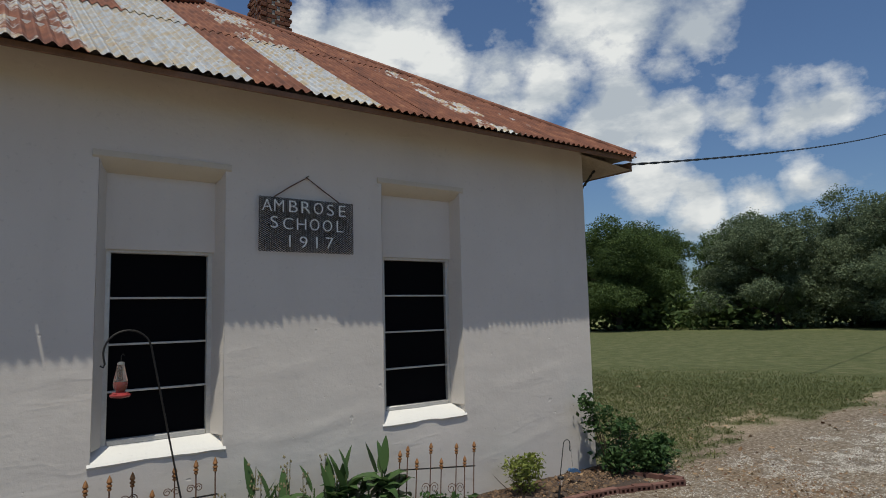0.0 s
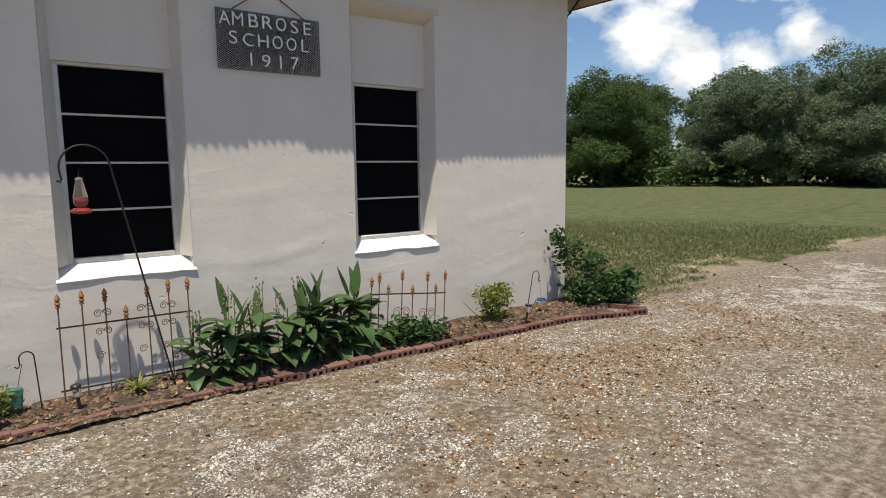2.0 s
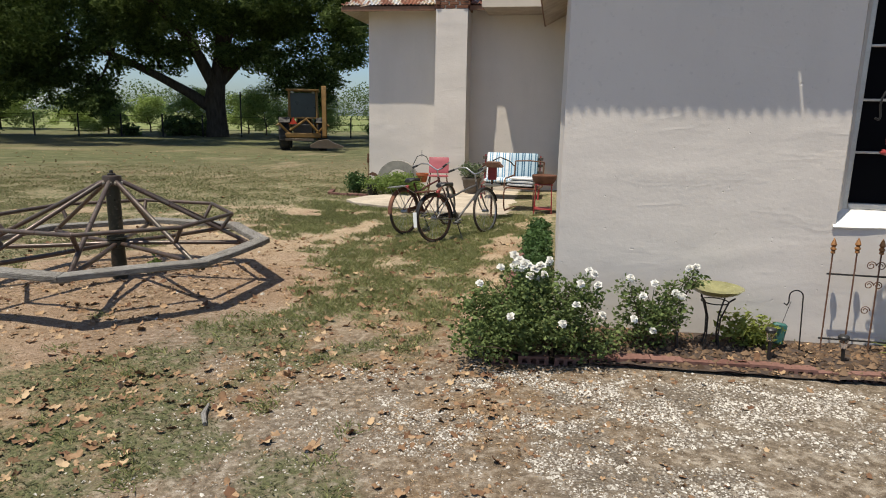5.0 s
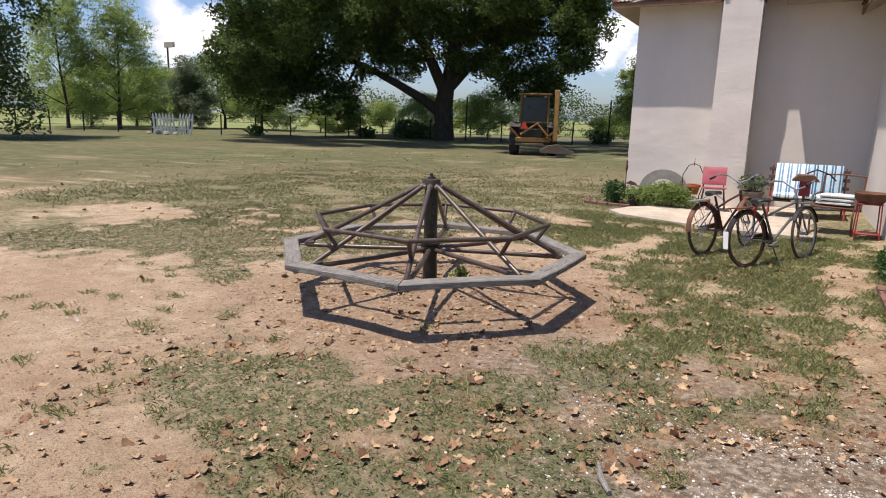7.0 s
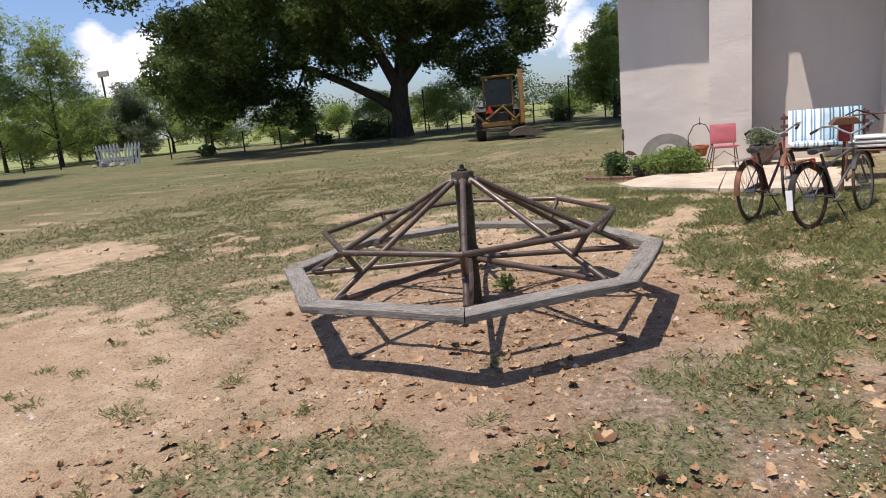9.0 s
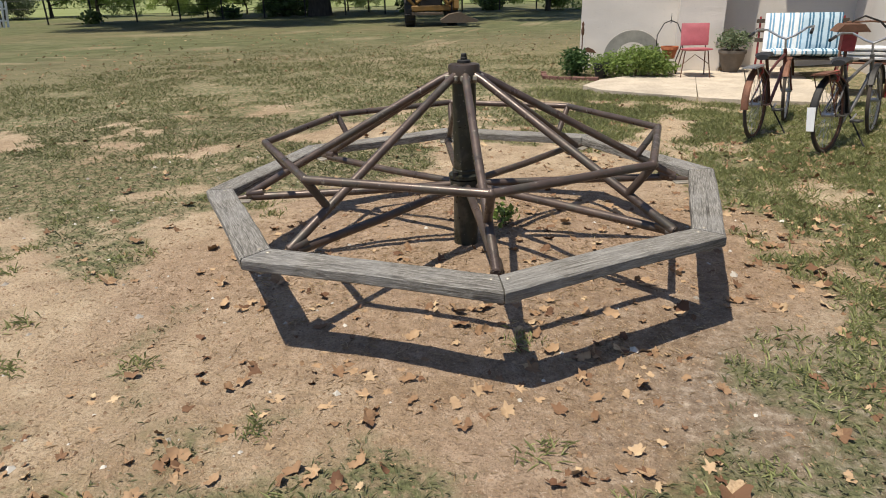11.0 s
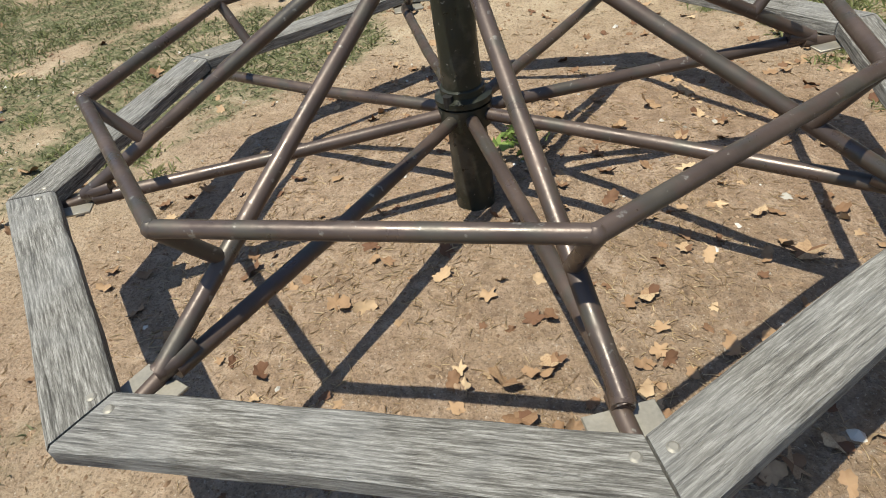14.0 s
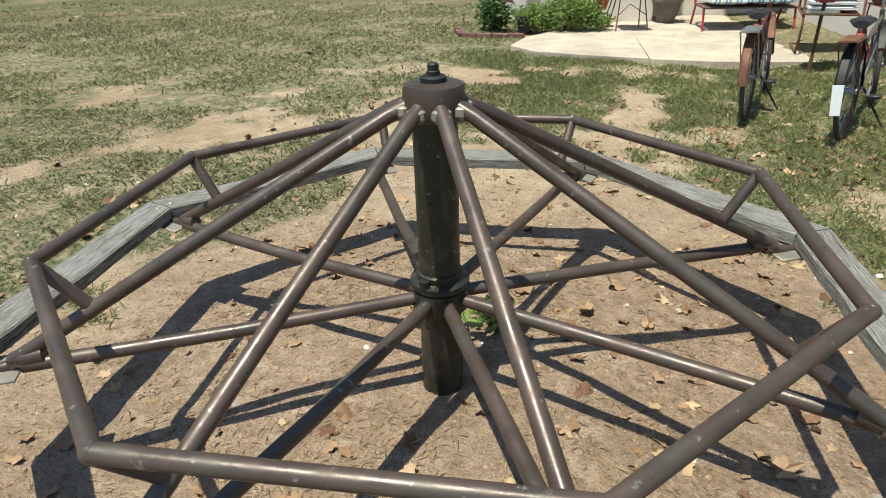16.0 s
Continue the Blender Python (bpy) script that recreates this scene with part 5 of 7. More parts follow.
BIKE_RED = plain("maroon_enamel", (0.10, 0.030, 0.026), 0.4, 0.2, 0.4, 14, 0.1)
BIKE_BLUE = plain("worn_grey_enamel", (0.13, 0.125, 0.12), 0.4, 0.5, 0.4, 14, 0.1)
bicycle("old maroon bicycle with rusty mudguards parked on the grass", (-3.27, 9.32), (-2.83, 10.30), BIKE_RED, RUSTFEND, BLACKPL, -5)
bicycle("old grey bicycle with a white mudguard end parked on the grass", (-2.74, 8.86), (-2.14, 9.76), BIKE_BLUE, DARK, BLACKPL, -6)


def stripes(name, a, b, width, axis=0, stretch_=1.0):
    m = Nodes(name, 0.85, 0, 0.2)
    sep = m.n.new("ShaderNodeSeparateXYZ")
    m.l.new(m.co, sep.inputs[0])
    wave = m.math("FRACT", m.math("DIVIDE", sep.outputs[axis], width))
    col = m.mix(m.ramp(wave, (0.46, 0.0), (0.5, 1.0)), a, b)
    col = m.mix(m.ramp(wave, (0.66, 0.0), (0.68, 1.0), (0.80, 1.0), (0.82, 0.0)), col, a)
    m.colour(m.mix(m.ramp(m.noise(12), (0.4, 0.0), (0.8, 0.25)), col, tuple(c * 0.6 for c in b)))
    m.bump(m.noise(120, 2), 0.3, 0.002)
    return m.mat


STRIPE = stripes("blue_white_stripe", (0.74, 0.75, 0.74), (0.16, 0.31, 0.44), 0.135)
# the same stripes, darker and bluer, for the right-hand cushions
STRIPE_BLUE = stripes("blue_white_stripe_dark", (0.42, 0.52, 0.58), (0.05, 0.13, 0.20), 0.135)
TOWEL = stripes("grey_white_towel", (0.76, 0.75, 0.72), (0.40, 0.42, 0.45), 0.05, 2)


def cushion(c, s, rot=None, puff=0.6):
    """A stuffed cushion: rounded and bulging."""
    sh_ = Shape()
    n = 9
    k0 = []
    for j in range(n):
        for i in range(n):
            u_, v_ = -1 + 2 * i / (n - 1), -1 + 2 * j / (n - 1)
            f = (1 - u_ ** 4) * (1 - v_ ** 4)
            h = s[1] / 2 * (0.35 + 0.65 * f ** 0.5) * (1 - 0.12 * math.cos(6 * u_) * math.cos(6 * v_))
            for sgn in (-1, 1):
                p = Vector((u_ * s[0] / 2, sgn * h, v_ * s[2] / 2))
                sh_.v.append(tuple(Vector(c) + (rot @ p if rot else p)))
    for j in range(n - 1):
        for i in range(n - 1):
            a, b, cc, d = (j * n + i) * 2, (j * n + i + 1) * 2, ((j + 1) * n + i + 1) * 2, ((j + 1) * n + i) * 2
            sh_.f += [(a, b, cc, d), (d + 1, cc + 1, b + 1, a + 1)]
    ring_ = [(0, i) for i in range(n)] + [(j, n - 1) for j in range(1, n)] + [(n - 1, i) for i in range(n - 2, -1, -1)] + [(j, 0) for j in range(n - 2, 0, -1)]
    for (j, i), (j2, i2) in zip(ring_, ring_[1:] + ring_[:1]):
        a, b = (j * n + i) * 2, (j2 * n + i2) * 2
        sh_.f.append((b, a, a + 1, b + 1))
    return sh_


love = thing("garden_bench", "wooden garden bench with blue and white striped cushions", "bench", (-2.08, 13.75, -0.112))
DARKWOOD = plain("dark_bench_wood", (0.075, 0.055, 0.04), 0.75, 0, 0.4, 9, 0.3)
tilt = Matrix.Rotation(radians(-14), 3, "X")
for x, mat in ((-0.26, STRIPE), (0.26, STRIPE_BLUE)):
    part("back_cushion", cushion((x, 0.16, 0.64), (0.54, 0.13, 0.56), tilt), mat, love, "buttoned striped cushion")
    part("seat_cushion", cushion((x, -0.14, 0.37), (0.54, 0.11, 0.52), Matrix.Rotation(radians(86), 3, "X")), mat, love)
for z in (0.52, 0.66, 0.80):
    part("back_slat", Shape().box((0, 0.24 + 0.25 * (z - 0.64), z), (1.28, 0.02, 0.06), bevel=0.004), DARKWOOD, love)
for k in range(4):
    part("seat_slat", Shape().box((0, -0.33 + 0.15 * k, 0.29), (1.2, 0.10, 0.022), bevel=0.004), DARKWOOD, love)
for sgn in (-1, 1):
    part("leg", Shape().sweep([(0.58 * sgn, -0.38, 0.0), (0.58 * sgn, -0.30, 0.29), (0.58 * sgn, 0.20, 0.29), (0.58 * sgn, 0.34, 0.86)], 0.016, 8), RED_IRON, love)
    part("leg", Shape().sweep([(0.58 * sgn, 0.30, 0.0), (0.58 * sgn, 0.15, 0.29)], 0.016, 8), RED_IRON, love)

red = thing("metal_chair", "small metal chair with a faded red seat and back", "chair", (-3.60, 13.62, -0.108), 8)
part("backrest", cushion((0, 0.16, 0.62), (0.42, 0.05, 0.34), Matrix.Rotation(radians(-16), 3, "X")), PINKRED, red)
part("seat", cushion((0, -0.04, 0.41), (0.42, 0.05, 0.40), Matrix.Rotation(radians(85), 3, "X")), PINKRED, red)
for sx in (-1, 1):
    for y0, y1 in ((-0.20, -0.10), (0.22, 0.10)):
        part("leg", Shape().sweep([(0.22 * sx, y0, 0.0), (0.17 * sx, y1, 0.39)], 0.009, 8), RUSTIRON, red)
    part("back_post", Shape().sweep([(0.17 * sx, 0.12, 0.39), (0.19 * sx, 0.20, 0.70)], 0.009, 8), RUSTIRON, red)
part("stretcher", Shape().sweep([(-0.19, -0.14, 0.2), (0.0, -0.02, 0.33), (0.19, -0.14, 0.2)], 0.006, 8), RUSTIRON, red)

arm = thing("cantilever_chair", "rusty tubular rocking chair holding folded striped towels", "chair", (-1.72, 11.95, -0.112), -14)
for sx in (-1, 1):
    part("runner", Shape().sweep([(0.27 * sx, 0.30, 0.86), (0.27 * sx, 0.22, 0.42), (0.27 * sx, -0.28, 0.40), (0.27 * sx, -0.33, 0.32), (0.27 * sx, -0.30, 0.08), (0.27 * sx, -0.24, 0.016), (0.27 * sx, 0.30, 0.016)], 0.014, 10), RUSTIRON, arm)
    part("armrest", Shape().sweep([(0.28 * sx, 0.26, 0.60), (0.28 * sx, -0.24, 0.58), (0.28 * sx, -0.30, 0.42)], 0.013, 8), RUSTIRON, arm)
part("cross_bar", Shape().sweep([(-0.27, 0.30, 0.016), (0.27, 0.30, 0.016)], 0.014, 8), RUSTIRON, arm)
part("seat", Shape().box((0, -0.03, 0.42), (0.52, 0.50, 0.025), bevel=0.008), RUSTFEND, arm)
part("back_bar", Shape().sweep([(-0.27, 0.30, 0.86), (0.0, 0.31, 0.875), (0.27, 0.30, 0.86)], 0.012, 8), RUSTIRON, arm)
tw_ = thing("folded_towels", "stack of folded white and grey striped towels on a chair", "towels", (-1.74, 11.90, 0.325), -14)
for k in range(3):
    part("towel", cushion((0.01 * k, -0.02, 0.035 + 0.055 * k), (0.46, 0.062, 0.40), Matrix.Rotation(radians(88), 3, "X") @ Matrix.Rotation(radians(3 * k), 3, "Y")), TOWEL, tw_)

post = thing("post_feeder", "rusty red bird feeder on a thin iron post", "bird feeder", (-2.20, 10.95, -0.17))
part("post", Shape().sweep([(0, 0, -0.1), (0, 0, 0.86)], 0.018, 8), RUSTIRON, post)
part("tray", Shape().lathe((0, 0, 0.58), [(0.08, 0), (0.14, 0.01), (0.15, 0.03), (0.14, 0.035)], 18), CHROME, post)
part("house", Shape().box((0, 0, 0.80), (0.14, 0.14, 0.22), bevel=0.01), RED_IRON, post)
part("roof", Shape().prism([(-0.17, 0.90), (0.17, 0.90), (0.10, 0.98), (-0.10, 0.98)], -0.15, 0.15), RUSTIRON, post)
part("arm", Shape().sweep([(0.0, 0, 1.0), (0.12, 0, 1.06), (0.28, 0, 1.0), (0.36, 0, 0.92)], 0.010, 8), DARK, post)

stand = thing("plant_stand", "red iron plant stand with a round rusty pan", "plant stand", (-1.36, 11.45, -0.112))
for sx in (-1, 1):
    for sy in (-1, 1):
        part("leg", Shape().sweep([(0.15 * sx, 0.15 * sy, 0.0), (0.13 * sx, 0.13 * sy, 0.55)], 0.009, 8), RED_IRON, stand)
for z in (0.12, 0.54):
    part("shelf_ring", Shape().box((0, 0, z), (0.30, 0.30, 0.014), bevel=0.003), RED_IRON, stand)
part("pan", Shape().lathe((0, 0, 0.55), [(0.15, 0), (0.20, 0.06), (0.21, 0.14), (0.20, 0.145), (0.18, 0.10)], 22), RUSTFEND, stand)

POTBROWN = plain("brown_clay", (0.15, 0.125, 0.10), 0.9, 0, 0.3, 9, 0.3)
big = thing("clay_planter", "big grey clay pot with a straggling plant", "flower pot", (-2.98, 14.25, -0.112))
part("pot", Shape().lathe((0, 0, 0), [(0.11, 0), (0.12, 0.02), (0.18, 0.17), (0.20, 0.28), (0.22, 0.30), (0.22, 0.34), (0.19, 0.34), (0.18, 0.30)], 24), POTBROWN, big)
wire = thing("hanging_pot_stand", "black iron arch stand with an orange clay pot", "plant stand", (-4.0, 13.80, -0.12))
for sx in (-1, 1):
    part("hoop", Shape().sweep([(0, 0, 0.84), (0.10 * sx, 0, 0.80), (0.19 * sx, 0, 0.62), (0.19 * sx, 0, 0.44), (0.13 * sx, 0, 0.22), (0.16 * sx, 0, -0.04)], 0.008, 8), DARK, wire)
part("spike", Shape().sweep([(0, 0, 0.80), (0, 0, 0.95)], [0.008, 0.003], 8), DARK, wire)
part("pot", Shape().lathe((0.02, -0.02, 0.26), [(0.085, 0), (0.12, 0.14), (0.135, 0.145), (0.135, 0.19), (0.115, 0.19), (0.11, 0.15)], 20), TERRACOTTA, wire, "orange clay pot")
stone = Shape()
for i in range(25):
    a = math.pi * i / 24
    for r, y in ((0.36, -0.05), (0.36, 0.05), (0.21, 0.05), (0.21, -0.05)):
        stone.v.append((r * math.cos(a), y, r * math.sin(a)))
for i in range(24):
    for j in range(4):
        p, q = i * 4 + j, i * 4 + (j + 1) % 4
        stone.f.append((p, q, q + 4, p + 4))
stone.f += [(0, 1, 2, 3), (99, 98, 97, 96)]
stone.v = [(x, y, z + 0.24) for x, y, z in stone.v]
for sx in (-1, 1):
    stone.box((0.285 * sx, 0, 0.11), (0.15, 0.10, 0.27))
solid("stone_arch", stone, CLAYGREY, "grey half-round stone arch leaning by the wall", "ornament", at=(-4.56, 13.98, -0.18)).scale = (1.3, 1.0, 1.25)
blk = thing("black_pot", "black plastic nursery pot in the wing bed", "flower pot", (-5.02, 13.55, -0.14))
part("pot", Shape().lathe((0, 0, 0), [(0.09, 0), (0.13, 0.20), (0.14, 0.20), (0.14, 0.23), (0.12, 0.23)], 18), BLACKPL, blk)
stk = thing("garden_stake", "rusty ornamental garden stake by the wall corner", "ornament", (-5.45, 14.66, -0.16))
part("rod", Shape().sweep([(0, 0, -0.1), (0, 0, 0.75)], 0.010, 8), RUSTIRON, stk)
part("ornament", Shape().lathe((0, 0, 0.60), [(0.01, 0), (0.025, 0.03), (0.03, 0.09), (0.015, 0.15), (0.025, 0.19), (0.005, 0.24)], 10), RUSTIRON, stk)
part("bird", Shape().prism([(0.0, 0.34), (0.10, 0.40), (0.20, 0.36), (0.26, 0.30), (0.12, 0.31)], -0.02, 0.02), RUSTIRON, stk)

# ---- backhoe under the tree ----
YELLOW = plain("faded_yellow_paint", (0.20, 0.105, 0.022), 0.55, 0.1, 0.35, 5, 0.15)
SMV = plain("orange_triangle", (0.75, 0.06, 0.02), 0.5, 0, 0.1, 9, 0.0)
PALE = plain("pale_worn_steel", (0.13, 0.095, 0.065), 0.6, 0.3, 0.3, 6, 0.2)
CABGLASS = plain("dark_cab_glass", (0.020, 0.030, 0.030), 0.32, 0, 0.5, 2, 0.0)
tr = thing("backhoe_tractor", "old yellow backhoe loader parked under the big tree", "tractor", (-13.0, 29.2, -0.17), 20)
tr.matrix_basis = tr.matrix_basis @ Matrix.Diagonal((1.06, 1.02, 1.00, 1))


def tyre(name, x, y, r, w, parent):
    h = new(name)
    h.parent = parent
    h.matrix_basis = pose(x, y, r)
    part("tyre", Shape().lathe((0, 0, 0), [(r * 0.55, -w / 2), (r * 0.9, -w / 2), (r, -w * 0.3), (r, w * 0.3), (r * 0.9, w / 2), (r * 0.55, w / 2)], 28), RUBBER, h).matrix_basis = pose(0, 0, 0, 0, 90, 0)
    part("rim", Shape().lathe((0, 0, 0), [(0.06, -w * 0.3), (r * 0.55, -w * 0.35), (r * 0.56, w * 0.35), (0.06, w * 0.3)], 20), YELLOW, h).matrix_basis = pose(0, 0, 0, 0, 90, 0)
    lug = Shape().box((0, 0, 0), (w * 0.5, 0.05, 0.05)).mesh("tread_lug", RUBBER)
    for k in range(20):
        a = 2 * math.pi * k / 20
        ob = new("tread_lug", lug)
        ob.parent = h
        ob.matrix_basis = pose(w * 0.22 * (-1) ** k, (r + 0.012) * math.cos(a), (r + 0.012) * math.sin(a), math.degrees(a))


for sx in (-1, 1):
    tyre("rear_wheel", 0.82 * sx, 0.0, 0.70, 0.42, tr)
    tyre("front_wheel", 0.78 * sx, 2.15, 0.42, 0.28, tr)
    part("cab_post", Shape().sweep([(0.62 * sx, -0.35, 1.05), (0.58 * sx, -0.30, 2.72)], 0.045, 8), YELLOW, tr)
    part("cab_post", Shape().sweep([(0.62 * sx, 1.05, 1.05), (0.58 * sx, 1.00, 2.72)], 0.045, 8), YELLOW, tr)
    part("fender", Shape().prism([(-0.75, 1.30), (-0.5, 1.52), (0.4, 1.52), (0.72, 1.25), (0.66, 1.22), (0.38, 1.46), (-0.48, 1.46), (-0.70, 1.26)], 0.56 * sx, 1.02 * sx, axis="x"), DARK, tr)
    part("stabiliser", Shape().sweep([(0.55 * sx, -0.62, 0.75), (1.02 * sx, -0.72, 1.25), (1.10 * sx, -0.74, 1.15)], 0.06, 8), YELLOW, tr)
    part("loader_arm", Shape().sweep([(0.50 * sx, 0.9, 1.25), (0.52 * sx, 2.4, 1.0), (0.55 * sx, 3.2, 0.4)], 0.07, 8), YELLOW, tr)
    part("rear_lamp", Shape().lathe((0.45 * sx, -0.36, 2.62), [(0.05, 0), (0.06, 0.03), (0.06, 0.07), (0.04, 0.09)], 10), CHROME, tr)
part("cab_roof", Shape().box((0, 0.33, 2.76), (1.42, 1.65, 0.10), bevel=0.03), YELLOW, tr)
part("cab_glass", Shape().box((0, -0.31, 2.05), (1.06, 0.02, 1.15), bevel=0.004), CABGLASS, tr)
part("cab_glass", Shape().box((0, 1.0, 2.05), (1.06, 0.02, 1.15), bevel=0.004), CABGLASS, tr)
part("window_bar", Shape().box((0, -0.335, 1.50), (1.2, 0.04, 0.07), bevel=0.01), YELLOW, tr)
part("seat", Shape().box((0, 0.15, 1.5), (0.48, 0.12, 0.7), bevel=0.04), BLACKPL, tr)
part("body", Shape().box((0, 0.9, 0.92), (0.86, 2.9, 0.62), bevel=0.05), DARK, tr)
part("hood", Shape().box((0, 1.85, 1.35), (0.74, 1.4, 0.42), bevel=0.06), YELLOW, tr)
part("backhoe_frame", Shape().box((0, -0.66, 0.72), (1.50, 0.20, 0.22), bevel=0.03), YELLOW, tr)
part("triangle", Shape().prism([(-0.22, 1.22), (0.12, 1.22), (-0.05, 1.54)], -0.80, -0.775), SMV, tr, "orange slow-vehicle triangle") .location.x = -0.35
boom = part("boom", Shape().prism([(-0.85, 0.70), (-0.70, 0.62), (-0.95, 1.70), (-1.05, 2.55), (-0.92, 2.95), (-1.10, 2.90), (-1.25, 2.45), (-1.12, 1.60)], 0.82, 1.02, axis="x"), YELLOW, tr, "folded backhoe boom")
part("dipper", Shape().prism([(-0.98, 2.80), (-1.18, 2.75), (-1.42, 1.60), (-1.50, 0.72), (-1.36, 0.70), (-1.26, 1.60)], 0.84, 1.00, axis="x"), YELLOW, tr)
part("hydraulic_ram", Shape().sweep([(0.93, -0.80, 1.2), (0.93, -1.12, 2.5)], 0.045, 8), CHROME, tr)
part("brace", Shape().sweep([(-0.55, -0.72, 0.95), (0.15, -0.78, 1.45), (0.62, -0.80, 0.90)], 0.06, 8), YELLOW, tr)
bk = Shape().prism([(0.30, 0.30), (0.62, 0.50), (1.05, 0.58), (1.35, 0.40), (1.72, 0.26), (1.66, 0.20), (1.15, 0.18), (0.34, 0.20)], -1.75, -1.10)
part("bucket", bk, PALE, tr, "pale worn steel bucket")
part("bumper", Shape().box((-0.15, -0.82, 0.52), (1.2, 0.06, 0.10), bevel=0.01), PALE, tr)

# broken picket gate far off in the field
pg = thing("picket_gate", "broken white picket gate standing in the field", "gate", (-40.2, 31.1, -0.20), 62)
for k in range(12):
    part("picket", Shape().prism([(-0.06, 0), (0.06, 0), (0.06, 1.35), (0, 1.5), (-0.06, 1.35)], -0.012, 0.012), WHITE, pg).matrix_basis = pose(-1.1 + 0.21 * k, 0, 0.0, 0, 8 if k > 6 else -4, 0)
for z in (0.45, 1.1):
    part("rail", Shape().box((0, 0.03, z), (2.6, 0.04, 0.08), Matrix.Rotation(radians(3), 3, "Y")), WHITE, pg)
for k, (x, y, s_) in enumerate(((-0.6, -0.7, 0.5), (0.4, -0.8, 0.4), (-1.9, -0.4, 0.3), (0.9, -0.5, 0.3))):
    rk = Shape().lathe((0, 0, 0), [(s_ * 0.5, 0), (s_ * 0.62, s_ * 0.3), (s_ * 0.4, s_ * 0.7), (s_ * 0.1, s_ * 0.8)], 7)
    solid("field_stone", rk, CLAYGREY, "brown field stone beside the picket gate", "stone", "field stones", at=(-40.2 + x, 31.1 + y, -0.22), turn=40 * k)

# ---- plants ----
OAK_LEAF = leaf_material("pecan_leaves", (0.028, 0.050, 0.015), (0.150, 0.210, 0.062), 0.55, 0.34)
DARK_LEAF = leaf_material("dark_tree_leaves", (0.042, 0.070, 0.024), (0.135, 0.190, 0.060), 0.6, 0.28)
GREY_LEAF = leaf_material("grey_green_leaves", (0.080, 0.112, 0.060), (0.225, 0.270, 0.155), 0.6, 0.28)
LIGHT_LEAF = leaf_material("willow_leaves", (0.150, 0.215, 0.055), (0.38, 0.47, 0.15), 0.65, 0.45)
ROSE_LEAF = leaf_material("rose_leaves", (0.055, 0.085, 0.026), (0.185, 0.235, 0.080), 0.5, 0.25)
YELLOW_LEAF = leaf_material("yellow_green_leaves", (0.10, 0.13, 0.03), (0.30, 0.33, 0.08), 0.5, 0.3)
SHRUB_LEAF = leaf_material("shrub_leaves", (0.028, 0.062, 0.020), (0.085, 0.145, 0.045), 0.45, 0.25)
FERN_LEAF = leaf_material("bright_bush_leaves", (0.11, 0.17, 0.04), (0.27, 0.35, 0.10), 0.5, 0.3)
CANNA = leaf_material("canna_leaves", (0.042, 0.088, 0.030), (0.105, 0.170, 0.060), 0.3, 0.25)
STALK = plain("dry_stalk", (0.20, 0.17, 0.09), 0.8, 0, 0.3, 30, 0.1)
STEM = plain("green_stem", (0.09, 0.13, 0.04), 0.6, 0, 0.3, 30, 0.1)
PETAL = leaf_material("white_petals", (0.72, 0.70, 0.64), (0.84, 0.83, 0.79), 0.6, 0.3)
BARK = bark_material("dark_bark", (0.085, 0.066, 0.050))
TWIG = plain("brown_twig", (0.085, 0.055, 0.035), 0.85, 0, 0.3, 30, 0.2)
veg = np.random.RandomState(11)


def leaf_mesh(name, centres, size, material, aspect=0.5, flat=0.3, spread=0.35, rng=veg, facing=None):
    """Many small pointed leaves (two triangles each, folded) round the given centres, as one mesh."""
    n = len(centres)
    d = rng.normal(size=(n, 3))
    d[:, 2] = d[:, 2] * flat - 0.15
    d /= np.linalg.norm(d, axis=1)[:, None]
    r = rng.normal(size=(n, 3))
    if facing is not None:
        r = r * 0.8 + facing * 0.7 + np.array([0, 0, 0.25])
    s = np.cross(d, r)
    s /= np.linalg.norm(s, axis=1)[:, None] + 1e-9
    L = size * (1 + spread * rng.normal(size=n)).clip(0.4, 1.9)
    base = centres - d * L[:, None] * 0.5
    tip = centres + d * L[:, None] * 0.5
    w = s * (L * aspect * 0.5)[:, None]
    up = np.cross(s, d) * (L * 0.10)[:, None]
    verts = np.stack([base, centres + w + up, tip, centres - w + up], 1).reshape(-1, 3)
    faces = np.arange(n * 4).reshape(n, 4)
    me = bpy.data.meshes.new(name)
    me.from_pydata(verts, [], faces)
    me.materials.append(material)
    me.update()
    return me


def blob_points(blobs, n, rng=veg, shell=0.55, outward=False):
    """Points in ellipsoids (x, y, z, rx, ry, rz), denser to the outside, clumped."""
    vol = np.array([b[3] * b[4] * b[5] for b in blobs]) ** 0.75
    pick = rng.choice(len(blobs), n, p=vol / vol.sum())
    B = np.array(blobs)[pick]
    d = rng.normal(size=(n, 3))
    d /= np.linalg.norm(d, axis=1)[:, None]
    rad = shell + (1 - shell) * rng.rand(n) ** 0.6
    rad *= 0.78 + 0.42 * vnoise(d[:, 0] * 3.1 + pick * 7, d[:, 1] * 3.1 + d[:, 2] * 2.3, 17)
    at = B[:, :3] + d * rad[:, None] * B[:, 3:]
    return (at, d) if outward else at


def clump(points, each, radius, rng=veg):
    """Turns each point into a small spray of leaves."""
    p = np.repeat(points, each, 0)
    return p + rng.normal(size=p.shape) * radius * np.array([1, 1, 0.6])


def limb(s, p0, p1, r0, r1, bend, rng, n=7):
    p0, p1 = Vector(p0), Vector(p1)
    off = Vector(tuple(rng.normal(size=3) * bend))
    pts, rr = [], []
    for i in range(n):
        f = i / (n - 1)
        pts.append(p0.lerp(p1, f) + off * math.sin(math.pi * f))
        rr.append(r0 + (r1 - r0) * f)
    s.sweep(pts, rr, 9)
    return pts


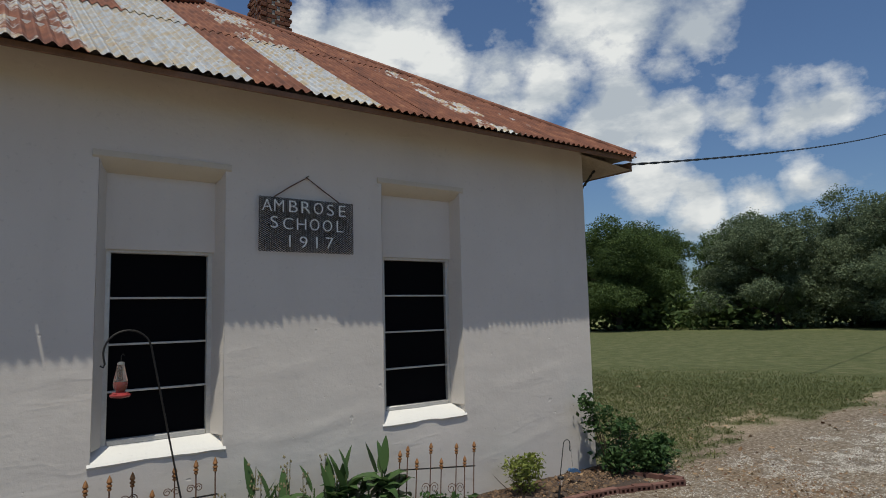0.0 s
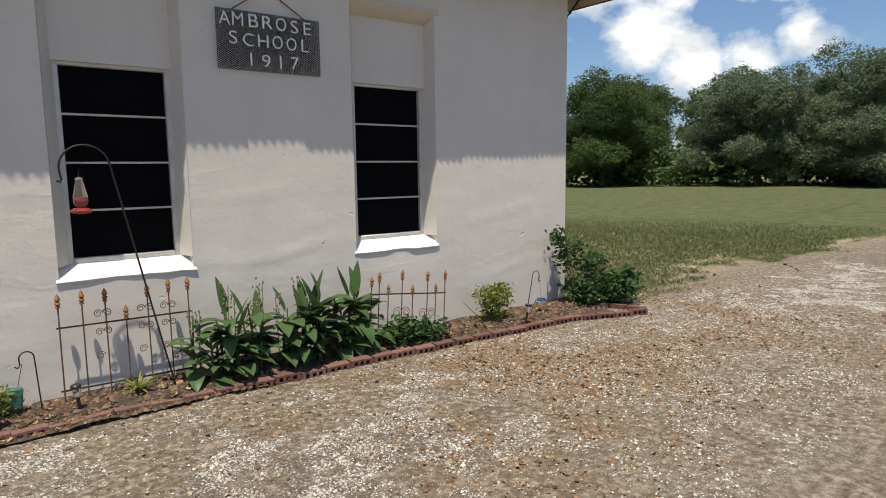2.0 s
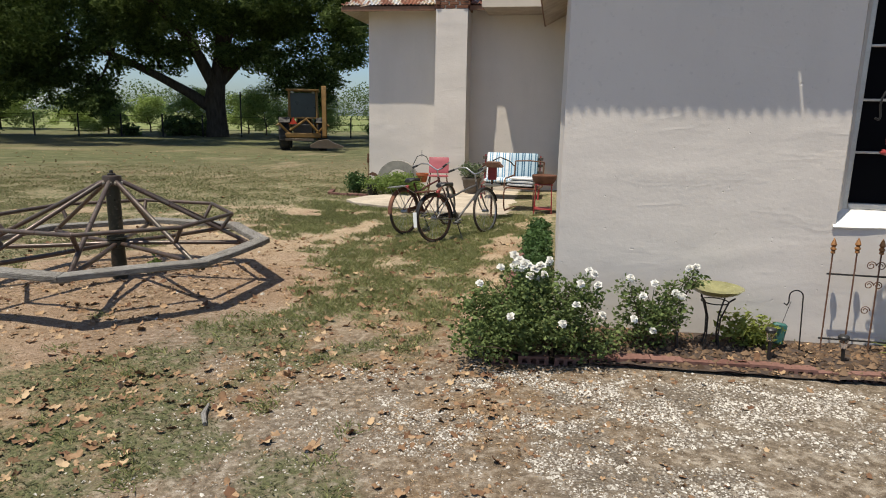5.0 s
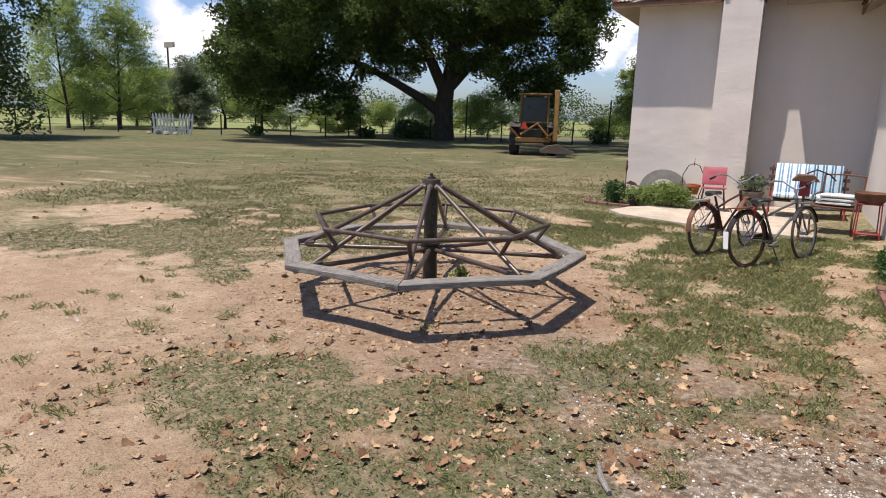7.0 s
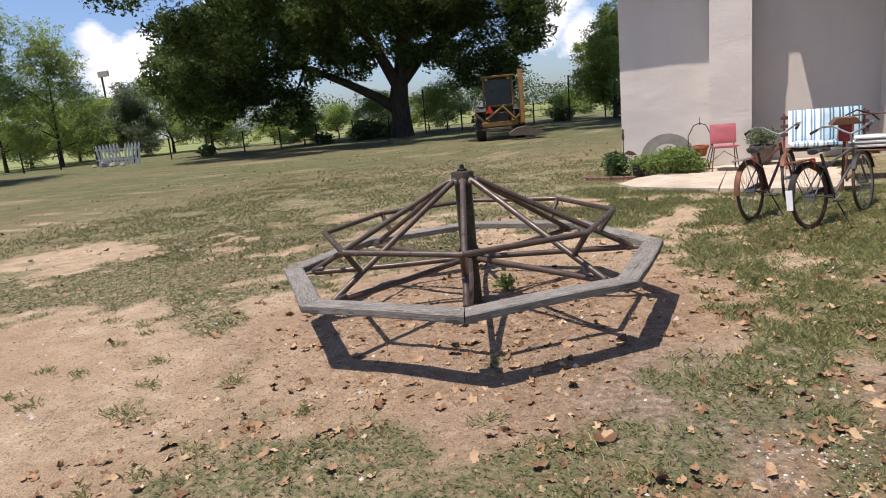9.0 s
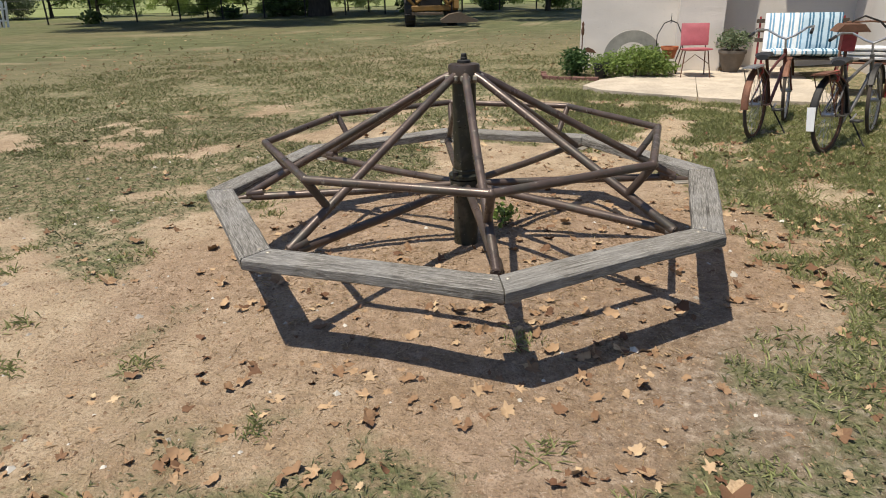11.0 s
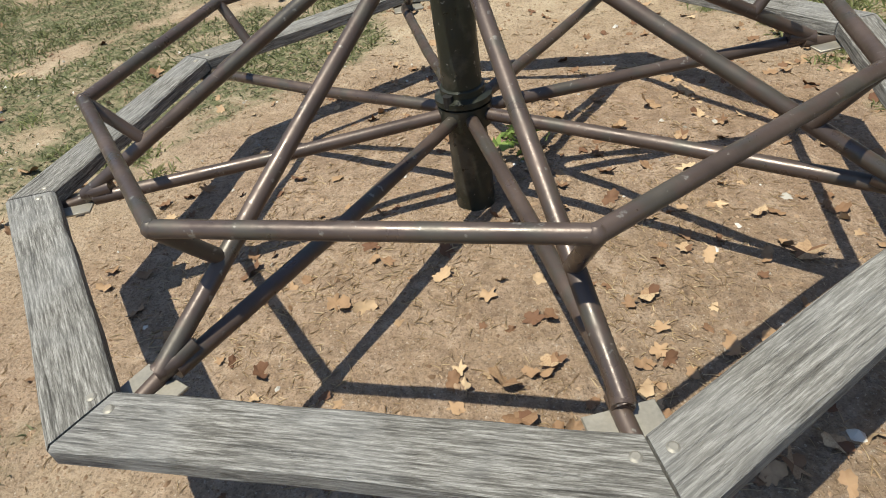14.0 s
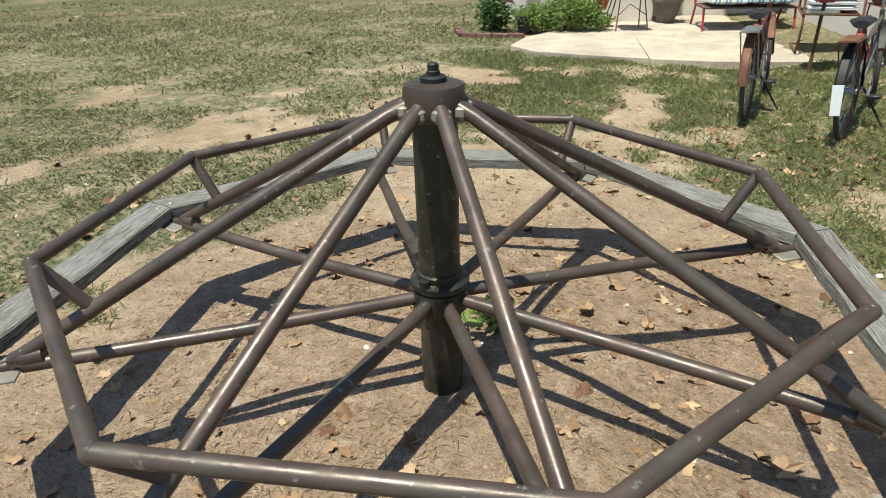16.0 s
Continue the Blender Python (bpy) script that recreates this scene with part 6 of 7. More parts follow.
def tree(label, at, height, spread, trunk_r, leaf_mat, leaf_size, sprays, seed, low=0.18, group="", each=7, bark=None, thin=1.0):
    rng = np.random.RandomState(seed)
    t = thing("tree", label, "tree", at, group=group)
    s = Shape()
    fork = height * (max(low, 0.04) + 0.12)
    top = (rng.normal() * 0.3, rng.normal() * 0.3, height * 0.9)
    s.sweep([(0, 0, -0.3), (0, 0, 0.0), (0.03, 0.0, fork * 0.5), (0.0, 0.05, fork)], [trunk_r * 1.7, trunk_r * 1.3, trunk_r, trunk_r * 0.85], 12)
    limb(s, (0, 0.05, fork), top, trunk_r * 0.8, trunk_r * 0.12, height * 0.03, rng)
    blobs = [(top[0], top[1], height * 0.84, spread * 0.32, spread * 0.32, height * 0.17)]
    n = 9
    for k in range(n):
        a = 2 * math.pi * k / n * 2.4 + rng.rand()
        z = height * (low + 0.14 + (0.62 - low) * k / (n - 1) + 0.05 * rng.normal())
        reach = spread * 0.5 * (1.0 - 0.45 * k / n) * (0.7 + 0.4 * rng.rand())
        tip = (reach * math.cos(a), reach * math.sin(a), z + height * 0.06)
        limb(s, (0, 0, max(fork * 0.8, z - height * 0.12)), tip, trunk_r * 0.45, trunk_r * 0.06, height * 0.02, rng)
        blobs.append((tip[0] * 0.9, tip[1] * 0.9, z + height * 0.03, spread * 0.24 * (0.8 + 0.4 * rng.rand()), spread * 0.24, height * 0.13 * (0.8 + 0.4 * rng.rand())))
        blobs.append((tip[0] * 0.5, tip[1] * 0.5, z + height * 0.08, spread * 0.2, spread * 0.2, height * 0.12))
    part("trunk", s, bark or BARK, t)
    billows = []
    for b in blobs:
        for k in range(5):
            d = rng.normal(size=3)
            d /= np.linalg.norm(d)
            f = 0.42 + 0.16 * rng.rand()
            billows.append((b[0] + d[0] * b[3] * 0.72, b[1] + d[1] * b[4] * 0.72, max(b[2] + d[2] * b[5] * 0.8, b[5] * f), b[3] * f, b[4] * f, b[5] * f * 1.45))
    core, out = blob_points(billows, sprays, rng, 0.5, True)
    pts = clump(core, each, leaf_size * 1.25 * thin, rng)
    crown = new("crown", leaf_mesh("crown", pts, leaf_size, leaf_mat, 0.6, 0.7, rng=rng, facing=np.repeat(out, each, 0)))
    crown.parent = t
    return t


# the big tree behind the yard: trunk forks low, one long limb to the side, boughs hanging low
def big_tree():
    at = Vector((-24.5, 41.7, -0.18))
    ax, ay = Vector((0.883, 0.469, 0)), Vector((-0.469, 0.883, 0))
    t = thing("tree", "huge dark spreading pecan tree with low hanging boughs", "tree", tuple(at))
    rng = np.random.RandomState(4)
    P = lambda u_, v_, z: tuple(ax * u_ + ay * v_ + Vector((0, 0, z)))
    s = Shape()
    s.sweep([P(0, 0, -0.4), P(0.0, 0, 0.1), P(0.0, 0, 1.2), P(-0.1, 0, 2.4), P(0.1, 0, 3.6)], [1.0, 0.78, 0.66, 0.70, 0.58], 16)
    s.sweep([P(-0.2, 0, 1.9), P(-1.6, 0, 2.9), P(-3.4, -0.3, 3.9), P(-5.6, -0.6, 5.0), P(-8.0, -0.8, 5.9), P(-11, -1, 6.4)], [0.42, 0.33, 0.27, 0.21, 0.14, 0.07], 12)
    s.sweep([P(0.1, 0, 3.4), P(0.5, 0.2, 6), P(0.8, 0.3, 9), P(0.5, 0, 14)], [0.52, 0.42, 0.3, 0.1], 12)
    s.sweep([P(0.2, 0, 3.6), P(2.2, 0.2, 5.8), P(5.5, 0, 7.4), P(9.5, -0.4, 7.6)], [0.42, 0.34, 0.22, 0.08], 10)
    s.sweep([P(0.0, 0, 3.4), P(-1.5, -1.5, 6.5), P(-4, -4.5, 9), P(-6, -6, 11)], [0.45, 0.34, 0.22, 0.08], 10)
    s.sweep([P(0.0, 0, 3.6), P(1.0, 2.5, 7), P(2, 5.0, 10)], [0.4, 0.3, 0.1], 10)
    for u_, v_, z, du, dz in ((-6, -0.6, 5.7, -1.4, -2.6), (-8.4, -0.9, 6.6, -1.2, -3.0), (-10.5, -1, 7.1, -2.2, -3.0), (5.5, 0, 7.3, 1.0, -2.2), (8.6, -0.3, 7.6, 1.8, -2.2), (-3.4, -0.3, 4.4, -0.5, 3.0)):
        limb(s, P(u_, v_, z), P(u_ + du, v_, z + dz), 0.13, 0.03, 0.2, rng)
    part("trunk", s, BARK, t)
    blobs = []
    B = lambda u_, v_, z, ru, rv, rz: blobs.append((*P(u_, v_, z - (0.9 if u_ < -6 else 0.6)), ru, rv, rz))
    # boughs of the crown: along, across, height, half width, half height
    hanging_boughs = ((-15.2, 0, 6.6, 2.3, 1.6), (-13.2, -1, 4.6, 2.4, 1.9), (-12.0, 0.5, 8.4, 3.2, 2.4), (-10.6, -1.0, 3.6, 2.2, 1.5), (-9.2, -1.4, 5.4, 2.3, 1.8), (-8.0, -1.0, 3.3, 1.7, 1.4), (-10, -6, 8.4, 3.4, 2.0), (-12.5, -4, 6.4, 2.4, 1.8), (-11, -2, 6.2, 2.4, 1.8))
    limb_boughs = ((-5.0, -1, 8.2, 2.8, 1.8), (-3.6, -2, 7.0, 1.8, 1.2), (-1.6, -2.2, 8.8, 2.6, 2.2), (-3.0, -0.8, 5.6, 1.5, 0.9), (-4.8, -0.9, 6.3, 1.6, 1.0), (-6.4, -1.0, 5.9, 1.5, 1.1), (-7.2, -1.0, 4.6, 1.4, 1.2), (-1.6, -1.0, 6.6, 1.2, 0.8))
    house_boughs = ((1.8, -1.6, 7.6, 2.2, 1.6), (3.4, -2.2, 5.7, 1.6, 1.1), (5.0, -1.4, 7.0, 2.2, 1.6), (4.8, -1.5, 4.6, 1.2, 0.9), (7.4, -1.0, 6.0, 2.2, 1.5), (7.2, -1.0, 4.4, 1.5, 0.9), (9.0, -0.6, 7.2, 1.9, 1.5), (0.6, -1.2, 5.9, 1.3, 0.8), (5.4, -1.2, 4.4, 1.5, 1.0), (7.2, -1.0, 4.2, 1.5, 1.0), (2.6, -1.2, 5.6, 1.0, 0.8))
    front_crown = ((-6, -7, 9.8, 3.4, 2.0), (-2, -6, 10.6, 3.0, 1.8), (3, -6, 10.2, 3.0, 1.8), (7, -5, 9.4, 2.6, 1.6), (7.5, -9.5, 11.6, 3.2, 1.8), (11.5, -6, 11.2, 3.0, 1.6), (11, -11, 11.8, 3.2, 1.6), (-13, -9, 10.8, 3.2, 1.6), (2, -14, 12.2, 3.4, 1.6), (7, -14, 12.4, 3.2, 1.6), (-8, -11, 11.0, 3.4, 1.8), (-3, -11, 11.7, 3.4, 1.8), (2.5, -10, 11.5, 3.2, 1.8))
    top_crown = ((-8.4, 0, 9.4, 3.0, 2.4), (-4, 2, 12, 4, 3), (-9, 1, 13, 4, 3), (10.0, -0.3, 9.2, 1.9, 1.4), (8.2, -0.4, 9.4, 2.6, 1.8), (4.4, 0, 10, 3, 2.2), (0.8, 0.5, 12, 4, 3), (6, 1, 13, 4, 2.6), (1, 3.5, 9, 3.5, 3), (-6, 4, 9, 3.5, 3))
    for u_, v_, z, r, rz in (*hanging_boughs, *limb_boughs, *house_boughs, *front_crown, *top_crown):
        B(u_, v_, z, r, r, rz)
    billows = []
    for b in blobs:
        for k in range(6):
            d = rng.normal(size=3)
            d /= np.linalg.norm(d)
            f = 0.40 + 0.18 * rng.rand()
            billows.append((b[0] + d[0] * b[3] * 0.75, b[1] + d[1] * b[4] * 0.75, b[2] + d[2] * b[5] * 0.75, b[3] * f, b[4] * f, b[5] * f))
    core, out = blob_points(billows, 19500, rng, 0.35, True)
    pts = clump(core, 15, 0.27, rng)
    crown = new("crown", leaf_mesh("crown", pts, 0.26, OAK_LEAF, 0.42, 0.8, rng=rng, facing=np.repeat(out, 15, 0)))
    crown.parent = t


big_tree()


def ahead(deg, dist, eye=(-2.97, 1.09)):
    """A place dist away from the yard in the compass direction deg (0 along +y, positive to +x)."""
    x, y = eye[0] + dist * math.sin(radians(deg)), eye[1] + dist * math.cos(radians(deg))
    return (x, y, float(ground_z(x, y)) - 0.02)


tree("dark dense tree at the edge of the field", ahead(-65.5, 42), 15, 9.0, 0.35, DARK_LEAF, 0.17, 7000, 21, 0.10)
tree("dark dense tree at the edge of the field", ahead(-74.0, 42), 14, 11, 0.35, DARK_LEAF, 0.17, 6000, 22, 0.10)
for deg, dist, h, sp, mat, seed in ((-58.6, 60, 12.0, 7, LIGHT_LEAF, 31), (-55.0, 60, 11.0, 7, LIGHT_LEAF, 32), (-52.5, 68, 6.5, 6.5, LIGHT_LEAF, 33), (-49.8, 64, 6.0, 5.0, GREY_LEAF, 34), (-47.0, 66, 7.2, 7.5, LIGHT_LEAF, 35), (-44.0, 62, 7.2, 6.5, LIGHT_LEAF, 36), (-57.0, 66, 5.5, 8, LIGHT_LEAF, 37), (-53.8, 70, 5.0, 8, LIGHT_LEAF, 38)):
    tree("slender light-green tree beyond the fence", ahead(deg, dist), h, sp, 0.13, mat, 0.135, 2100, seed, 0.02, "field trees", 13)
tree("rounded light-green tree beside the wing", ahead(-9.6, 44), 6.9, 5.6, 0.15, LIGHT_LEAF, 0.13, 4200, 41, 0.0, "", 12)
for k, (deg, dist, h, sp) in enumerate(((-33.5, 56, 3.0, 4.0), (-30.0, 52, 3.6, 4.2), (-25.6, 54, 3.4, 3.8), (-24.0, 50, 4.2, 4.6), (-19.0, 48, 3.4, 3.8), (-39.0, 58, 2.8, 3.4), (-36.5, 50, 2.4, 3.0), (-13.5, 52, 2.2, 3.5))):
    tree("light-green willow scrub along the fence", ahead(deg, dist), h, sp, 0.06, LIGHT_LEAF, 0.11, 1000, 50 + k, 0.02, "fence scrub", 12)

# row of trees beyond the lawn
row = random.Random(8)
dark_a = tree("dense dark-green tree in the row beyond the lawn", (47.3, 37.0, -0.05), 9.9, 10.5, 0.32, DARK_LEAF, 0.155, 7000, 61, -0.08, "row of trees", 15)
grey_a = tree("rounded grey-green tree in the row beyond the lawn", (54.3, 26.2, -0.05), 9.9, 11.5, 0.30, GREY_LEAF, 0.15, 7000, 62, -0.02, "row of trees", 15)
grey_b = tree("rounded grey-green tree in the row beyond the lawn", (60.5, 22.0, -0.05), 11.0, 12.0, 0.30, GREY_LEAF, 0.15, 7000, 63, -0.02, "row of trees", 15)
for src, x, y, sc_, rot in ((dark_a, 42.0, 44.0, 1.05, 70), (dark_a, 34.0, 52.0, 1.0, 130), (dark_a, 54.0, 39.0, 0.85, 200), (dark_a, 58.0, 41.0, 1.0, 260), (dark_a, 62.0, 33.0, 1.05, 20),
                            (grey_a, 57.0, 17.0, 1.02, 95), (grey_b, 60.0, 13.5, 0.92, 150), (dark_a, 68.0, 25.0, 1.0, 300), (grey_a, 61.5, 7.0, 0.98, 210), (grey_b, 64.0, 1.0, 1.0, 40), (dark_a, 70.0, 14.0, 1.15, 100), (dark_a, 72.0, 4.0, 1.15, 10), (grey_a, 66.0, -6.0, 1.1, 77)):
    c = copy_thing(src, Matrix.Translation((x, y, -0.05)) @ Matrix.Rotation(radians(rot), 4, "Z") @ Matrix.Diagonal((sc_, sc_, sc_ * row.uniform(0.94, 1.06), 1)))

far = []
frng = np.random.RandomState(77)
for k in range(150):
    deg = -100 + 205 * k / 149 + frng.normal() * 0.8
    dist = 175 + 60 * frng.rand()
    x, y, z = ahead(deg, dist)
    h = 5.0 + 5.0 * frng.rand()
    far += [(x, y, h * 0.5, 6.5, 6.5, h * 0.55), (x + frng.normal() * 3, y + frng.normal() * 3, h * 0.75, 4, 4, h * 0.32)]
fo = new("far_woods", leaf_mesh("far_woods", blob_points(far, 90000, frng, 0.4), 0.55, DARK_LEAF, 0.6, 0.6, rng=frng))
tagged(fo, "hazy dark line of woods at the horizon", "woods", kind="stuff")
under = []
for k in range(46):
    f = k / 45
    x, y = 36 + (74 - 36) * min(1, f * 1.3) + frng.normal() * 2, 58 - 70 * f + frng.normal() * 2
    under.append((x, y, 1.6, 4.5, 4.5, 2.2))
uo = new("understory", leaf_mesh("understory", blob_points(under, 16000, frng, 0.3), 0.5, DARK_LEAF, 0.6, 0.6, rng=frng))
tagged(uo, "dark brush beneath and behind the row of trees", "brush", kind="stuff")
weeds_pts = []
for deg in (-44.5, -34.8, -31.2, -30.2, -29.0, -20.5, -14.0):
    x, y, z = ahead(deg, 47 + 3 * frng.rand())
    r = 0.6 + 0.5 * frng.rand()
    weeds_pts.append((x, y, z + r * 0.6, r * 1.2, r * 1.2, r * 0.8))
wo = new("fence_weeds", leaf_mesh("fence_weeds", blob_points(weeds_pts, 2400, frng, 0.2), 0.26, DARK_LEAF, 0.7, 0.8, rng=frng))
tagged(wo, "rank dark weeds growing along the wire fence", "weeds", kind="stuff")

fence = thing("wire_fence", "old wire fence with thin dark posts across the field edge", "fence", ahead(-30, 49))
f0, fa, fb = Vector(ahead(-30, 49)), Vector(ahead(-62, 56)), Vector(ahead(-2, 50))
for k in range(22):
    p = fa.lerp(fb, k / 21) - f0
    part("post", Shape().sweep([(p.x, p.y, -0.2), (p.x + 0.03, p.y, 1.5 + (1.6 if k in (13, 17) else 0))], 0.05, 7), DARK, fence)
for z in (0.5, 0.95, 1.4):
    a, b = fa - f0, fb - f0
    part("wire", Shape().sweep([(a.x, a.y, z), ((a.x + b.x) / 2, (a.y + b.y) / 2, z - 0.03), (b.x, b.y, z)], 0.012, 5), DARK, fence)
mast = thing("light_mast", "far row of floodlights on a mast", "floodlight", ahead(-51.2, 120))
part("pole", Shape().sweep([(0, 0, -1), (0, 0, 12.2)], 0.15, 8), DARK, mast)
part("lamp_board", Shape().box((0.5, 0, 12.4), (2.4, 0.3, 0.9), bevel=0.05), CLAYGREY, mast)
for k in range(6):
    part("lamp", Shape().lathe((-7 + 2.0 * k, 0, 7.8), [(0.05, 0.7), (0.5, 0.1), (0.55, 0.0)], 10), WHITE, mast)
part("lamp_rail", Shape().box((-2, 0, 8.5), (11, 0.1, 0.1)), DARK, mast)


def blade(base, yaw, length, width, rise, droop, n=7):
    """A broad pointed leaf, creased along its middle, arching over."""
    s = Shape()
    d, side = Vector((math.cos(yaw), math.sin(yaw), 0)), Vector((-math.sin(yaw), math.cos(yaw), 0))
    p, e = Vector(base), rise
    for i in range(n + 1):
        f = i / n
        w = width * 0.5 * (math.sin(math.pi * min(1, f ** 0.75)) ** 0.8 if 0 < f < 1 else 0.0) + 0.001
        up = d * -math.sin(e) + Vector((0, 0, math.cos(e)))
        curl = 0.25 * w
        s.v += [tuple(p + side * w + up * curl), tuple(p), tuple(p - side * w + up * curl)]
        p = p + (d * math.cos(e) + Vector((0, 0, math.sin(e)))) * (length / n)
        e -= droop / n
    for i in range(n):
        a = i * 3
        s.f += [(a, a + 1, a + 4, a + 3), (a + 1, a + 2, a + 5, a + 4)]
    return s


def canna(at, stems, seed, flowers=True):
    rng = random.Random(seed)
    c = thing("canna_lily", "lush green canna lily with broad pointed leaves", "plant", at, group="canna lilies")
    for k in range(stems):
        x, y = rng.uniform(-0.14, 0.14), rng.uniform(-0.09, 0.09)
        h = rng.uniform(0.34, 0.56)
        st = part("stem", Shape().sweep([(x, y, -0.03), (x + rng.uniform(-0.02, 0.02), y, h * 0.5), (x + rng.uniform(-0.04, 0.04), y - 0.01, h)], [0.012, 0.010, 0.006], 8), STEM, c)
        for j in range(9):
            z = h * (0.08 + 0.105 * j)
            if j == 8:
                if rng.random() < (0.3 if flowers else 0.6):
                    L = rng.uniform(0.24, 0.34)
                    part("leaf", blade((x, y, z), rng.uniform(-math.pi, math.pi), L, L * 0.28, rng.uniform(1.15, 1.4), rng.uniform(-0.1, 0.3)), CANNA, st)
                continue
            L = rng.uniform(0.20, 0.34)
            part("leaf", blade((x, y, z), rng.uniform(-math.pi - 0.5, 0.5), L, L * rng.uniform(0.34, 0.48), rng.uniform(0.15, 1.0), rng.uniform(0.6, 1.9)), CANNA, st)
    if flowers:
        for k in range(4):
            x, y, h = rng.uniform(-0.16, 0.16), rng.uniform(-0.06, 0.10), rng.uniform(0.5, 0.72)
            st = Shape().sweep([(x, y, 0), (x + rng.uniform(-0.03, 0.03), y, h)], [0.005, 0.003], 6)
            for q in range(11):
                st.lathe((x + rng.uniform(-0.035, 0.035), y + rng.uniform(-0.02, 0.02), h * rng.uniform(0.68, 1.02)), [(0.002, 0), (0.008, 0.008), (0.006, 0.018), (0.001, 0.024)], 6)
            part("seed_stalk", st, STALK, c, "dry stalk with seed pods")
    return c


for at, stems, seed, flowers in (((1.60, 4.80, 0.03), 5, 1, True), ((1.90, 4.82, 0.03), 5, 2, True), ((2.26, 4.80, 0.03), 6, 3, True), ((2.54, 4.78, 0.03), 6, 4, False), ((2.84, 4.82, 0.03), 6, 5, False)):
    canna(at, stems, seed, flowers)


def shrub(name, label, at, blobs, leaf_size, count, mat, seed, aspect=0.55, each=4, stems=9, group=""):
    rng = np.random.RandomState(seed)
    s = thing(name, label, "shrub", at, group=group)
    st = Shape()
    for k in range(stems):
        b = blobs[k % len(blobs)]
        tip = (b[0] + rng.normal() * b[3] * 0.5, b[1] + rng.normal() * b[4] * 0.5, b[2] + b[5] * 0.5 * rng.rand())
        limb(st, (rng.normal() * 0.04, rng.normal() * 0.03, -0.03), tip, 0.007, 0.002, 0.03, rng, 5)
    part("woody_base", st, TWIG, s)
    fo_ = new("foliage", leaf_mesh("foliage", clump(blob_points(blobs, count, rng, 0.2), each, leaf_size * 0.8, rng), leaf_size, mat, aspect, 0.6, rng=rng))
    fo_.parent = s
    return s


def bloom(x, y, z, r, parent, rng):
    """A double white rose on its own twig."""
    twig = Shape().sweep([(x * 0.75, y * 0.75, z * 0.70), (x * 0.92, y * 0.92, z * 0.86), (x, y, z)], [0.003, 0.0025, 0.002], 5)
    tw = part("flower_stem", twig, STEM, parent)
    s = Shape()
    lean = Matrix.Rotation(rng.uniform(0.2, 0.9), 3, "X") @ Matrix.Rotation(rng.uniform(-0.6, 0.6), 3, "Y")
    for ringn, (n, tilt_, k) in enumerate(((6, 0.15, 1.0), (6, 0.65, 0.85), (5, 1.1, 0.7))):
        for i in range(n):
            yaw = 2 * math.pi * (i + 0.4 * ringn) / n + rng.random()
            b = blade((0, 0, 0.10 * r * ringn), yaw, r * k, r * 1.0 * k, tilt_, 0.5, 3)
            o = len(s.v)
            s.v += [tuple(Vector((x, y, z)) + lean @ Vector(q)) for q in b.v]
            s.f += [tuple(o + q for q in f) for f in b.f]
    return part("bloom", s, PETAL, tw, "white rose bloom")


rr = random.Random(3)
roses = shrub("rose_bush", "sprawling rose bush in bloom with white flowers", (-1.20, 4.62, -0.05), [(-0.22, 0.0, 0.26, 0.38, 0.32, 0.24), (0.0, -0.05, 0.30, 0.36, 0.30, 0.26), (-0.08, 0.0, 0.50, 0.24, 0.2, 0.14), (0.25, -0.05, 0.46, 0.14, 0.14, 0.14), (-0.34, -0.1, 0.16, 0.30, 0.3, 0.14), (0.28, -0.05, 0.18, 0.24, 0.22, 0.15), (-0.42, 0.05, 0.34, 0.16, 0.16, 0.12)], 0.027, 3000, ROSE_LEAF, 5, 0.62, 4, 22)
for k in range(16):
    bloom(rr.uniform(-0.22, 0.04), rr.uniform(-0.15, 0.1), rr.uniform(0.56, 0.68), rr.uniform(0.030, 0.042), roses, rr)
for x, y, z in ((-0.42, -0.15, 0.52), (0.22, -0.15, 0.56), (0.30, -0.12, 0.62), (0.34, 0.0, 0.52), (0.12, -0.28, 0.33), (0.36, -0.2, 0.38), (-0.2, -0.3, 0.36), (0.20, -0.22, 0.44), (-0.30, 0.0, 0.60), (0.28, 0.05, 0.60)):
    bloom(x, y, z, 0.032, roses, rr)
roses2 = shrub("rose_bush", "thin rose bush with scattered white flowers by the wall", (-0.52, 4.76, -0.01), [(0.0, 0, 0.20, 0.24, 0.16, 0.18), (-0.12, 0, 0.42, 0.09, 0.09, 0.10), (0.14, 0.0, 0.42, 0.09, 0.08, 0.09), (0.26, -0.02, 0.52, 0.08, 0.08, 0.08), (0.1, -0.05, 0.30, 0.16, 0.12, 0.12)], 0.027, 680, ROSE_LEAF, 6, 0.62, 4, 16)
for x, y, z in ((-0.13, -0.05, 0.52), (0.02, -0.08, 0.50), (0.16, -0.06, 0.44), (0.20, -0.06, 0.42), (0.24, -0.02, 0.60), (0.28, -0.02, 0.61), (-0.05, -0.12, 0.42), (-0.1, -0.15, 0.27), (0.02, -0.16, 0.20)):
    bloom(x, y, z, 0.031, roses2, rr)
shrub("yellow_shrub", "small yellow-green shrub in the mulch", (0.14, 4.90, 0.02), [(0, 0, 0.13, 0.20, 0.12, 0.12), (0.12, 0, 0.10, 0.12, 0.1, 0.08)], 0.045, 260, YELLOW_LEAF, 7, 0.45, 3)
shrub("yellow_shrub", "sparse yellow-leaved shrub against the wall", (4.50, 4.80, 0.02), [(0, 0, 0.20, 0.20, 0.13, 0.18), (0.1, 0, 0.33, 0.14, 0.1, 0.08), (-0.12, 0, 0.32, 0.12, 0.1, 0.08)], 0.048, 330, YELLOW_LEAF, 8, 0.42, 3, 14)
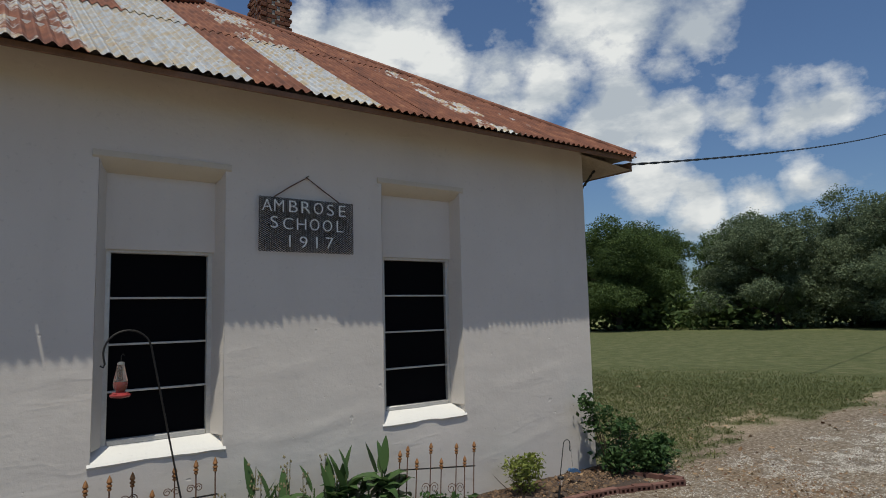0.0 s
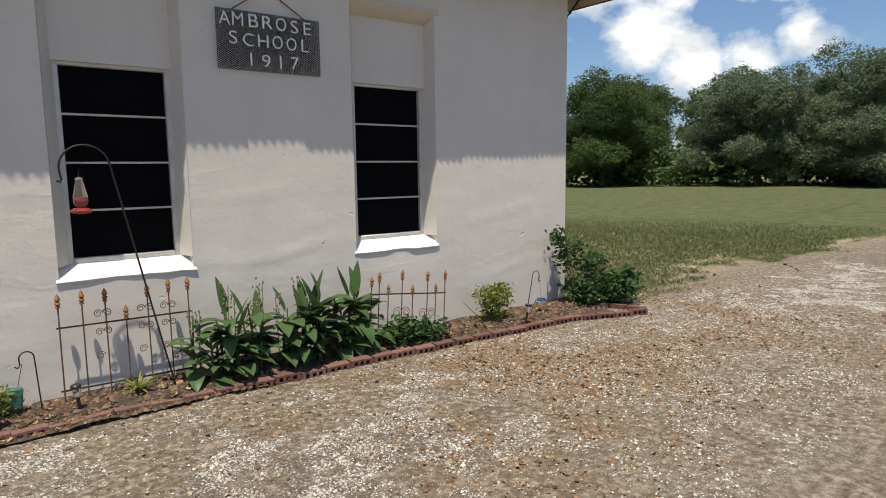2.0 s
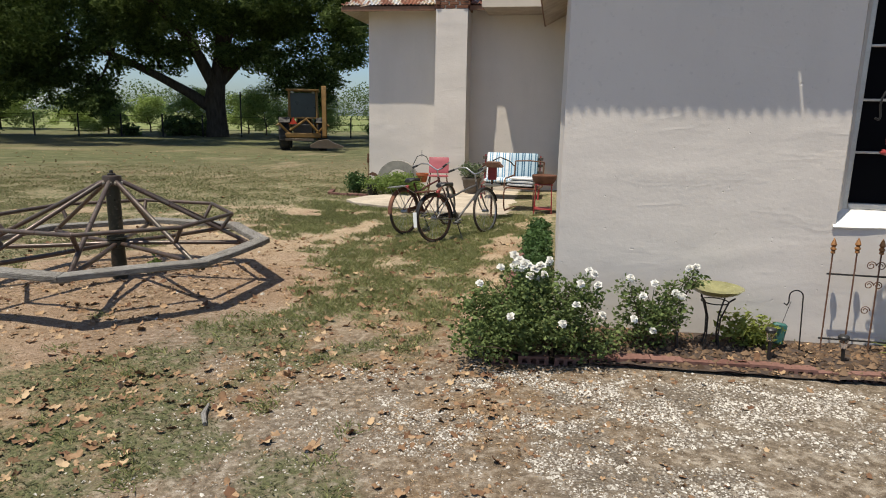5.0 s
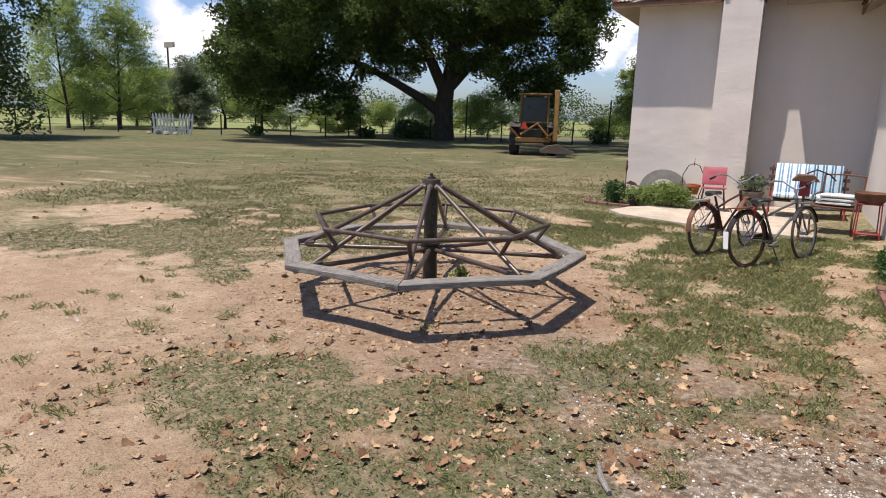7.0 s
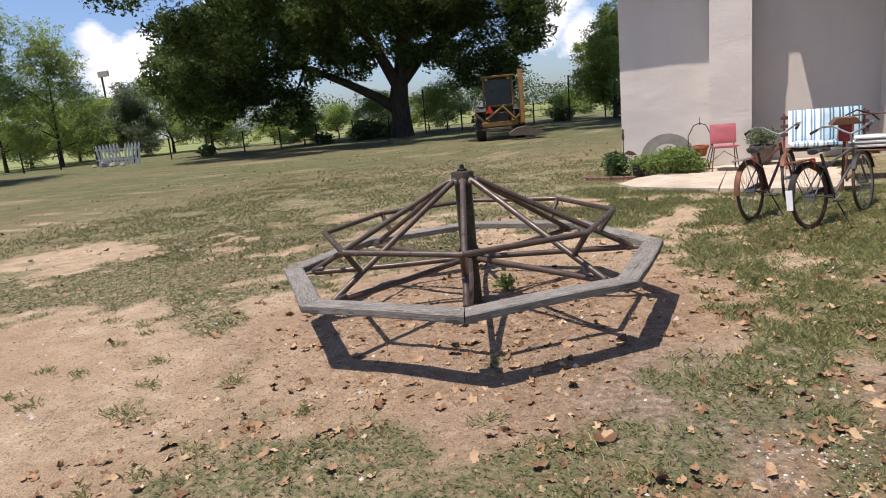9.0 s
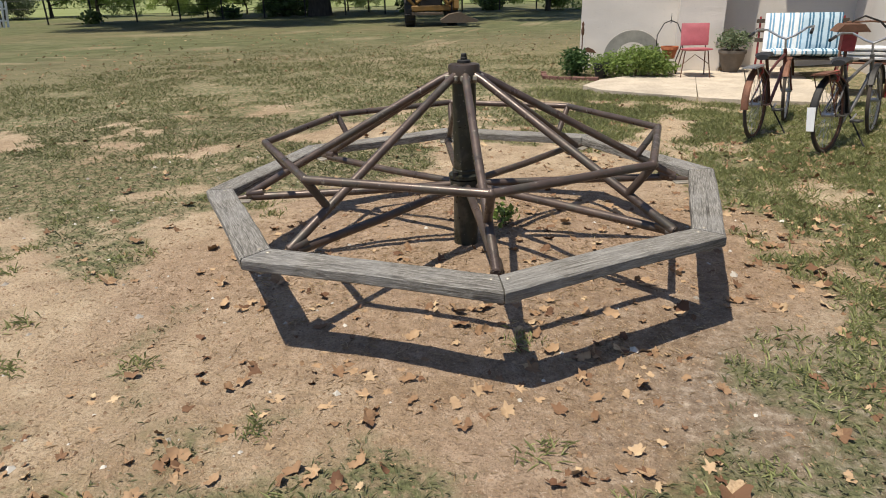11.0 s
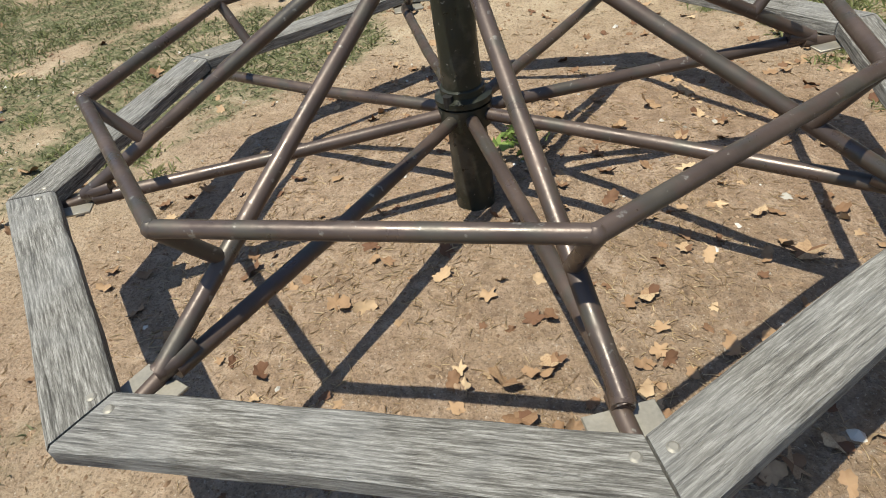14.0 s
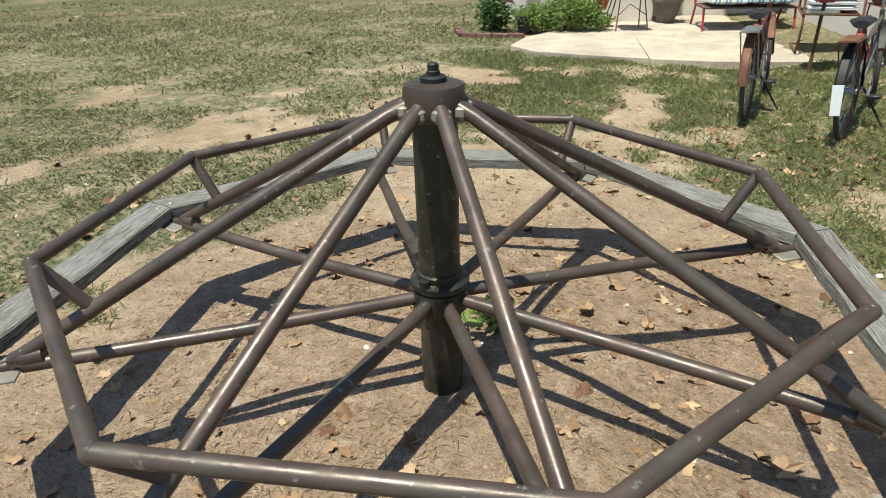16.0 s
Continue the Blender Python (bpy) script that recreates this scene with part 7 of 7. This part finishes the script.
shrub("low_green_plant", "low leafy green plant spreading in the bed", (3.40, 4.70, 0.02), [(-0.12, 0, 0.13, 0.20, 0.12, 0.12), (0.18, 0, 0.09, 0.16, 0.11, 0.09)], 0.055, 330, SHRUB_LEAF, 9, 0.6, 3)
shrub("corner_shrub", "tall leafy shrub at the corner of the house", (5.86, 4.72, -0.02), [(0, 0, 0.22, 0.20, 0.18, 0.20), (0.20, -0.05, 0.28, 0.22, 0.18, 0.18), (0.02, 0.02, 0.55, 0.13, 0.12, 0.14), (0.22, 0, 0.56, 0.12, 0.12, 0.10), (-0.26, 0.16, 0.82, 0.11, 0.08, 0.14), (-0.2, 0.14, 0.60, 0.09, 0.08, 0.16), (-0.05, 0.1, 0.72, 0.10, 0.08, 0.10)], 0.050, 520, SHRUB_LEAF, 10, 0.6, 4, 20)
shrub("corner_shrub", "lower shrub inside the brick corner", (6.32, 4.60, -0.02), [(0, 0, 0.20, 0.26, 0.2, 0.18), (0.12, 0, 0.30, 0.18, 0.15, 0.12)], 0.055, 520, SHRUB_LEAF, 12, 0.6, 4, 10)
sp = thing("spider_plant", "small strappy pale-green plant in the mulch", "plant", (1.09, 4.84, 0.03))
for k in range(22):
    part("leaf", blade((0, 0, 0), 2 * math.pi * k / 22 + rr.random(), rr.uniform(0.13, 0.21), 0.016, rr.uniform(0.8, 1.4), rr.uniform(0.8, 1.8)), YELLOW_LEAF, sp)
shrub("green_bush", "bright green bush in the bed before the wing", (-4.45, 13.55, -0.14), [(0, 0, 0.26, 0.46, 0.3, 0.25), (-0.45, 0.05, 0.20, 0.34, 0.25, 0.20), (0.15, -0.05, 0.32, 0.28, 0.2, 0.17), (0.38, -0.05, 0.16, 0.24, 0.2, 0.15)], 0.05, 1500, FERN_LEAF, 13, 0.45, 4, 16)
shrub("green_bush", "small dark green bush in the bed before the wing", (-5.45, 13.85, -0.14), [(0, 0, 0.22, 0.24, 0.2, 0.2)], 0.07, 260, SHRUB_LEAF, 14, 0.5, 4)
shrub("pot_plant", "grey-green plant spilling from the clay pot", (-2.98, 14.25, 0.26), [(0, 0, 0.14, 0.28, 0.26, 0.14)], 0.07, 180, GREY_LEAF, 15, 0.4, 3)
shrub("side_bed_plants", "low green plants along the side wall", (-1.34, 7.6, -0.08), [(0, -1.0, 0.14, 0.13, 0.5, 0.14), (0, 0.1, 0.17, 0.14, 0.6, 0.16), (0.0, 1.2, 0.14, 0.13, 0.5, 0.13)], 0.05, 1300, SHRUB_LEAF, 16, 0.6, 4, 20)
shrub("seedling", "small bright green seedling by the merry-go-round post", (-5.12, 6.15, -0.08), [(0, 0, 0.08, 0.07, 0.06, 0.07)], 0.045, 40, FERN_LEAF, 18, 0.7, 2, 4)

# ---- what lies and grows on the ground ----
sow = np.random.RandomState(99)


def scatter(n, x0, x1, y0, y1, chance):
    x, y = sow.uniform(x0, x1, n), sow.uniform(y0, y1, n)
    keep = sow.rand(n) < chance(x, y)
    return x[keep], y[keep]


def blades(name, x, y, height, width, lie, material, label):
    """Grass: one slender bent blade (two triangles) at each place, all one mesh."""
    n = len(x)
    z = ground_z(x, y)
    yaw = sow.uniform(0, 2 * math.pi, n)
    L = height * sow.uniform(0.45, 1.5, n)
    tilt_ = sow.uniform(lie[0], lie[1], n)
    d = np.stack([np.cos(yaw) * np.sin(tilt_), np.sin(yaw) * np.sin(tilt_), np.cos(tilt_)], 1)
    s = np.stack([-np.sin(yaw), np.cos(yaw), np.zeros(n)], 1) * (width * sow.uniform(0.6, 1.3, n))[:, None]
    p = np.stack([x, y, z - 0.003], 1)
    bend = np.stack([np.cos(yaw), np.sin(yaw), -0.6 * np.ones(n)], 1) * (L * 0.22)[:, None]
    mid = p + d * (L * 0.55)[:, None]
    tip = p + d * L[:, None] + bend
    verts = np.stack([p - s, p + s, mid + s * 0.8, tip, mid - s * 0.8], 1).reshape(-1, 3)
    me = bpy.data.meshes.new(name)
    me.from_pydata(verts, [], np.arange(n * 5).reshape(n, 5))
    me.materials.append(material)
    me.update()
    return tagged(new(name, me), label, "grass", kind="stuff")


GRASS = leaf_material("yard_grass", (0.150, 0.175, 0.062), (0.40, 0.40, 0.19), 0.65, 0.25)
LAWN = leaf_material("lawn_grass", (0.095, 0.118, 0.042), (0.240, 0.250, 0.105), 0.65, 0.25)
WEED = leaf_material("grey_weed", (0.088, 0.095, 0.046), (0.215, 0.208, 0.115), 0.75, 0.2)
FIELD = leaf_material("field_grass", (0.105, 0.122, 0.050), (0.28, 0.275, 0.135), 0.75, 0.25)
STRAW = leaf_material("dry_straw", (0.28, 0.19, 0.105), (0.52, 0.40, 0.25), 0.85, 0.15)

green = lambda x, y: grass_field(x, y) * step(-5.8, -4.2, x + 0.1 * (y - 6)) * step(4.2, 5.8, y)
x, y = scatter(190000, -6.0, -1.3, 4.6, 13.8, lambda x, y: green(x, y) * step(0.26, 0.54, fbm(x * 5, y * 5, 81)) * (y < np.maximum(11.25, 12.3 - 0.55 * (x + 5.2)) + 0.08 * np.sin(9 * x)))
blades("yard_grass", x, y, 0.045, 0.0030, (0.1, 1.25), GRASS, "short patchy green grass before the wing")
dry = lambda x, y: grass_field(x, y) * (1 - step(-5.8, -4.2, x + 0.1 * (y - 6)) * step(4.2, 5.8, y)) * 0.8
x, y = scatter(220000, -11.5, -1.3, 1.6, 9.5, dry)
blades("weed_mat", x, y, 0.026, 0.0036, (0.5, 1.5), WEED, "thin grey-green weeds creeping over bare soil")
x, y = scatter(190000, -17, -3.5, 7.2, 24.0, lambda x, y: grass_field(x, y) * 0.95 * step(0.28, 0.55, fbm(x * 1.6, y * 1.6, 83)) * (1 - step(11, 22, y)) * step(-17, -13, x))
blades("field_grass", x, y, 0.05, 0.006, (0.3, 1.4), FIELD, "worn dry grass across the back yard")
x, y = scatter(140000, 5.8, 19.0, 4.2, 20.0, lambda x, y: grass_field(x, y) * (1 - step(7, 15, np.hypot(x - 6, y - 4.5))))
blades("lawn_grass", x, y, 0.055, 0.006, (0.1, 1.2), LAWN, "mown green lawn beside the house")
x, y = scatter(90000, -7.2, -3.2, 3.4, 8.0, lambda x, y: 0.10 + 0.9 * np.exp(-((np.hypot(x - CX, y - CY) - 0.4) / 0.75) ** 2) * step(0.35, 0.6, fbm(x * 3, y * 3, 12)))
blades("straw_bits", x, y, 0.035, 0.0016, (1.2, 1.55), STRAW, "bits of dry straw on the soil")
x, y = scatter(80000, -3.0, 7.5, 1.6, 4.5, lambda x, y: 0.12 + 0.7 * litter_field(x, y))
blades("straw_bits", x, y, 0.030, 0.0018, (1.2, 1.55), STRAW, "bits of dry straw and twig on the gravel")
tx, ty = scatter(150, -8.5, -2.0, 1.8, 7.0, lambda x, y: 0.9 * (np.hypot(x - CX, y - CY) > 1.7) + 0.05)
cx_, cy_ = np.repeat(tx, 46), np.repeat(ty, 46)
blades("weed_tufts", cx_ + sow.normal(size=len(cx_)) * 0.045, cy_ + sow.normal(size=len(cy_)) * 0.04, 0.045, 0.003, (0.2, 1.4), GRASS, "scattered small green tufts on the bare soil")


def pebbles(name, x, y, size, material, label, level=ground_z):
    n = len(x)
    r = size * np.clip(np.exp(sow.normal(size=n) * 0.42), 0.4, 2.6)
    base = np.array([(1, 0, 0), (0.3, 0.9, 0), (-0.8, 0.5, 0), (-0.7, -0.7, 0), (0.4, -0.9, 0), (0.1, 0.0, 0.75)])
    yaw = sow.uniform(0, 2 * math.pi, n)
    c, s = np.cos(yaw), np.sin(yaw)
    bx_, by_, bz_ = base[:, 0], base[:, 1] * 0.8, base[:, 2]
    jx = 1 + 0.25 * sow.normal(size=(n, 6))
    vx = (c[:, None] * bx_ - s[:, None] * by_) * r[:, None] * jx + x[:, None]
    vy = (s[:, None] * bx_ + c[:, None] * by_) * r[:, None] * jx + y[:, None]
    vz = bz_ * r[:, None] + level(x, y)[:, None]
    verts = np.stack([vx, vy, vz], 2).reshape(-1, 3)
    k = np.arange(n)[:, None, None] * 6
    faces = (np.array([[0, 1, 5], [1, 2, 5], [2, 3, 5], [3, 4, 5], [4, 0, 5]])[None] + k).reshape(-1, 3)
    me = bpy.data.meshes.new(name)
    me.from_pydata(verts, [], faces)
    me.materials.append(material)
    me.update()
    return tagged(new(name, me), label, "gravel", kind="stuff")


def chip_material(name, a, b):
    m = Nodes(name, 0.92, 0, 0.2)
    m.colour(m.ramp(m.geo("Random Per Island"), (0.0, a), (0.45, tuple((p + q) / 2 for p, q in zip(a, b))), (1.0, b)))
    return m.mat


CHIPS = chip_material("white_stone_chips", (0.22, 0.19, 0.155), (0.60, 0.56, 0.49))
CLODS = chip_material("earth_crumbs", (0.14, 0.085, 0.05), (0.36, 0.25, 0.16))
x, y = scatter(430000, -3.4, 12.0, 1.4, 4.5, lambda x, y: 0.05 + 0.75 * gravel_field(x, y) ** 1.2 * step(0.34, 0.58, fbm(x * 6, y * 6, 27)))
pebbles("gravel", x, y, 0.0052, CHIPS, "loose pale crushed stone along the house front")
x, y = scatter(70000, -9.5, -1.5, 1.6, 8.5, lambda x, y: 0.55 - 0.4 * grass_field(x, y))
pebbles("soil_crumbs", x, y, 0.0048, CLODS, "crumbs of dry reddish soil")
x, y = scatter(900, -9.0, -2.0, 1.8, 8.0, lambda x, y: 0.5 + 0 * x)
pebbles("stone_chips", x, y, 0.010, CHIPS, "stray white stone chips on the soil")
x, y = scatter(9000, -1.6, 6.0, 4.52, 5.04, lambda x, y: 0.8 + 0 * x)
pebbles("bark_chips", x, y, 0.014, chip_material("bark_chips", (0.045, 0.028, 0.018), (0.20, 0.13, 0.08)), "dark bark chips in the flower bed", bed_z)


def leaf_outline(kind):
    """A dry lobed leaf, curled; the outline goes round the stalk end."""
    s = Shape()
    pts = []
    n = 30
    for i in range(n):
        a = 2 * math.pi * i / n
        lobes = 0.56 + 0.34 * (1 - abs(math.sin(2.5 * a))) + 0.10 * math.sin(7 * a + kind) if kind < 2 else 0.50 + 0.42 * abs(math.cos(a)) + 0.08 * math.sin(9 * a + kind)
        r = lobes * (1.0 if kind % 2 else 0.9)
        px_, py_ = r * math.cos(a), r * 0.85 * math.sin(a)
        curl = (0.55, 0.8, 0.45, 1.0)[kind] * (px_ ** 2 * 0.5 + py_ ** 2 * 0.55) + 0.10 * math.sin(4 * a + kind)
        pts.append((px_, py_, curl))
    k = len(s.v)
    s.v = [(0, 0, 0.02)] + pts
    s.f = [(0, i + 1, (i + 1) % n + 1) for i in range(n)]
    return s


def dry_leaf_material(name):
    m = Nodes(name, 0.8, 0, 0.25)
    r = m.geo("Random Per Island")
    o = m.rand()
    col = m.ramp(m.math("FRACT", m.math("ADD", r, o)), (0.0, (0.11, 0.052, 0.028)), (0.4, (0.22, 0.130, 0.070)), (0.75, (0.35, 0.228, 0.128)), (1.0, (0.48, 0.35, 0.21)))
    m.colour(m.mix(m.ramp(m.noise(9, 4), (0.4, 0.0), (0.7, 0.5)), col, (0.13, 0.065, 0.035)))
    m.bump(m.noise(25, 3), 0.3, 0.02)
    return m.mat


DRY = dry_leaf_material("dry_leaves")
kinds = [leaf_outline(k) for k in range(4)]


def litter(name, x, y, size, label, lift=0.004, level=ground_z):
    """Many dry leaves lying about, one mesh."""
    vs, fs, k = [], [], 0
    zs = level(x, y)
    for i in range(len(x)):
        o = kinds[i % 4]
        m = Matrix.Translation((x[i], y[i], zs[i] + lift)) @ Euler((sow.normal() * 0.35, sow.normal() * 0.35, sow.uniform(0, 6.28))).to_matrix().to_4x4() @ Matrix.Diagonal((*(size * sow.uniform(0.5, 1.35),) * 3, 1))
        if sow.rand() < 0.35:
            m = m @ Matrix.Rotation(math.pi, 4, "X")
        vs.append(np.array(o.v) @ np.array(m.to_3x3()).T + np.array(m.translation))
        fs.append(np.array(o.f) + k)
        k += len(o.v)
    me = bpy.data.meshes.new(name)
    me.from_pydata(np.concatenate(vs), [], np.concatenate(fs))
    me.materials.append(DRY)
    me.shade_smooth()
    me.update()
    return tagged(new(name, me), label, "dead leaves", kind="stuff")


x, y = scatter(9500, -6.6, -1.3, 1.8, 11.0, lambda x, y: 0.06 + 0.85 * litter_field(x, y))
litter("dead_leaves", x, y, 0.034, "brown curled dead leaves scattered on the worn grass")
x, y = scatter(19000, -1.5, 11.5, 1.6, 4.45, lambda x, y: 0.05 + 0.85 * litter_field(x, y))
litter("dead_leaves", x, y, 0.019, "small brown dead leaves drifted on the gravel")
x, y = scatter(420, -1.5, 6.0, 4.5, 5.04, lambda x, y: 0.9 + 0 * x)
litter("dead_leaves", x, y, 0.03, "dry leaves lying in the flower bed", 0.006, bed_z)
x, y = scatter(3000, -22, -4.5, 5.0, 26.0, lambda x, y: 0.55 * step(-0.1, 0.25, fbm(x * 0.5, y * 0.5, 71) - 0.42) + 0.2)
litter("dead_leaves", x, y, 0.042, "dead leaves strewn over the back yard")
x, y = scatter(500, 6.0, 14.0, 4.0, 11.0, lambda x, y: 0.6 + 0 * x)
litter("dead_leaves", x, y, 0.04, "dead leaves on the edge of the lawn")

# single large leaves round the merry-go-round
one = []
for k in range(4):
    me = kinds[k].mesh("dead_leaf", DRY)
    one.append(me)
spots = [(-4.46, 4.86), (-4.36, 4.92), (-4.50, 4.70), (-5.78, 4.32), (-5.20, 4.22), (-6.05, 4.92), (-4.98, 5.10), (-5.10, 5.02), (-5.05, 4.92), (-4.72, 5.35), (-4.60, 5.55), (-5.55, 5.62), (-5.98, 5.45), (-6.10, 5.15), (-4.35, 5.75), (-4.52, 6.25), (-4.75, 6.30), (-5.0, 6.45), (-4.82, 6.62), (-4.62, 6.55), (-5.72, 6.70), (-3.55, 4.35), (-3.35, 4.10), (-3.75, 3.95), (-3.15, 4.55), (-3.45, 5.30), (-3.25, 5.6), (-3.05, 6.2), (-3.5, 6.9), (-2.9, 6.9)]
for x_, y_ in spots + [(jit.uniform(-4.6, -2.2), jit.uniform(2.6, 8.6)) for _ in range(60)] + [(jit.uniform(-8.5, -5.8), jit.uniform(4.6, 9.0)) for _ in range(20)]:
    o = new("dead_leaf", one[jit.randrange(4)])
    sc_ = jit.uniform(0.035, 0.062)
    o.matrix_basis = Matrix.Translation((x_, y_, float(ground_z(x_, y_)) + 0.012)) @ Euler((jit.gauss(0, 0.3), jit.gauss(0, 0.3), jit.uniform(0, 6.28))).to_matrix().to_4x4() @ Matrix.Diagonal((sc_, sc_, sc_, 1))
    tagged(o, "curled brown dead leaf lying on bare soil", "leaf", "fallen leaves")
stick = thing("stick", "pale broken stick lying on the soil", "stick", (-3.05, 3.55, float(ground_z(-3.05, 3.55)) + 0.012), 118)
part("wood", Shape().sweep([(-0.12, 0, 0), (0, 0.012, 0.004), (0.13, -0.01, 0)], [0.012, 0.016, 0.008], 8), WOOD, stick)
